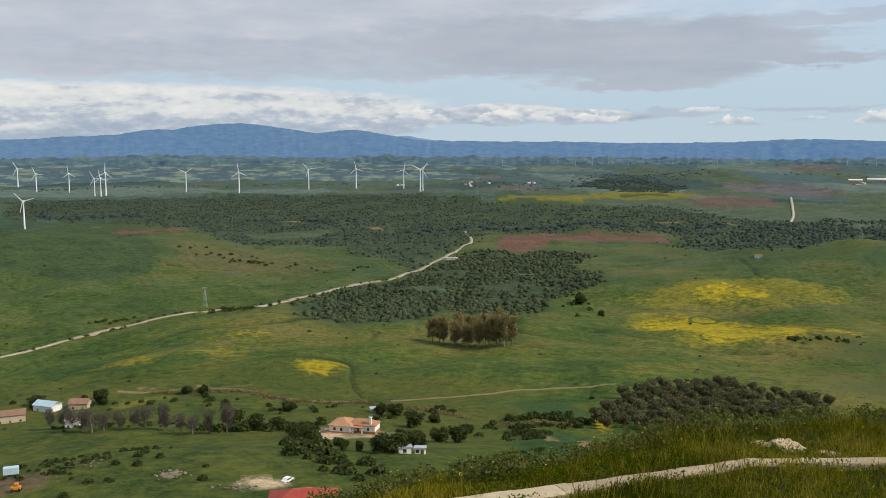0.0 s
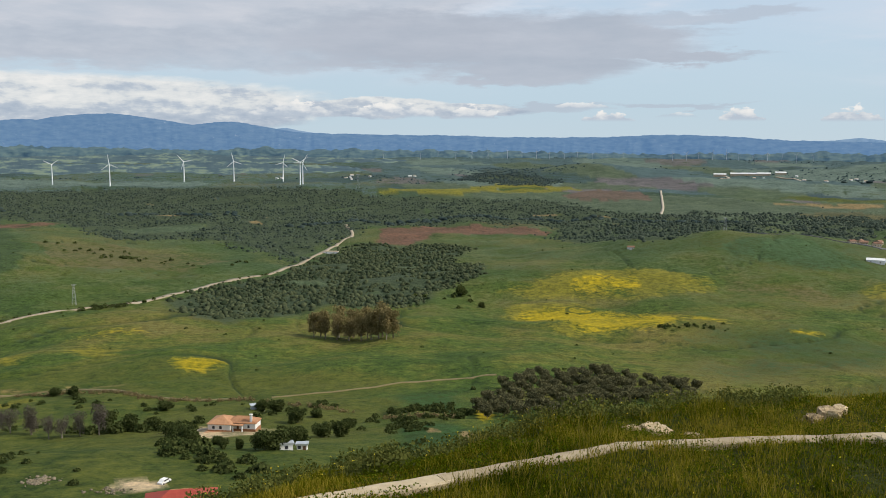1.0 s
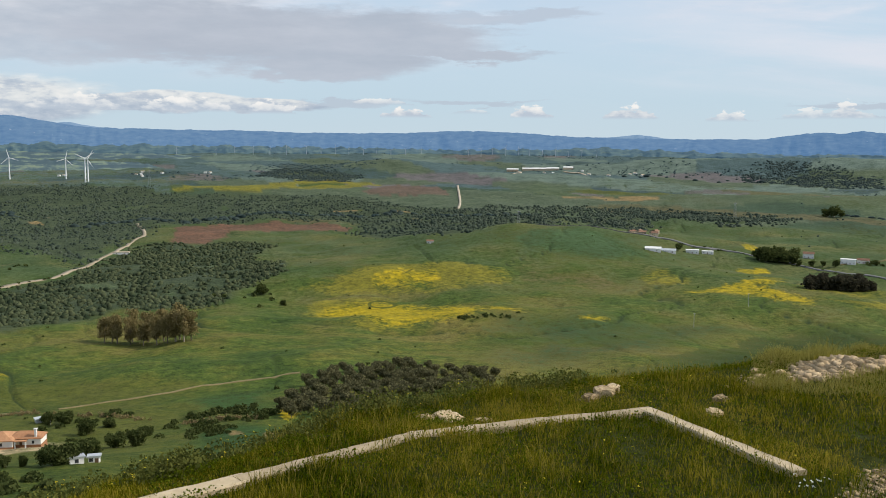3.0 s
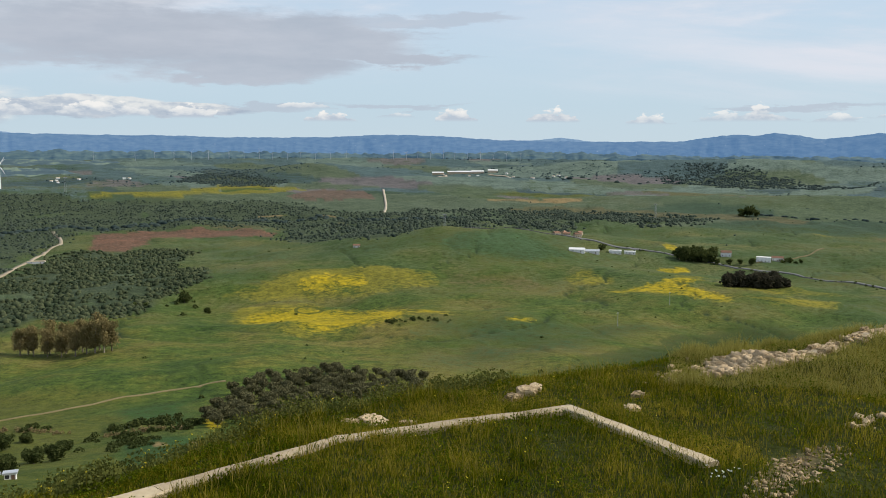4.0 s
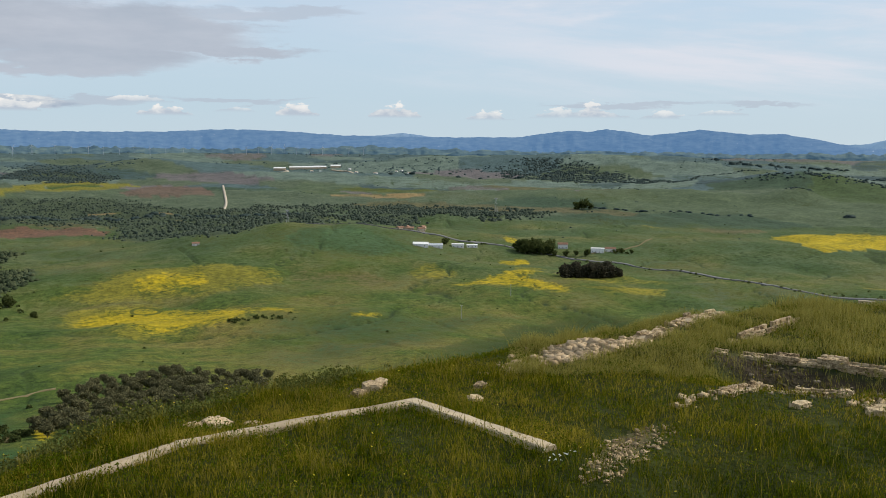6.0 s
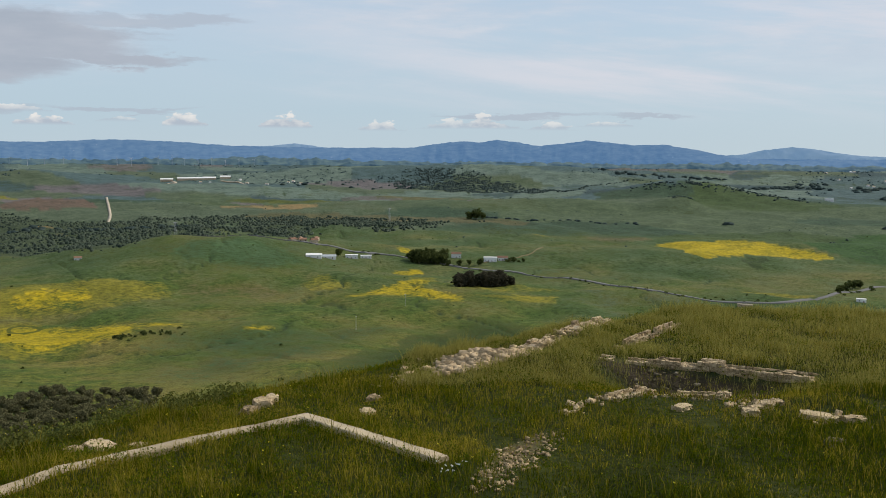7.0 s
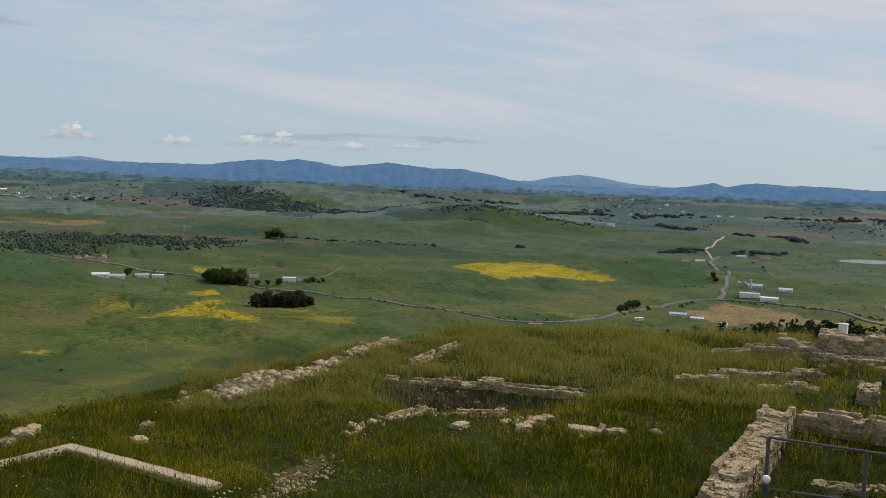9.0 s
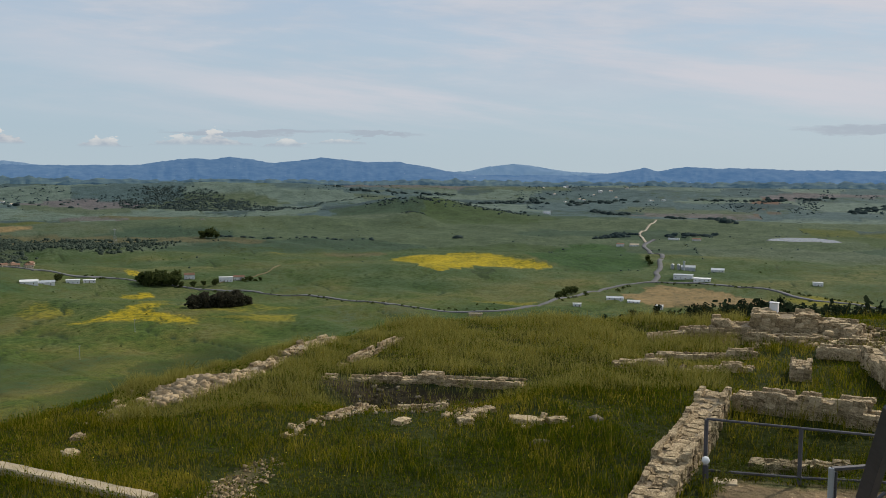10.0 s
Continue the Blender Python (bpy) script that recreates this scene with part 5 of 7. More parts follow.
def bushes(name, label, category, spots, per, mat, seed, leaf=0.55, flat=0.8):
    """Uncounted shrubs: rows of x, y, radius, joined into one object."""
    rng = np.random.RandomState(seed)
    spots = np.asarray(spots, float)
    z = land(spots[:, 0], spots[:, 1]) + spots[:, 2] * 0.25
    c = np.stack([spots[:, 0], spots[:, 1], z], -1)
    return tagged(new(name, quads_mesh(name, leaf_quads(rng, c, spots[:, 2], per, leaf, flat), mat)), label, category, kind="stuff")


def domes(name, label, category, spots, mat, seed, rings=3, sides=6, flat=0.85):
    """Uncounted shrubs seen from far off: uneven rounded crowns, joined into one object."""
    rng = np.random.RandomState(seed)
    spots = np.asarray(spots, float)
    n = len(spots)
    phi = np.radians(np.linspace(-14, 84, rings))[None, :, None]
    theta = rng.uniform(0, 6.3, n)[:, None, None] + np.arange(sides)[None, None, :] * (2 * np.pi / sides) + np.arange(rings)[None, :, None] * 0.4
    k = spots[:, 2][:, None, None] * rng.uniform(0.72, 1.22, (n, rings, sides))
    tall = flat * rng.uniform(0.75, 1.3, (n, 1, 1))
    x, y = spots[:, 0][:, None, None] + k * np.cos(phi) * np.cos(theta), spots[:, 1][:, None, None] + k * np.cos(phi) * np.sin(theta)
    z = land(spots[:, 0], spots[:, 1])[:, None, None] + k * (np.sin(phi) + 0.18) * tall
    i = np.arange(rings * sides).reshape(rings, sides)
    j = np.roll(i, -1, 1)
    quads = np.concatenate([np.stack([i[:-1], j[:-1], j[1:], i[1:]], -1).reshape(-1, 4), np.array([[i[-1, 0], i[-1, 1], i[-1, 2], i[-1, 3]], [i[-1, 3], i[-1, 4], i[-1, 5 % sides], i[-1, 0]]])])
    quads = (quads[None] + (np.arange(n) * rings * sides)[:, None, None]).reshape(-1, 4)
    return tagged(new(name, shape(name, np.stack([x, y, z], -1).reshape(-1, 3), quads, mat)), label, category, kind="stuff")


def scatter(rng, poly, n, soft, rmin, rmax, power=1.0):
    """Random spots inside an outline."""
    px, py = [p[0] for p in poly], [p[1] for p in poly]
    x, y = rng.uniform(min(px), max(px), n * 4), rng.uniform(min(py), max(py), n * 4)
    density = cover_of(x, y, poly, soft) + 0.5 * ripple(x, y, 210, 77) + 0.45 * ripple(x, y, 55, 78)
    keep = np.nonzero((density * power > rng.uniform(0.25, 1.0, len(x))) & (cover_of(x, y, poly, soft) > 0.3))[0][:n]
    return np.stack([x[keep], y[keep], rng.uniform(rmin, rmax, len(keep)) ** 1.0], -1)


def line_spots(rng, points, step, spread, rmin, rmax, keep=1.0):
    out = []
    for (ax, ay), (bx, by) in zip(points, points[1:]):
        n = int(math.hypot(bx - ax, by - ay) / step) + 1
        for k in range(n):
            if rng.uniform() < keep:
                f = (k + rng.uniform()) / n
                out.append((ax + (bx - ax) * f + rng.normal() * spread, ay + (by - ay) * f + rng.normal() * spread, rng.uniform(rmin, rmax)))
    return out


rng = np.random.RandomState(12)
belt = scatter(rng, BELT, 23000, 30, 0.0, 1.0, 0.9)
belt[:, 2] = 0.9 + 3.2 * belt[:, 2] ** 2.2
for open_ground in [CLEARING] + [f[0] for f in BELT_CLEARINGS]:
    belt = belt[cover_of(belt[:, 0], belt[:, 1], open_ground, 6) < 0.5]
domes("scrubland", "dense dark green mediterranean scrub and small oaks", "scrub", belt, SCRUB_LEAF, 1, 3, 6, 0.72)
thick = scatter(rng, THICKET, 4600, 16, 0.0, 1.0, 1.0)
thick[:, 2] = 1.0 + 2.8 * thick[:, 2] ** 1.6
for open_ground in [f[0] for f in THICKET_GAPS]:
    thick = thick[cover_of(thick[:, 0], thick[:, 1], open_ground, 4) < 0.5]
domes("scrubland", "dark green wild olive thicket on the slope", "scrub", thick, THICKET_LEAF, 2, 4, 7, 0.8)
heath = np.concatenate([scatter(rng, HEATH_WEST, 1800, 40, 2.0, 5.0, 0.8), scatter(rng, HEATH, 2000, 40, 2.0, 5.0, 0.85), scatter(rng, HEATH_EAST, 900, 40, 2.0, 5.0, 0.8)])
domes("scrubland", "scattered dark shrubs on green heath", "scrub", heath, SCRUB_LEAF, 3, 3, 6, 0.75)
far_wood = np.concatenate([scatter(rng, KNOLL, 1600, 30, 2.5, 5.5), scatter(rng, RIDGE_WOOD, 3000, 70, 2.0, 5.5, 0.8)])
far_wood = np.concatenate([far_wood, np.array(line_spots(rng, [(2367, 1800), (2396, 1719), (2461, 1640), (2522, 1541), (2560, 1437), (2536, 1323)], 3, 24, 2.5, 6) + line_spots(rng, [(2100, 1470), (2140, 1440)], 3, 16, 2.5, 5) + line_spots(rng, [(2282, 2033), (2661, 2248), (2837, 2226), (2933, 2190)], 7, 6, 3, 6))])
domes("woodland", "dark woods on distant rounded hills", "woods", far_wood, HAZED_LEAF, 4, 3, 6, 0.55)


# tree belts and hedges far off
NEAR_BELTS = (([(2051, 876), (2124, 829)], 5, 7, 7, 11), ([(2157, 875), (2195, 830)], 5, 7, 7, 11), ([(2190, 760), (2284, 655)], 5, 9, 7, 11), ([(2713, 821), (2640, 760), (2566, 690)], 6, 10, 8, 13),
        ([(2918, 1264), (2883, 1128)], 7, 12, 8, 14), ([(2690, 926), (2772, 901)], 8, 8, 8, 12), ([(1854, 1160), (1868, 1140)], 4, 4, 6, 9), ([(1540, 1630), (1606, 1516)], 14, 6, 4, 7), ([(1606, 1516), (1692, 1279)], 12, 9, 3.5, 7))
MIDDLE_BELTS = (
        ([(1690, 3000), (2300, 2500)], 40, 60, 6, 12), ([(-1000, 2260), (-760, 2260)], 6, 14, 6, 10), ([(-480, 2140), (-200, 2160)], 9, 14, 6, 9), ([(-60, 1900), (330, 1990), (640, 1960)], 7, 12, 6, 9), ([(640, 1900), (900, 1830)], 9, 14, 5, 9))
FAR_BELTS = (
        ([(3200, 1500), (3500, 1350)], 14, 40, 9, 15), ([(3100, 1750), (3400, 1700)], 16, 30, 9, 15), ([(3600, 1100), (3900, 700)], 12, 30, 8, 14), ([(3300, 500), (3700, 420)], 14, 30, 8, 14), ([(3350, 2100), (3000, 2400)], 14, 50, 8, 15), ([(2600, 1900), (2950, 1800), (3250, 1650)], 11, 30, 8, 14))
belts = []
for line, step, spread, lo, hi in NEAR_BELTS + MIDDLE_BELTS + FAR_BELTS:
    belts += line_spots(rng, line, step, spread, lo, hi)
domes("woodland", "dark tree belts between distant fields", "woods", belts, HAZED_LEAF, 5, 4, 7, 0.5)
far_scrub = []
for k in range(15000):
    a, r = rng.uniform(-30, 86), rng.uniform(3250, 4720)
    if a < 8 and r > 3560:
        continue
    x, y = polar(a, r)
    if ripple(np.array(x), np.array(y), 900, 91) + 0.8 * ripple(np.array(x * 0.6), np.array(y * 1.6), 420, 92) + (0.55 if a < 12 else -0.15) + rng.normal() * 0.25 > 0.55 and not (a < -4 and 2900 < r < 3480):
        far_scrub.append((x, y, rng.uniform(2.0, 5.5)))
domes("woodland", "dark wooded patches on the far plain", "woods", far_scrub, FAR_HAZED_LEAF, 6, 3, 6, 0.6)
# hedges and single trees along the boundaries of the far fields
a, r = np.radians(rng.uniform(-28, 86, 60000)), np.sqrt(rng.uniform(1500 ** 2, 4600 ** 2, 60000))
hx, hy = r * np.sin(a), r * np.cos(a)
own, edge = parcels(hx, hy)
keep = np.nonzero((edge < 7) & (own * 37 % 1 < 0.5) & (ripple(hx, hy, 160, 83) > -0.1))[0][:2600]
hedge = np.stack([hx[keep], hy[keep], rng.uniform(1.0, 2.8, len(keep))], -1)
domes("hedgerow", "dark hedges and small trees between far fields", "hedges", hedge, HAZED_LEAF, 13, 3, 6, 0.8)

# hedges and loose shrubs in the middle distance
loose = line_spots(rng, [(-382, 772), (-323, 878), (-235, 973), (-194, 1017), (-137, 1128), (-62, 1243)], 7, 4, 1.2, 2.8, 0.8)
loose += line_spots(rng, [(-243, 950), (-205, 985)], 3, 6, 2.5, 4.5) + line_spots(rng, [(-350, 905), (-345, 925)], 3, 2, 1.5, 2.5) + line_spots(rng, [(-335, 905), (-322, 930)], 3, 2, 1.5, 2.5)
loose += line_spots(rng, [(820, 1150), (893, 1060), (930, 960)], 9, 5, 1.5, 3, 0.7) + line_spots(rng, [(930, 950), (912, 745), (925, 625), (965, 545)], 8, 5, 1.2, 2.5, 0.8)
loose += line_spots(rng, [(1060, 517), (1180, 525), (1330, 515)], 10, 5, 1.5, 3.5, 0.7) + line_spots(rng, [(1400, 490), (1400, 320), (1340, 160)], 7, 5, 1.2, 2.6)
loose += line_spots(rng, [(1020, 1010), (1000, 990)], 3, 6, 2, 4) + line_spots(rng, [(-420, 1420), (-230, 1330), (-120, 1300)], 9, 24, 1.5, 3.6, 0.8) + line_spots(rng, [(-300, 1330), (-270, 1345)], 3, 8, 2.5, 4)
loose += line_spots(rng, [(300, 780), (356, 772)], 3, 5, 1.2, 2.6) + line_spots(rng, [(300, 785), (308, 780)], 2, 2, 2, 3) + line_spots(rng, [(100, 980), (170, 1060)], 8, 20, 2, 4, 0.8)
for k in range(420):
    x, y = polar(rng.uniform(-28, 80), rng.uniform(480, 2400))
    loose.append((x, y, rng.uniform(0.4, 1.5) * (1 + 0.5 * (k % 4 == 0))))
bushes("shrub", "scattered dark green shrubs in the pasture", "shrubs", loose, 24, DARK_LEAF, 7, 0.34)

# growth round the farm and the near slope
near = line_spots(rng, [(-62, 372), (-56, 345), (-48, 310), (-40, 285), (-22, 268)], 2.0, 4.5, 1.6, 3.4) + line_spots(rng, [(-70, 425), (-74, 455), (-66, 470)], 2.5, 4, 1.8, 3.2)
near += line_spots(rng, [(-120, 452), (-95, 447), (-72, 447)], 2.2, 3, 2.2, 4.2) + line_spots(rng, [(-30, 480), (-12, 500), (10, 515)], 4, 6, 1.5, 3.0) + line_spots(rng, [(-180, 265), (-130, 285), (-100, 262)], 1.1, 13, 0.7, 1.8) + line_spots(rng, [(-170, 330), (-120, 300), (-90, 300)], 2.5, 10, 0.6, 1.3)
near += line_spots(rng, [(-260, 560), (-180, 540), (-120, 530), (-60, 520)], 6, 10, 1.2, 3.0) + line_spots(rng, [(-210, 480), (-150, 466), (-100, 458)], 2.0, 5, 0.8, 1.6) + line_spots(rng, [(22, 250), (28, 246)], 1.5, 2, 1.2, 2.2)
near += line_spots(rng, [(34, 482), (45, 478), (56, 482), (72, 440)], 2.0, 5, 1.6, 3.4) + line_spots(rng, [(30, 412), (34, 420), (42, 400)], 1.2, 6, 1.2, 2.8) + line_spots(rng, [(27, 322), (30, 326)], 1.0, 2, 1.0, 2.0) + line_spots(rng, [(40, 362), (26, 345)], 2.2, 2, 0.8, 1.5)
near += line_spots(rng, [(62, 438), (40, 445), (20, 465)], 3, 4, 1.4, 2.6) + line_spots(rng, [(110, 420), (160, 440), (215, 490)], 4, 8, 1.6, 3)
bushes("shrub", "dark green garden hedges and brambles round the farm", "shrubs", near, 90, DARK_LEAF, 8, 0.2)
reeds = line_spots(rng, [(-190, 583), (-134, 576), (-96, 548), (-48, 548)], 1.2, 2.0, 0.9, 1.7) + line_spots(rng, [(-48, 545), (14, 486)], 1.6, 2.2, 0.9, 1.7) + line_spots(rng, [(30, 462), (66, 440)], 1.2, 2, 0.9, 1.7)
bushes("reed_hedge", "dry brown cane hedge along a ditch", "reeds", reeds, 40, REED, 9, 0.22, 1.4)


def tree(name, label, category, x, y, tall, wide, trunk, lobes, per, leaf, mat, seed, group="", bark=BARK, flat=0.8):
    """Trunk with limbs, and a crown of many small leaf clumps in uneven lobes."""
    rng = np.random.RandomState(seed)
    t = thing(name, label, category, x, y, None, 0, group)
    bms = [rod((0, 0, -0.6), (0.1, 0, trunk), tall * 0.022 + 0.05, tall * 0.014 + 0.03, 8)]
    centres, radii = [], []
    for k in range(lobes):
        a = 2 * math.pi * k / lobes * 1.618 + rng.uniform(-0.5, 0.5)
        d = wide * 0.5 * rng.uniform(0.15, 0.72)
        z = trunk + (tall - trunk) * rng.uniform(0.05, 0.9)
        rad = min(wide * rng.uniform(0.2, 0.34), (tall - trunk) * 0.45)
        p = (d * math.cos(a), d * math.sin(a), min(z, tall - rad * flat))
        centres.append(p)
        radii.append(rad)
        if k % 2 == 0:
            bms.append(rod((0.05, 0, trunk * rng.uniform(0.6, 1.0)), (p[0] * 0.8, p[1] * 0.8, p[2]), tall * 0.011 + 0.02, 0.03, 5))
    part("trunk", join(*bms), bark, t)
    link("crown", quads_mesh("crown", leaf_quads(rng, np.array(centres), np.array(radii), per, leaf, flat, 0.35, True), mat), t)
    return t


def stand(models, spots, jitter=0.2):
    rr = random.Random(3)
    for k, (x, y, s) in enumerate(spots):
        copy_thing(models[k % len(models)], pose(x, y, height(x, y), 0, 0, rr.uniform(0, 360)) @ Matrix.Diagonal((s * rr.uniform(1 - jitter, 1 + jitter), s * rr.uniform(1 - jitter, 1 + jitter), s * rr.uniform(1 - jitter, 1 + jitter), 1)))


def rows_in(rng, poly, step, jitter):
    px, py = [p[0] for p in poly], [p[1] for p in poly]
    xs, ys = np.meshgrid(np.arange(min(px), max(px), step), np.arange(min(py), max(py), step))
    x, y = xs.ravel() + rng.normal(size=xs.size) * jitter, ys.ravel() + rng.normal(size=xs.size) * jitter
    keep = cover_of(x, y, poly, 0.1) > 0.5
    return [(float(a), float(b), float(s)) for a, b, s in zip(x[keep], y[keep], rng.uniform(0.85, 1.15, keep.sum()))]


rng = np.random.RandomState(31)
olives = rows_in(rng, [(70, 440), (112, 560), (150, 585), (190, 590), (240, 548), (222, 512), (150, 468), (120, 440), (95, 428)], 10.0, 1.3)
models = [tree("olive_tree", "grey-green olive tree in a dense grove", "tree", *olives[k][:2], 7.0, 7.2, 2.2, 10, 120, 0.20, OLIVE_LEAF, 60 + k, "olive grove") for k in range(4)]
stand(models, olives[4:])
gums = [(-10, 800, 1.0), (0, 790, 1.1), (10, 783, 1.05), (20, 775, 0.95), (30, 764, 1.1), (38, 756, 1.0), (50, 742, 1.0), (44, 752, 1.12), (-4, 808, 1.15), (12, 798, 1.1), (24, 788, 1.15), (36, 776, 1.1), (48, 762, 1.15), (56, 748, 1.05)]
models = [tree("eucalyptus_tree", "tall brownish-green eucalyptus in a small copse", "tree", *gums[k][:2], 23 * gums[k][2], 12, 5.0, 22, 110, 0.14, GUM_LEAF, 80 + k, "eucalyptus copse", flat=1.15) for k in range(5)]
stand(models, gums[5:], 0.12)
darks = [(736 + 61 * f + rng.normal() * 4, 815 - 26 * f + 12 * (k % 2) + rng.normal() * 3, rng.uniform(0.85, 1.15)) for k, f in enumerate(np.linspace(0, 1, 26))]
models = [tree("pine_tree", "dark brown-green tree in a compact plantation", "tree", *darks[k][:2], 15, 14, 1.2, 14, 40, 0.3, PINE_LEAF, 100 + k, "compact plantation", flat=1.0) for k in range(3)]
stand(models, darks[3:])
darks = [(866 + 45 * f + rng.normal() * 5, 1064 - 26 * f + 14 * (k % 2) + rng.normal() * 4, rng.uniform(0.85, 1.2)) for k, f in enumerate(np.linspace(0, 1, 20))] + [(1516 + k * 6, 1648 - k * 5 + 10 * (k % 2), 1.3) for k in range(5)] + [(772, 1127, 0.8), (905, 1030, 0.5), (920, 1022, 0.6), (935, 1016, 0.5), (948, 1006, 0.6), (1005, 990, 0.5), (1020, 985, 0.4), (1140, 540, 0.7), (1165, 545, 0.8), (1190, 548, 0.9), (1205, 546, 0.7), (1110, 530, 0.5), (1590, 575, 0.7), (1620, 590, 0.7)]
models = [tree("oak_tree", "dark green broad tree beside the farms", "tree", *darks[k][:2], 17, 15, 3, 12, 36, 0.3, DARK_LEAF, 120 + k, "roadside trees", flat=0.95) for k in range(3)]
stand(models, darks[3:])
garden = [(-21, 308, 1.0), (-10, 342, 1.0), (-2, 388, 1.0), (-71, 419, 1.0), (-35, 312, 0.55), (-30, 313, 0.5), (-39, 330, 0.5), (-17, 312, 1.2), (-13, 336, 0.9), (6, 392, 1.1), (-64, 400, 1.0), (-60, 385, 1.1), (-55, 365, 1.0), (-50, 345, 0.9), (-27, 493, 1.1), (-35, 500, 1.0), (-16, 455, 1.0), (-5, 470, 0.8), (11, 430, 0.7), (-95, 448, 1.3), (-108, 459, 1.3), (-84, 452, 1.1), (-90, 520, 1.0), (-150, 560, 1.1), (-215, 560, 1.2), (-250, 548, 1.3), (-165, 575, 0.9), (156, 1039, 1.7), (172, 985, 1.0), (-20, 405, 0.6), (24, 250, 0.6)]
models = [tree("garden_tree", "round dark green tree in the farm garden", "tree", *garden[k][:2], 6.6, 8.0, 1.2, 12, 230, 0.15, DARK_LEAF, 140 + k, "farm trees", flat=0.9) for k in range(4)]
stand(models, garden[4:])
bare = [(-215 + 7 * k + rng.normal() * 2, 478 - 2.8 * k + rng.normal() * 4, rng.uniform(0.8, 1.15)) for k in range(16)]
models = [tree("bare_tree", "leafless grey-brown poplar with thin branches", "tree", *bare[k][:2], 12, 7, 2.5, 12, 130, 0.10, BARE_TWIG, 160 + k, "bare tree row", flat=1.5) for k in range(3)]
stand(models, bare[3:])


def cypress(x, y, tall, seed):
    rng = np.random.RandomState(seed)
    t = thing("cypress_tree", "slender dark green cypress on the slope", "tree", x, y, None, 0, "cypress row")
    part("trunk", rod((0, 0, -0.6), (0, 0, tall * 0.6), 0.2, 0.08), BARK, t)
    f = np.linspace(0.08, 0.97, 16)
    c = np.stack([rng.normal(size=16) * 0.1, rng.normal(size=16) * 0.1, f * tall], -1)
    link("crown", quads_mesh("crown", leaf_quads(rng, c, tall * 0.12 * (1.0 - f) ** 0.75 + 0.12, 40, 0.30, 1.3, 0.3, True), CYPRESS_LEAF), t)
    return t


row = []
for k in range(140):
    a = 69.0 + 16.5 * (k / 139) + rng.normal() * 0.2
    r = 62 + rng.uniform(-5, 9)
    x, y = polar(a, r)
    top_z = 6.2 - r * math.tan(radians(float(np.interp(a, (69, 73, 75.7, 83), (9.0, 8.7, 8.05, 7.9))) + rng.normal() * 0.2 - 0.25 * math.sin(k * 0.7)))
    row.append((x, y, top_z - height(x, y)))
models = [cypress(x, y, t, 180 + k) for k, (x, y, t) in enumerate(row[:4])]
for k, (x, y, t) in enumerate(row[4:]):
    s = t / row[k % 4][2]
    copy_thing(models[k % 4], pose(x, y, height(x, y), 0, 0, 37 * k) @ Matrix.Diagonal((s * 1.15, s * 1.15, s, 1)))


grove = []
for k in range(300):
    a, r = rng.uniform(71.0, 86.5), rng.uniform(58, 78)
    x, y = polar(a, r)
    top_z = 6.2 - r * math.tan(radians(float(np.interp(a, (71, 73, 76, 78, 80, 86), (9.9, 9.1, 8.3, 8.45, 8.4, 8.2))) + rng.uniform(0.0, 0.7)))
    grove.append((x + 0.6, y - 1.1, top_z))
rng2 = np.random.RandomState(44)
crowns = np.array(grove)
tagged(new("grove", quads_mesh("grove", leaf_quads(rng2, crowns - np.array([0, 0, 1.6]), rng2.uniform(0.8, 1.4, len(crowns)), 170, 0.13, 2.0, 0.3, True), CYPRESS_LEAF)), "dense dark evergreen grove on the slope below the ruins", "grove", kind="stuff")


# ---- the hilltop: kerb, ruins, railing ----
def run_length(a, b):
    return math.hypot(b[0] - a[0], b[1] - a[1])


SEGMENTS = []
KERB = [(-2.4, 13.0), (2.0, 14.62), (5.55, 16.05), (8.2, 16.08), (10.72, 15.92), (10.8, 11.4)]
kerb = thing("kerb_wall", "low pale concrete foundation kerb in the grass", "wall", 10.7, 15.9, 0)
kerb.matrix_basis = Matrix.Identity(4)
for k, (a, b) in enumerate(zip(KERB, KERB[1:])):
    n = max(2, int(run_length(a, b) / 0.35))
    d = Vector((b[0] - a[0], b[1] - a[1], 0)).normalized()
    side = Vector((d.y, -d.x, 0))
    w = 0.17 if k else 0.21
    bm = bmesh.new()
    last = None
    for i in range(n + 1):
        f = i / n
        p = Vector((a[0] + (b[0] - a[0]) * f, a[1] + (b[1] - a[1]) * f, 0)) - d * (0.1 if i == 0 else 0) + d * (0.1 if i == n and k < 4 else 0)
        z = float(summit(p.x, p.y)) + 0.30 + 0.008 * math.sin(i * 2.1 + k) + 0.004 * k
        prof = [(-w, -0.8), (-w - 0.004 * math.sin(i * 3.3), -0.03), (-w + 0.03, 0), (w - 0.03, 0.004 * math.sin(i * 5.1)), (w + 0.006 * math.sin(i * 2.7), -0.03), (w, -0.8)]
        ring = [bm.verts.new(p + side * s + Vector((0, 0, z + dz))) for s, dz in prof]
        if last:
            for j in range(5):
                bm.faces.new((last[j], last[j + 1], ring[j + 1], ring[j]))
        else:
            bm.faces.new(ring)
        last = ring
    bm.faces.new(last[::-1])
    part("kerb_segment", bm, CONCRETE, kerb)
    SEGMENTS.append((a, b, 0.18))


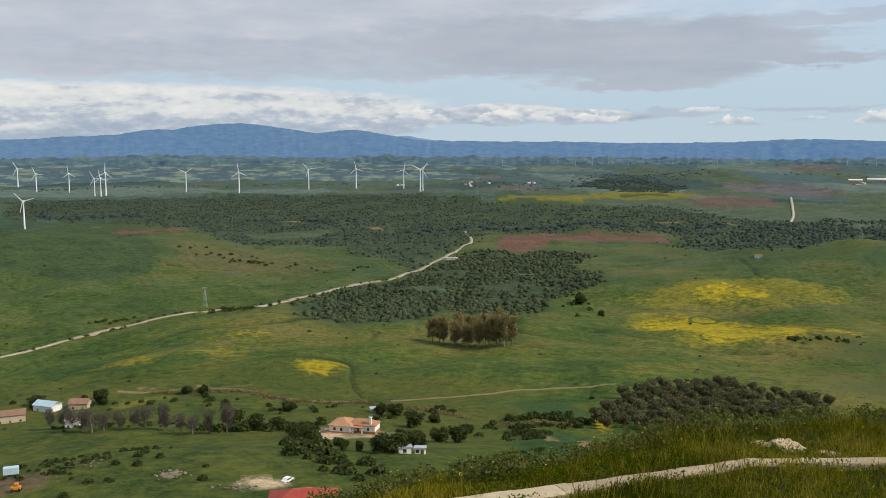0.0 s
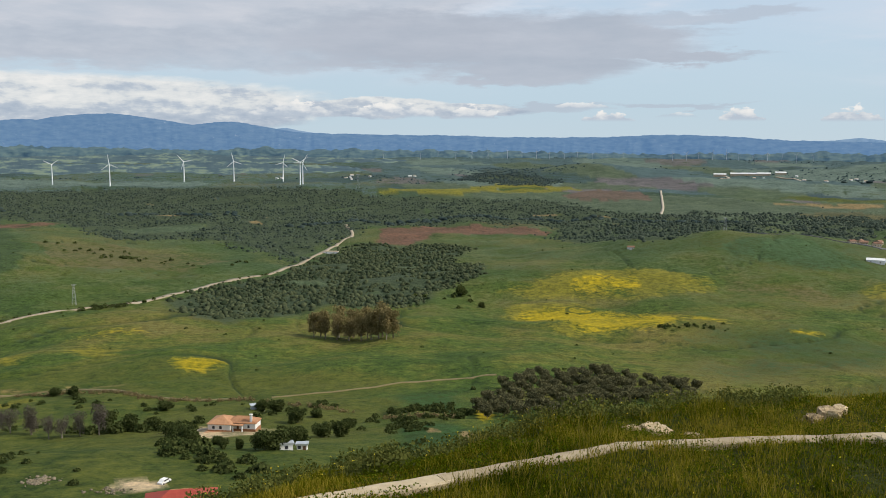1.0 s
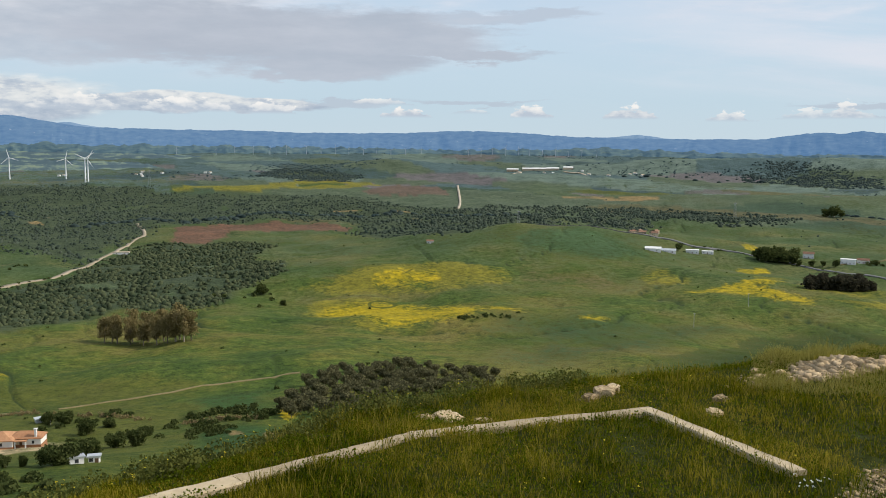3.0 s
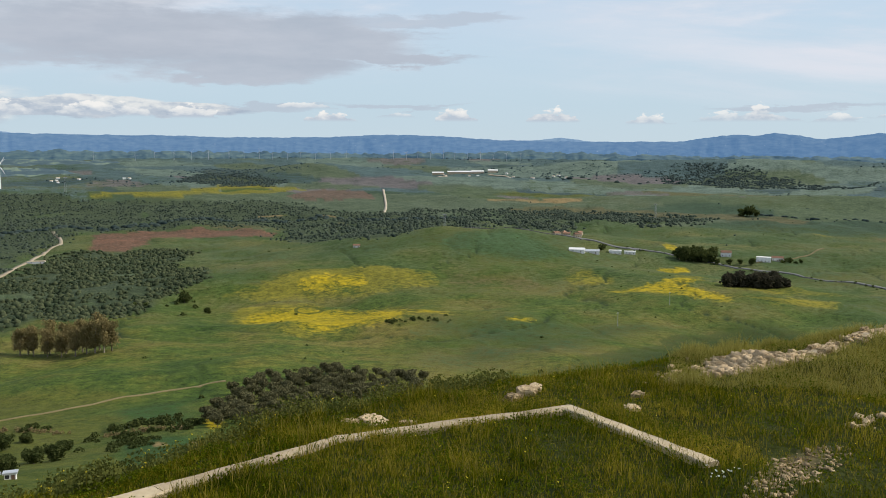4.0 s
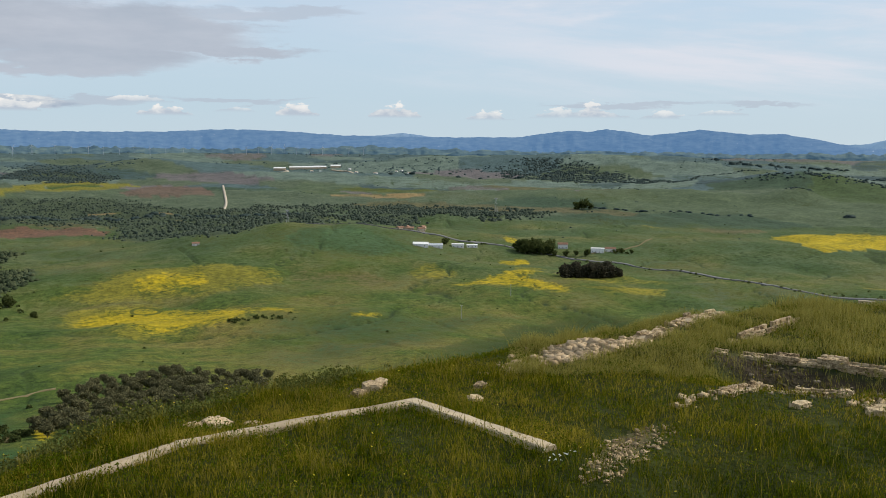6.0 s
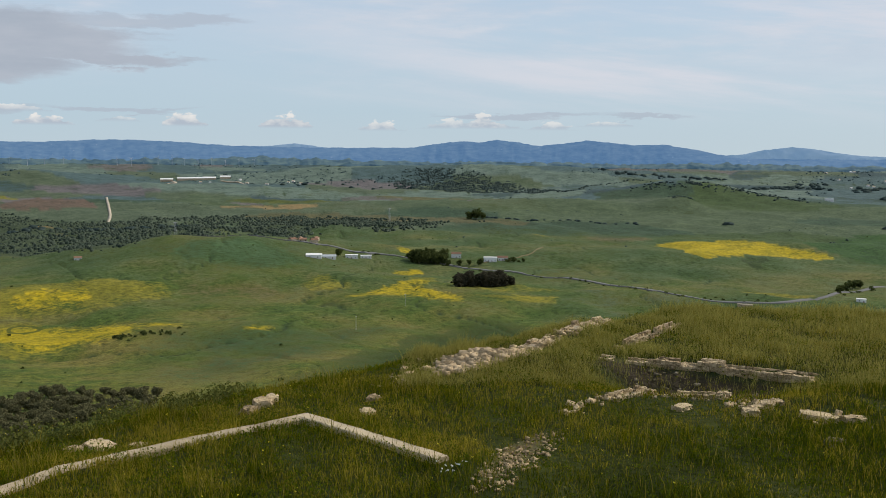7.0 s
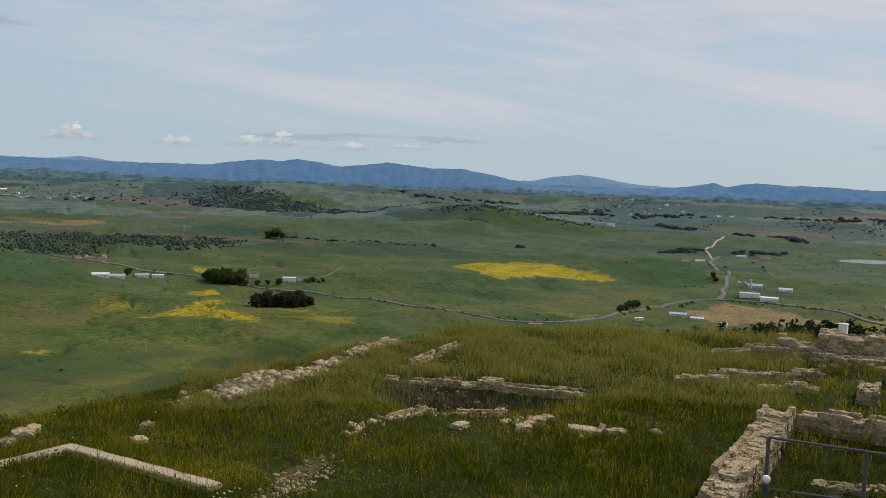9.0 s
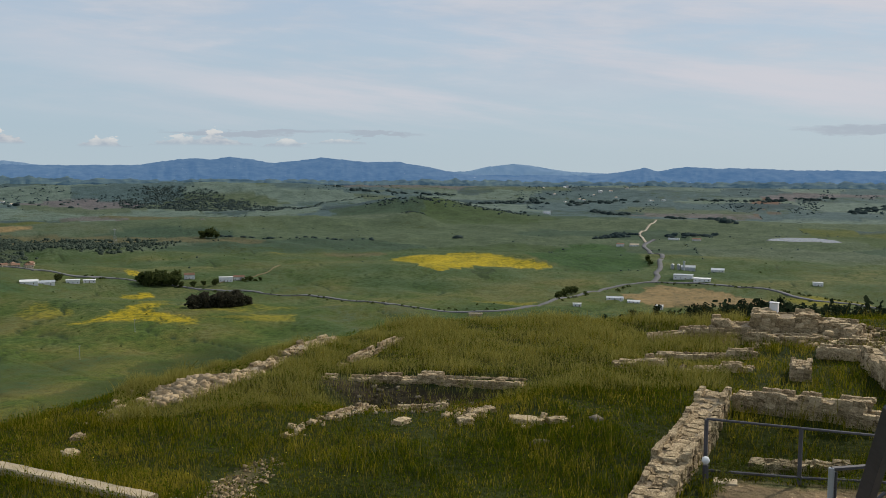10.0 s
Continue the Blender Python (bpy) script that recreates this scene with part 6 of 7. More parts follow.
def rock_mesh(name, seed, mat, cuts=1, rough=0.16):
    rng = random.Random(seed)
    bm = bmesh.new()
    bmesh.ops.create_cube(bm, size=1)
    bmesh.ops.subdivide_edges(bm, edges=bm.edges[:], cuts=cuts, use_grid_fill=True)
    for v in bm.verts:
        c = v.co.copy()
        v.co = c * (0.78 + 0.22 * (0.5 / max(abs(c.x), abs(c.y), abs(c.z), 0.01)) * 0.9) if c.length < 0.75 else c * 0.86
        v.co += Vector((rng.uniform(-1, 1), rng.uniform(-1, 1), rng.uniform(-1, 1))) * rough * 0.5
    me = bpy.data.meshes.new(name)
    bm.to_mesh(me)
    bm.free()
    me.materials.append(mat)
    return me


STONES = [rock_mesh("stone", 300 + k, STONE, 1, 0.20) for k in range(9)]
PILE = random.Random(17)


def stone(parent, x, y, z, sx, sy, sz, turn):
    o = link("stone", STONES[PILE.randrange(9)], parent)
    o.matrix_basis = pose(x, y, z, PILE.uniform(-5, 5), PILE.uniform(-5, 5), turn) @ Matrix.Diagonal((sx, sy, sz, 1))
    return o


def ruin(label, a, b, width, tall, size=0.28, deep=0.0, faces=(-1, 1), ends=True, ragged=0.12, core=None, gaps=0.0):
    """A rubble wall: a mortar core with stones set in courses along its faces and over its top."""
    length = run_length(a, b)
    turn = math.degrees(math.atan2(b[1] - a[1], b[0] - a[0]))
    t = thing("ruin_wall", label, "wall", a[0], a[1], 0, turn, "castle ruins")
    base = [float(land(a[0] + (b[0] - a[0]) * f, a[1] + (b[1] - a[1]) * f)) - deep for f in np.linspace(0, 1, 9)]
    foot = lambda u: float(np.interp(u / length, np.linspace(0, 1, 9), base))
    crest = lambda u: tall * (1 - ragged + ragged * (math.sin(u * 2.3 + a[0]) * math.cos(u * 0.9 + a[1]) + 0.25 * math.sin(u * 7.1 + a[1]))) + deep
    bm = bmesh.new()
    n = max(3, int(length / 0.4))
    last = None
    for i in range(n + 1):
        u = length * i / n
        h = crest(u) - 0.05
        ring = [bm.verts.new((u, s * width / 2 * 0.92, foot(u) + dz)) for s, dz in ((-1, -0.5), (-1, h), (1, h), (1, -0.5))]
        if last:
            for j in range(4):
                bm.faces.new((last[j - 1], last[j], ring[j], ring[j - 1]))
        else:
            bm.faces.new(ring)
        last = ring
    bm.faces.new(last[::-1])
    part("core", bm, core or MORTAR, t)
    for s in faces:
        rows_ = max(1, round((tall + deep) / (size * 0.68)))
        for c in range(rows_):
            u = -PILE.uniform(0, size * 0.6)
            while u < length:
                w = size * PILE.uniform(0.7, 1.6)
                h = (tall + deep) / rows_
                if (c + 0.3) * h < crest(u):
                    stone(t, u + w / 2, s * (width / 2 - 0.05 + PILE.uniform(-0.02, 0.03)), foot(u) + (c + 0.5) * h, w * 1.04, size * 0.8, h * 1.12, PILE.uniform(-6, 6))
                u += w
    lanes = max(1, round(width / (size * 1.05)))
    for lane in range(lanes):
        u = -PILE.uniform(0, size * 0.6)
        while u < length - 0.05:
            w = size * PILE.uniform(0.8, 1.7)
            v = -width / 2 + width * (lane + 0.5) / lanes
            if PILE.random() < gaps:
                u += w
                continue
            stone(t, u + w / 2, v + PILE.uniform(-0.03, 0.03), foot(u) + crest(u) - 0.05 + PILE.uniform(-0.025, 0.02), w * 1.06, width / lanes * 1.1, size * 0.42, PILE.uniform(-14, 14))
            u += w
    if ends:
        for u in (0.0, length):
            for k in range(max(1, int(width / size))):
                for c in range(max(1, int(crest(u) / (size * 0.75)))):
                    stone(t, u, -width / 2 + (k + 0.5) * width / max(1, int(width / size)), foot(u) + (c + 0.45) * size * 0.75, size * 0.7, size * 1.1, size * 0.8, PILE.uniform(-8, 8))
    SEGMENTS.append((a, b, width / 2 + 0.06))
    return t


ruin("thick pale limestone castle wall broken to knee height", (11.7, 3.38), (15.5, 3.86), 0.56, 0.40, 0.165, core=PALE_MORTAR)
ruin("thick pale limestone castle wall broken to waist height", (15.6, 3.88), (20.05, 4.42), 0.60, 0.52, 0.17, core=PALE_MORTAR)
ruin("rubble stone cross wall with exposed courses", (20.45, 4.0), (20.3, 1.5), 0.50, 0.45, 0.16, 0.3, core=PALE_MORTAR)
ruin("low dark rubble wall continuing the cross wall", (20.2, 1.65), (19.6, -1.4), 0.50, 0.25, 0.18, 0.2)
ruin("short stump of pale masonry wall in grass", (23.2, 3.3), (24.0, 3.45), 0.44, 0.36, 0.14, core=PALE_MORTAR)
ruin("low foundation wall of pale rubble in long grass", (26.4, 8.15), (27.3, 6.1), 0.5, 0.36, 0.18, ragged=0.3, core=PALE_MORTAR)
ruin("low foundation wall nearly sunk in grass", (23.1, 7.9), (23.7, 6.9), 0.4, 0.26, 0.17, ragged=0.5, gaps=0.2, core=PALE_MORTAR)
ruin("low foundation wall nearly sunk in grass", (24.5, 7.2), (25.3, 5.0), 0.4, 0.25, 0.17, ragged=0.5, gaps=0.2, core=PALE_MORTAR)
ruin("low foundation wall nearly sunk in grass", (23.4, 6.2), (23.6, 4.6), 0.4, 0.2, 0.16, ragged=0.5, gaps=0.3, core=PALE_MORTAR)
ruin("broken stepped mass of castle masonry on the brow", (27.6, 6.6), (28.0, 5.65), 1.0, 0.6, 0.19, ragged=0.3, core=PALE_MORTAR)
ruin("broken stepped mass of castle masonry on the brow", (28.05, 5.6), (28.4, 4.05), 1.2, 0.88, 0.19, ragged=0.16, core=PALE_MORTAR)
ruin("broken stepped mass of castle masonry on the brow", (28.45, 4.0), (28.4, 2.8), 1.1, 0.66, 0.19, ragged=0.3, core=PALE_MORTAR)
ruin("lower tier of castle masonry with open courses", (27.0, 5.5), (27.3, 3.5), 0.6, 0.34, 0.19, ragged=0.25, core=PALE_MORTAR)
ruin("lower tier of castle masonry with open courses", (27.35, 3.4), (27.3, 2.5), 0.6, 0.26, 0.2, ragged=0.25)
ruin("lower tier of castle masonry with open courses", (25.7, 3.3), (25.7, 2.3), 0.6, 0.3, 0.19)
ruin("pale masonry wall along the edge of the ruins", (25.0, 1.95), (22.4, 0.9), 0.55, 0.55, 0.20)
ruin("stone revetment at the back of an excavated pit", (19.45, 14.75), (20.45, 12.35), 0.5, 0.16, 0.15, 0.35, ragged=0.6, gaps=0.4)
ruin("stone revetment at the back of an excavated pit", (20.5, 12.3), (21.2, 9.7), 0.5, 0.18, 0.15, 0.4, ragged=0.5, gaps=0.35)
ruin("low inner wall of the excavated pit", (16.3, 11.9), (17.6, 11.9), 0.45, 0.15, 0.14, 0.1, ragged=0.4, gaps=0.3, core=PALE_MORTAR)
ruin("low inner wall of the excavated pit", (17.7, 11.8), (18.3, 10.2), 0.4, 0.13, 0.15, 0.3, ragged=0.6, gaps=0.45)
ruin("low line of pale stones in long grass", (20.9, 15.3), (24.1, 15.65), 0.4, 0.15, 0.15, ragged=0.7, gaps=0.35, core=PALE_MORTAR)
ruin("crumbling pale limestone wall along the hill's edge", (19.2, 17.35), (23.9, 18.3), 0.5, 0.2, 0.19, ragged=0.6, gaps=0.3, core=PALE_MORTAR)


def rubble(name, label, spots, lo, hi, mat, seed, kind="stuff"):
    """Loose stones, joined."""
    rng = np.random.RandomState(seed)
    cube = np.array([(x, y, z) for x in (-0.5, 0.5) for y in (-0.5, 0.5) for z in (-0.5, 0.5)], float)
    cf = np.array([(0, 1, 3, 2), (4, 6, 7, 5), (0, 4, 5, 1), (2, 3, 7, 6), (0, 2, 6, 4), (1, 5, 7, 3)])
    verts, faces = [], []
    level = land(np.array([p[0] for p in spots]), np.array([p[1] for p in spots]))
    for k, (x, y) in enumerate(spots):
        s = rng.uniform(lo, hi) * rng.uniform(0.5, 1.0)
        v = cube * (1 + rng.uniform(-0.35, 0.3, cube.shape)) * np.array([s * rng.uniform(0.8, 1.5), s, s * 0.65])
        m = np.array(Euler(tuple(rng.uniform(-0.4, 0.4, 2)) + (rng.uniform(0, 6.3),)).to_matrix())
        verts.append(v @ m.T + np.array([x, y, level[k] + s * 0.12]))
        faces.append(cf + 8 * k)
    return tagged(new(name, shape(name, np.concatenate(verts), np.concatenate(faces), mat)), label, "rubble", kind=kind)


rng = np.random.RandomState(5)


def spots_in(poly, n):
    px, py = [p[0] for p in poly], [p[1] for p in poly]
    x, y = rng.uniform(min(px), max(px), n * 3), rng.uniform(min(py), max(py), n * 3)
    keep = cover_of(x, y, poly, 0.2) > rng.uniform(0.2, 0.9, n * 3)
    return list(zip(x[keep][:n].tolist(), y[keep][:n].tolist()))


rubble("rubble", "spill of pale broken limestone below the wall", spots_in(SCREE, 1100), 0.05, 0.22, LIT_PALE_RUBBLE, 1)
rubble("rubble", "loose stones along the hill's edge", [(x + rng.normal() * 0.22, y + rng.normal() * 0.22) for x, y, _ in line_spots(rng, [(14.2, 17.6), (15.5, 17.6), (16.5, 17.9), (18.6, 17.5), (23.9, 18.5)], 0.05, 0.1, 1, 2)], 0.07, 0.24, STONE, 2)
rubble("rubble", "bare stony patch in the grass", spots_in(STONY, 330), 0.015, 0.10, STONE, 3)
rubble("rubble", "loose stones in the excavated pit", spots_in([(16.0, 12.3), (17.6, 12.4), (19.6, 13.5), (20.3, 10.0), (18.6, 8.8), (17.8, 10.0), (17.0, 11.3)], 120), 0.04, 0.15, ROCK, 4)
rubble("rubble", "heap of tumbled pale stones", [(18.15 + rng.normal() * 0.25, 7.6 + rng.normal() * 0.12) for _ in range(9)] + [(17.85 + rng.normal() * 0.22, 9.4 + rng.normal() * 0.2) for _ in range(30)] + [(15.9 + rng.normal() * 0.35, 12.2 + rng.normal() * 0.15) for _ in range(40)] + [(19.4 + rng.normal() * 0.3, 11.5 + rng.normal() * 0.4) for _ in range(20)] + [(17.2 + rng.normal() * 0.25, 9.3 + rng.normal() * 0.15) for _ in range(4)], 0.05, 0.20, STONE, 5)
rubble("rubble", "fallen stones round the castle masonry", spots_in([(26.4, 6.6), (29.4, 7.0), (29.6, 1.4), (26.6, 1.4)], 420), 0.08, 0.34, STONE, 6)
rubble("rubble", "scattered stones in the long grass", [(18.4 + rng.normal() * 0.5, 6.4 + rng.normal() * 0.2) for _ in range(3)] + [(16.6 + rng.normal() * 0.15, 6.9 + rng.normal() * 0.1) for _ in range(5)], 0.08, 0.25, ROCK, 7)
rubble("rubble", "heap of grey field stones on the slope", [(-81 + rng.normal() * 2.2, 261 + rng.normal() * 2.2) for _ in range(110)], 0.4, 1.1, ROCK, 8)
rubble("rubble", "broken walls and rubble by the farm track", [(-68 + rng.normal() * 4, 440 + rng.normal() * 3) for _ in range(70)] + [(-112 + rng.normal() * 5, 276 + rng.normal() * 3) for _ in range(40)] + [(-58 + rng.normal() * 3, 247 + rng.normal() * 2) for _ in range(40)], 0.4, 1.1, ROCK, 9)


def boulder(x, y, sx, sy, sz, seed, label):
    me = rock_mesh("boulder", seed, STONE, 3, 0.13)
    o = new("boulder", me)
    o.matrix_basis = pose(x, y, float(land(x, y)) + sz * 0.02, 0, 0, seed * 40) @ Matrix.Diagonal((sx, sy, sz, 1))
    SEGMENTS.append(((x - sx * 0.3, y), (x + sx * 0.3, y), sy * 0.3))
    return tagged(o, label, "rock", "outcrop rocks")


for k, (x, y, sx, sy, sz) in enumerate(((11.0, 18.2, 0.5, 0.4, 0.36), (10.55, 18.1, 0.4, 0.3, 0.26), (11.35, 18.4, 0.4, 0.3, 0.28), (6.95, 18.0, 0.75, 0.5, 0.2), (7.6, 17.5, 0.4, 0.28, 0.14), (6.45, 18.1, 0.35, 0.3, 0.14), (13.1, 16.6, 0.4, 0.3, 0.2), (12.2, 15.6, 0.4, 0.3, 0.2), (17.3, 9.0, 0.36, 0.28, 0.26), (17.62, 9.05, 0.3, 0.25, 0.24), (17.95, 9.0, 0.36, 0.3, 0.28), (18.25, 8.95, 0.3, 0.25, 0.22), (18.0, 7.85, 0.8, 0.36, 0.2), (18.2, 7.25, 0.45, 0.3, 0.18), (16.86, 10.4, 0.42, 0.3, 0.2))):
    boulder(x, y, sx, sy, sz, 400 + k, "weathered tan limestone outcrop in the grass")

marker = thing("marker_block", "small whitewashed block on the castle masonry", "block", 28.75, 5.2, height(28.75, 5.2) + 0.68)
part("block", boxed(-0.09, 0.09, -0.12, 0.12, -0.35, 0.18, bevel=0.02), WHITEWASH, marker)
part("cap", boxed(-0.11, 0.11, -0.14, 0.14, 0.18, 0.21, bevel=0.01), WHITEWASH, marker)

# railing with glass
RAIL = [(16.14, 3.42, 1.03), (16.47, 1.93, 0.97), (16.80, 0.44, 0.87), (17.1, -1.05, 0.8)]
rail = thing("glass_railing", "grey steel railing with clear glass panels", "railing", 0, 0, 0)
for k, (x, y, up) in enumerate(RAIL):
    z = float(land(x, y))
    part("post", boxed(x - 0.025, x + 0.025, y - 0.032, y + 0.032, z - 0.2, z + up - 0.01, bevel=0.008), STEEL, rail)
    if k:
        px, py, pup = RAIL[k - 1]
        pz = float(land(px, py))
        part("top_rail", rod((px, py, pz + pup), (x, y, z + up), 0.023, 0.023, 8), STEEL, rail)
        part("bottom_rail", rod((px, py, pz + 0.12), (x, y, z + 0.12), 0.026, 0.026, 6), STEEL, rail)
        d = Vector((x - px, y - py, 0)).normalized() * 0.08
        bm = bmesh.new()
        e = Vector((d.y, -d.x, 0)) * 0.06
        corner = [Vector((px, py, 0)) + d, Vector((x, y, 0)) - d]
        vs = [bm.verts.new(c + f + Vector((0, 0, h))) for f in (e, -e) for c, h in ((corner[0], pz + 0.17), (corner[1], z + 0.17), (corner[1], z + up - 0.05), (corner[0], pz + pup - 0.05))]
        for f in ((0, 1, 2, 3), (7, 6, 5, 4), (0, 4, 5, 1), (1, 5, 6, 2), (2, 6, 7, 3), (3, 7, 4, 0)):
            bm.faces.new([vs[i] for i in f])
        pane = part("glass_panel", bm, GLASS, rail)
        pane.visible_shadow = False
ruin("low line of pale stones behind the railing", (17.3, 2.9), (17.55, 1.5), 0.35, 0.2, 0.2)

stair = thing("steel_stair", "dark grey steel stair with sloping stringer and gate rail", "stair", 0, 0, 0)
floor_z = float(land(14.4, 0.9))
part("stringer", rod((14.70, 0.74, floor_z + 0.3), (12.45, 0.12, 3.45), 0.13, 0.13, 4), STEEL, stair)
part("stringer", rod((14.9, 0.3, floor_z - 0.1), (12.6, -0.4, 3.4), 0.10, 0.10, 4), STEEL, stair)
part("gate_post", boxed(14.19, 14.25, 1.03, 1.11, floor_z - 0.2, 2.05, bevel=0.01), GALVANISED, stair)
part("gate_rail", rod((14.22, 1.07, 2.03), (14.74, 0.55, 2.03), 0.035, 0.035, 6), STEEL, stair)
part("gate_post", boxed(14.26, 14.31, 1.0, 1.06, floor_z - 0.2, 1.98, bevel=0.01), STEEL, stair)
part("gate_brace", rod((14.3, 1.0, floor_z + 0.1), (14.9, 0.45, 1.6), 0.03, 0.03, 6), STEEL, stair)
for k in range(7):
    f = k / 7
    part("tread", boxed(14.8 - 2.2 * f - 0.14, 14.8 - 2.2 * f + 0.14, 0.35 - 0.65 * f - 0.6, 0.35 - 0.65 * f + 0.15, floor_z + 0.1 + 2.2 * f, floor_z + 0.14 + 2.2 * f), STEEL, stair)

lamp = thing("globe_lamp", "small white globe lamp on a short dark post", "lamp", 15.75, 3.3)
part("post", rod((0, 0, -0.1), (0, 0, 0.32), 0.06, 0.05, 10), STEEL, lamp)
bm = bmesh.new()
bmesh.ops.create_uvsphere(bm, u_segments=14, v_segments=10, radius=0.068, matrix=Matrix.Translation((0, 0, 0.40)))
part("globe", bm, WHITEWASH, lamp)
slab = thing("stone_slab", "small pale stone slab lying on the sandy floor", "slab", 15.95, 3.02, height(15.95, 3.02) + 0.01, 15)
part("slab", boxed(-0.14, 0.14, -0.2, 0.2, -0.03, 0.03, bevel=0.01), CONCRETE, slab)


# ---- wild grass, weeds and flowers on the hilltop ----
def clear_of(x, y):
    free = np.ones(x.shape, bool)
    for a, b, w in SEGMENTS:
        k = np.clip(((x - a[0]) * (b[0] - a[0]) + (y - a[1]) * (b[1] - a[1])) / ((b[0] - a[0]) ** 2 + (b[1] - a[1]) ** 2 + 1e-9), 0, 1)
        free &= np.hypot(x - a[0] - k * (b[0] - a[0]), y - a[1] - k * (b[1] - a[1])) > w * rng.uniform(0.55, 1.1, x.shape)
    free &= cover_of(x, y, YARD, 0.2) < 0.5
    free &= cover_of(x, y, SCREE, 0.2) < rng.uniform(0.1, 0.7, x.shape)
    for poly, thin in ((STONY, 0.8), (PIT, 0.82), (EDGE, 0.7)):
        free &= cover_of(x, y, poly, 0.5) * thin < rng.uniform(0.0, 1.0, x.shape)
    return free


def grass(n, blades, tall, width, seed, name, label, mat, low_az=-14, high_az=88, past=4.0, start=9.5, within=None):
    global rng
    rng = np.random.RandomState(seed)
    a = rng.uniform(low_az, high_az, n)
    brow = np.interp(a, BROW_AZ, BROW_R) + past
    r = np.sqrt(rng.uniform(0, 1, n) * (brow ** 2 - start ** 2) + start ** 2)
    x, y = r * np.sin(np.radians(a)), r * np.cos(np.radians(a))
    keep = clear_of(x, y)
    if within:
        keep &= cover_of(x, y, within, 1.2) > rng.uniform(0.1, 0.9, n)
    x, y = x[keep], y[keep]
    lush = 0.78 + 0.45 * ripple(x, y, 5, 61) + 0.35 * ripple(x, y, 1.7, 62)
    lush = np.clip(lush, 0.25, 1.55)
    x, y, lush = np.repeat(x, blades), np.repeat(y, blades), np.repeat(lush, blades)
    m = len(x)
    x, y = x + rng.normal(size=m) * 0.07, y + rng.normal(size=m) * 0.07
    h = tall * lush * rng.uniform(0.45, 1.25, m)
    b, c = rng.uniform(0, 2 * np.pi, m), rng.uniform(0, 2 * np.pi, m)
    lean = h * rng.uniform(0.05, 0.6, m)
    base = np.stack([x, y, land(x, y) - 0.02], -1)
    side = np.stack([np.cos(b), np.sin(b), 0 * b], -1) * (width * rng.uniform(0.6, 1.4, m))[:, None]
    mid = base + np.stack([np.cos(c) * lean * 0.3, np.sin(c) * lean * 0.3, h * 0.55], -1)
    tip = base + np.stack([np.cos(c) * lean, np.sin(c) * lean, h], -1)
    return tagged(new(name, quads_mesh(name, np.stack([base, mid + side, tip, mid - side], 1).reshape(-1, 3), mat)), label, "grass", kind="stuff")


grass(54000, 6, 0.21, 0.0055, 71, "grass", "long wild green grass over the hilltop", GRASS)
STRAW = leafy("dry_seed_heads", (0.090, 0.085, 0.007), (0.24, 0.195, 0.034))
grass(7000, 2, 0.46, 0.006, 72, "grass", "tall dry seed heads among the grass", STRAW, 8, 88, 2.5)
PALE_STRAW = leafy("ripening_grass", (0.135, 0.135, 0.020), (0.35, 0.31, 0.085), 0.8, 0.5)
grass(22000, 4, 0.36, 0.0042, 74, "grass", "pale ripening grass along the brow", PALE_STRAW, 40, 78, 1.5, 22)

LUSH = leafy("lush_dark_grass", (0.017, 0.034, 0.002), (0.092, 0.112, 0.006), 0.8, 0.8)
LUSH_GROUND = [(13.2, 4.2), (15.8, 4.5), (20.0, 5.2), (22.6, 6.2), (22.0, 9.0), (18.6, 8.2), (16.2, 8.6), (14.0, 8.8), (12.0, 7.0), (11.4, 4.6)]
grass(26000, 5, 0.21, 0.0055, 75, "grass", "lush dark green grass between the ruined walls", LUSH, 40, 80, 0.0, 10, LUSH_GROUND)
RUST = leafy("dry_reddish_weeds", (0.018, 0.012, 0.004), (0.066, 0.040, 0.014), 0.9, 0.8)
grass(5200, 4, 0.20, 0.006, 76, "grass", "dry reddish brown weeds in the excavated pit", RUST, 40, 66, 0.0, 14, [(18.2, 14.2), (19.4, 14.4), (20.4, 11.0), (20.2, 9.6), (18.4, 9.4), (17.9, 11.6)])
WEED_LEAF = leafy("weed_leaves", (0.034, 0.050, 0.012), (0.12, 0.125, 0.030))
def leaf_layer(n, tall, leaf, seed, label, mat, low_az=-14, high_az=88, past=3.0):
    """Broad-leaved weeds and clover among the grass: small leaves at all heights."""
    global rng
    rng = np.random.RandomState(seed)
    a = rng.uniform(low_az, high_az, n)
    brow = np.interp(a, BROW_AZ, BROW_R) + past
    r = np.sqrt(rng.uniform(0, 1, n) * (brow ** 2 - 9.5 ** 2) + 9.5 ** 2)
    x, y = r * np.sin(np.radians(a)), r * np.cos(np.radians(a))
    lush = ripple(x, y, 3.1, 63) + 0.8 * ripple(x, y, 1.1, 64) + 0.25
    keep = clear_of(x, y) & (lush > rng.uniform(-1.2, 0.9, n))
    x, y, lush = x[keep], y[keep], np.clip(0.7 + 0.4 * lush[keep], 0.3, 1.5)
    c = np.stack([x, y, land(x, y) + tall * lush * rng.uniform(0.2, 1.0, len(x))], -1)
    return tagged(new("weeds", quads_mesh("weeds", leaf_quads(rng, c, np.full(len(x), leaf), 2, 0.74, 1.0), mat)), label, "weeds", kind="stuff")


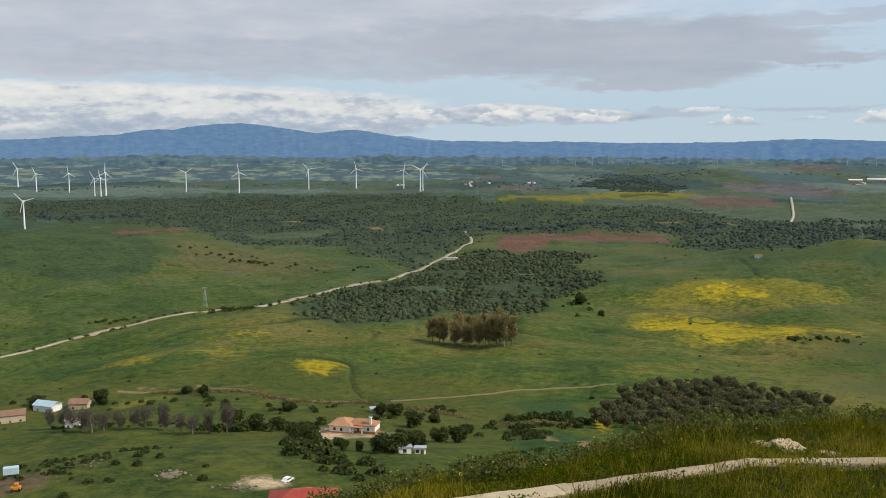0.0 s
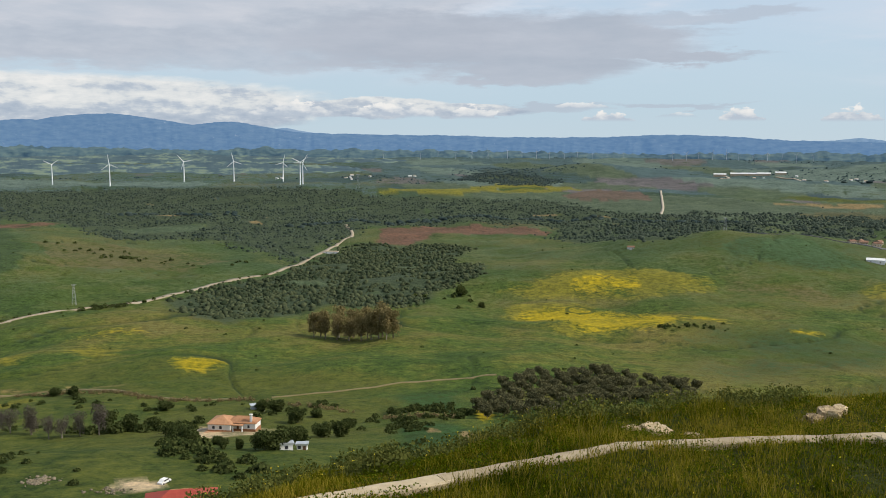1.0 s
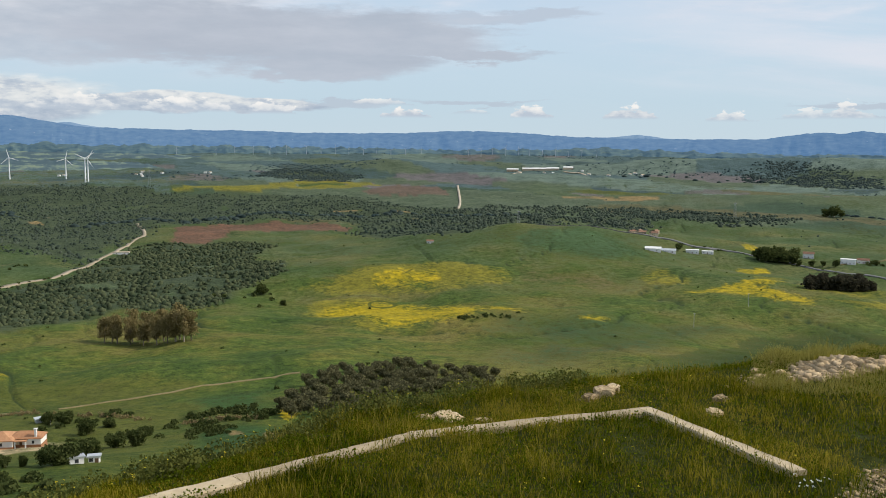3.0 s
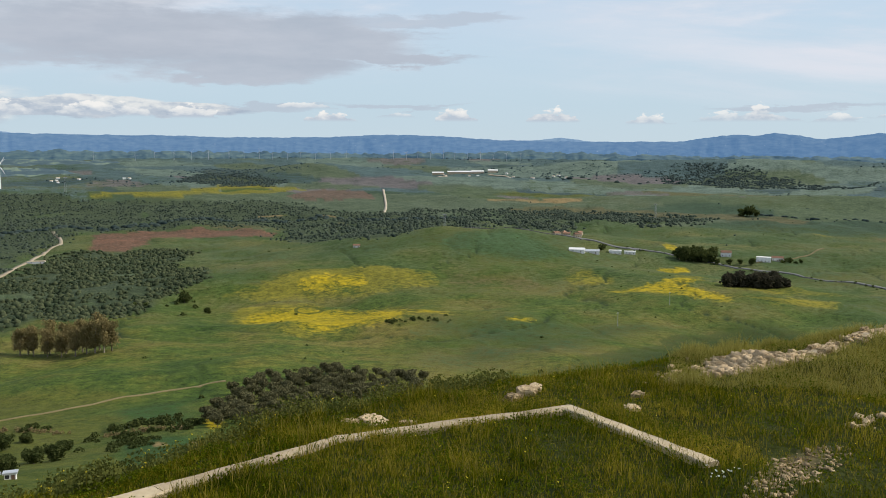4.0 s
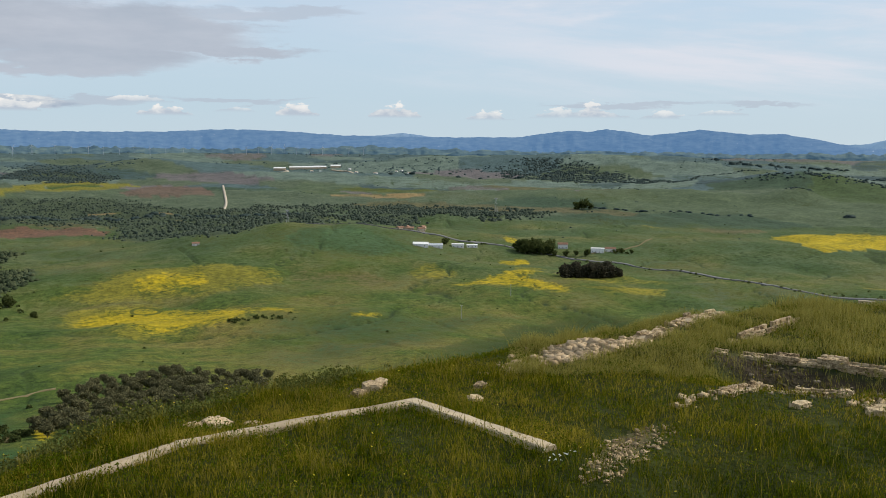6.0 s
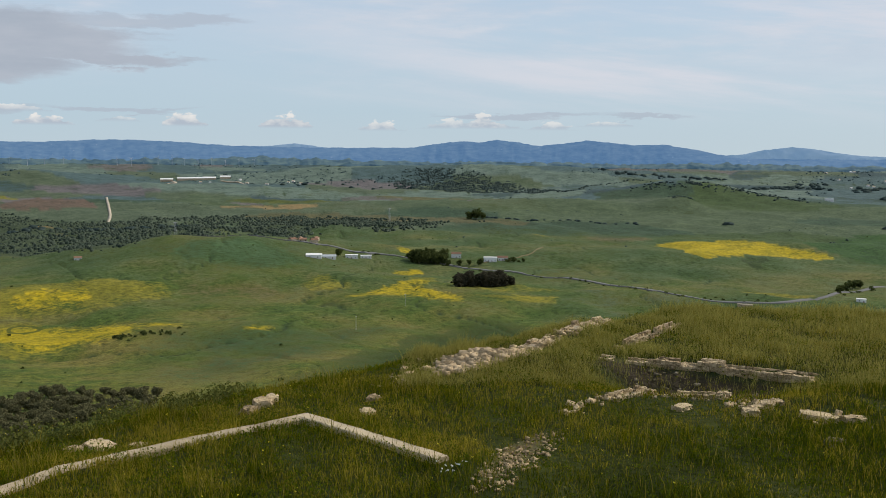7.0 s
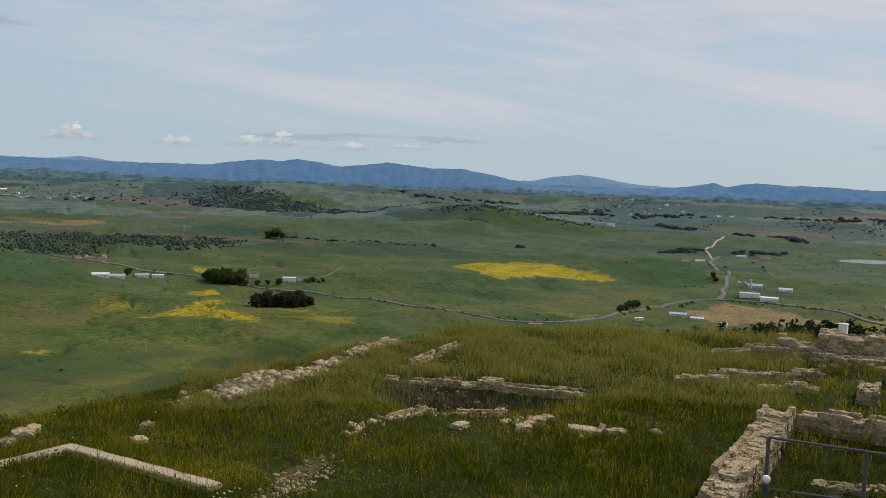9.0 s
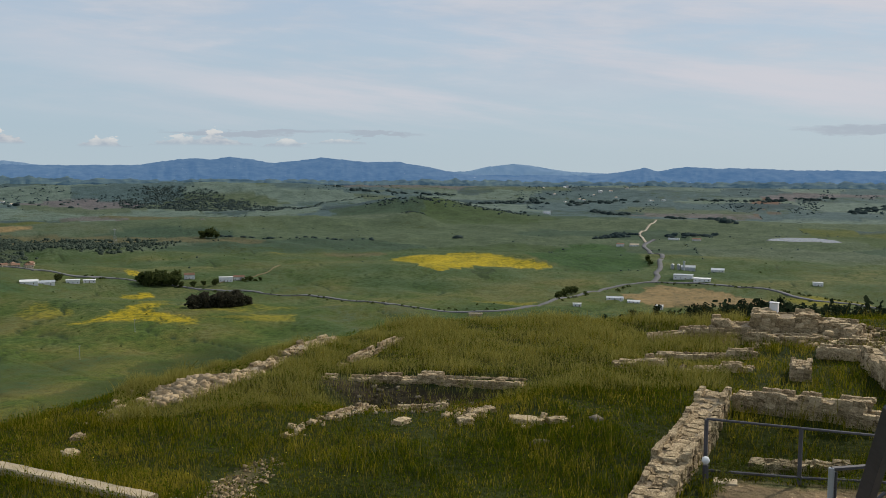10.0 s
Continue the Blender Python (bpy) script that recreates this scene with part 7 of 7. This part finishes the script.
CLOVER = leafy("clover_leaves", (0.018, 0.040, 0.002), (0.115, 0.140, 0.006), 0.8, 1.2)
leaf_layer(100000, 0.20, 0.021, 81, "leafy green clover and weeds through the grass", CLOVER)
weeds = []
for k in range(430):
    a = rng.uniform(-8, 30)
    x, y = polar(a, float(np.interp(a, BROW_AZ, BROW_R)) + rng.uniform(0.3, 9))
    weeds.append((x, y, rng.uniform(0.15, 0.5)))
weeds += [(p[0], p[1], p[2]) for p in line_spots(rng, [(16.2, 3.3), (15.4, 2.9)], 0.12, 0.15, 0.1, 0.25)] + [(p[0], p[1], p[2]) for p in line_spots(rng, [(16.4, 3.2), (16.7, 2.4)], 0.12, 0.12, 0.1, 0.22)]
bushes("weeds", "dark green weeds and thistles on the slope", "weeds", weeds, 170, WEED_LEAF, 10, 0.065, 1.1)
flowers = []
for k in range(140):
    a = rng.uniform(-8, 22)
    x, y = polar(a, float(np.interp(a, BROW_AZ, BROW_R)) + rng.uniform(-0.5, 5))
    flowers.append((x, y, float(land(x, y)) + rng.uniform(0.2, 0.55)))
flowers = np.array(flowers)
tagged(new("wildflower", quads_mesh("wildflower", leaf_quads(rng, flowers, np.full(len(flowers), 0.026), 3, 0.4), YELLOW_PETAL)), "yellow mustard flowers on the slope", "flowers", kind="stuff")
stalk = []
for x, y, z in flowers:
    g0 = float(land(x, y))
    stalk += [(x - 0.003, y, g0), (x + 0.003, y, g0), (x + 0.002, y, z), (x - 0.002, y, z)]
tagged(new("flower_stalks", quads_mesh("flower_stalks", np.array(stalk), GRASS)), "thin green flower stalks on the slope", "flowers", kind="stuff")
daisy = np.stack([10.3 + rng.normal(size=14) * 0.16, 10.5 + rng.normal(size=14) * 0.16, np.zeros(14)], -1)
daisy[:, 2] = land(daisy[:, 0], daisy[:, 1]) + rng.uniform(0.15, 0.3, 14)
tagged(new("wildflower", quads_mesh("wildflower", leaf_quads(rng, daisy, np.full(14, 0.024), 4, 0.5), WHITE_PETAL)), "small white daisies in the grass", "flowers", kind="stuff")
a = rng.uniform(22, 80, 420)
r = np.sqrt(rng.uniform(11.5 ** 2, (np.interp(a, BROW_AZ, BROW_R) - 1.0) ** 2))
mx, my = r * np.sin(np.radians(a)), r * np.cos(np.radians(a))
keep = clear_of(mx, my) & (ripple(mx, my, 3.4, 88) > -0.2)
meadow = np.stack([mx[keep], my[keep], land(mx[keep], my[keep]) + rng.uniform(0.2, 0.42, keep.sum())], -1)
half = len(meadow) // 2
tagged(new("wildflower", quads_mesh("wildflower", leaf_quads(rng, meadow[:half], np.full(half, 0.02), 3, 0.5), YELLOW_PETAL)), "small yellow flowers scattered through the grass", "flowers", kind="stuff")
tagged(new("wildflower", quads_mesh("wildflower", leaf_quads(rng, meadow[half:], np.full(len(meadow) - half, 0.018), 3, 0.5), PALE_STRAW)), "pale seed heads scattered through the grass", "flowers", kind="stuff")
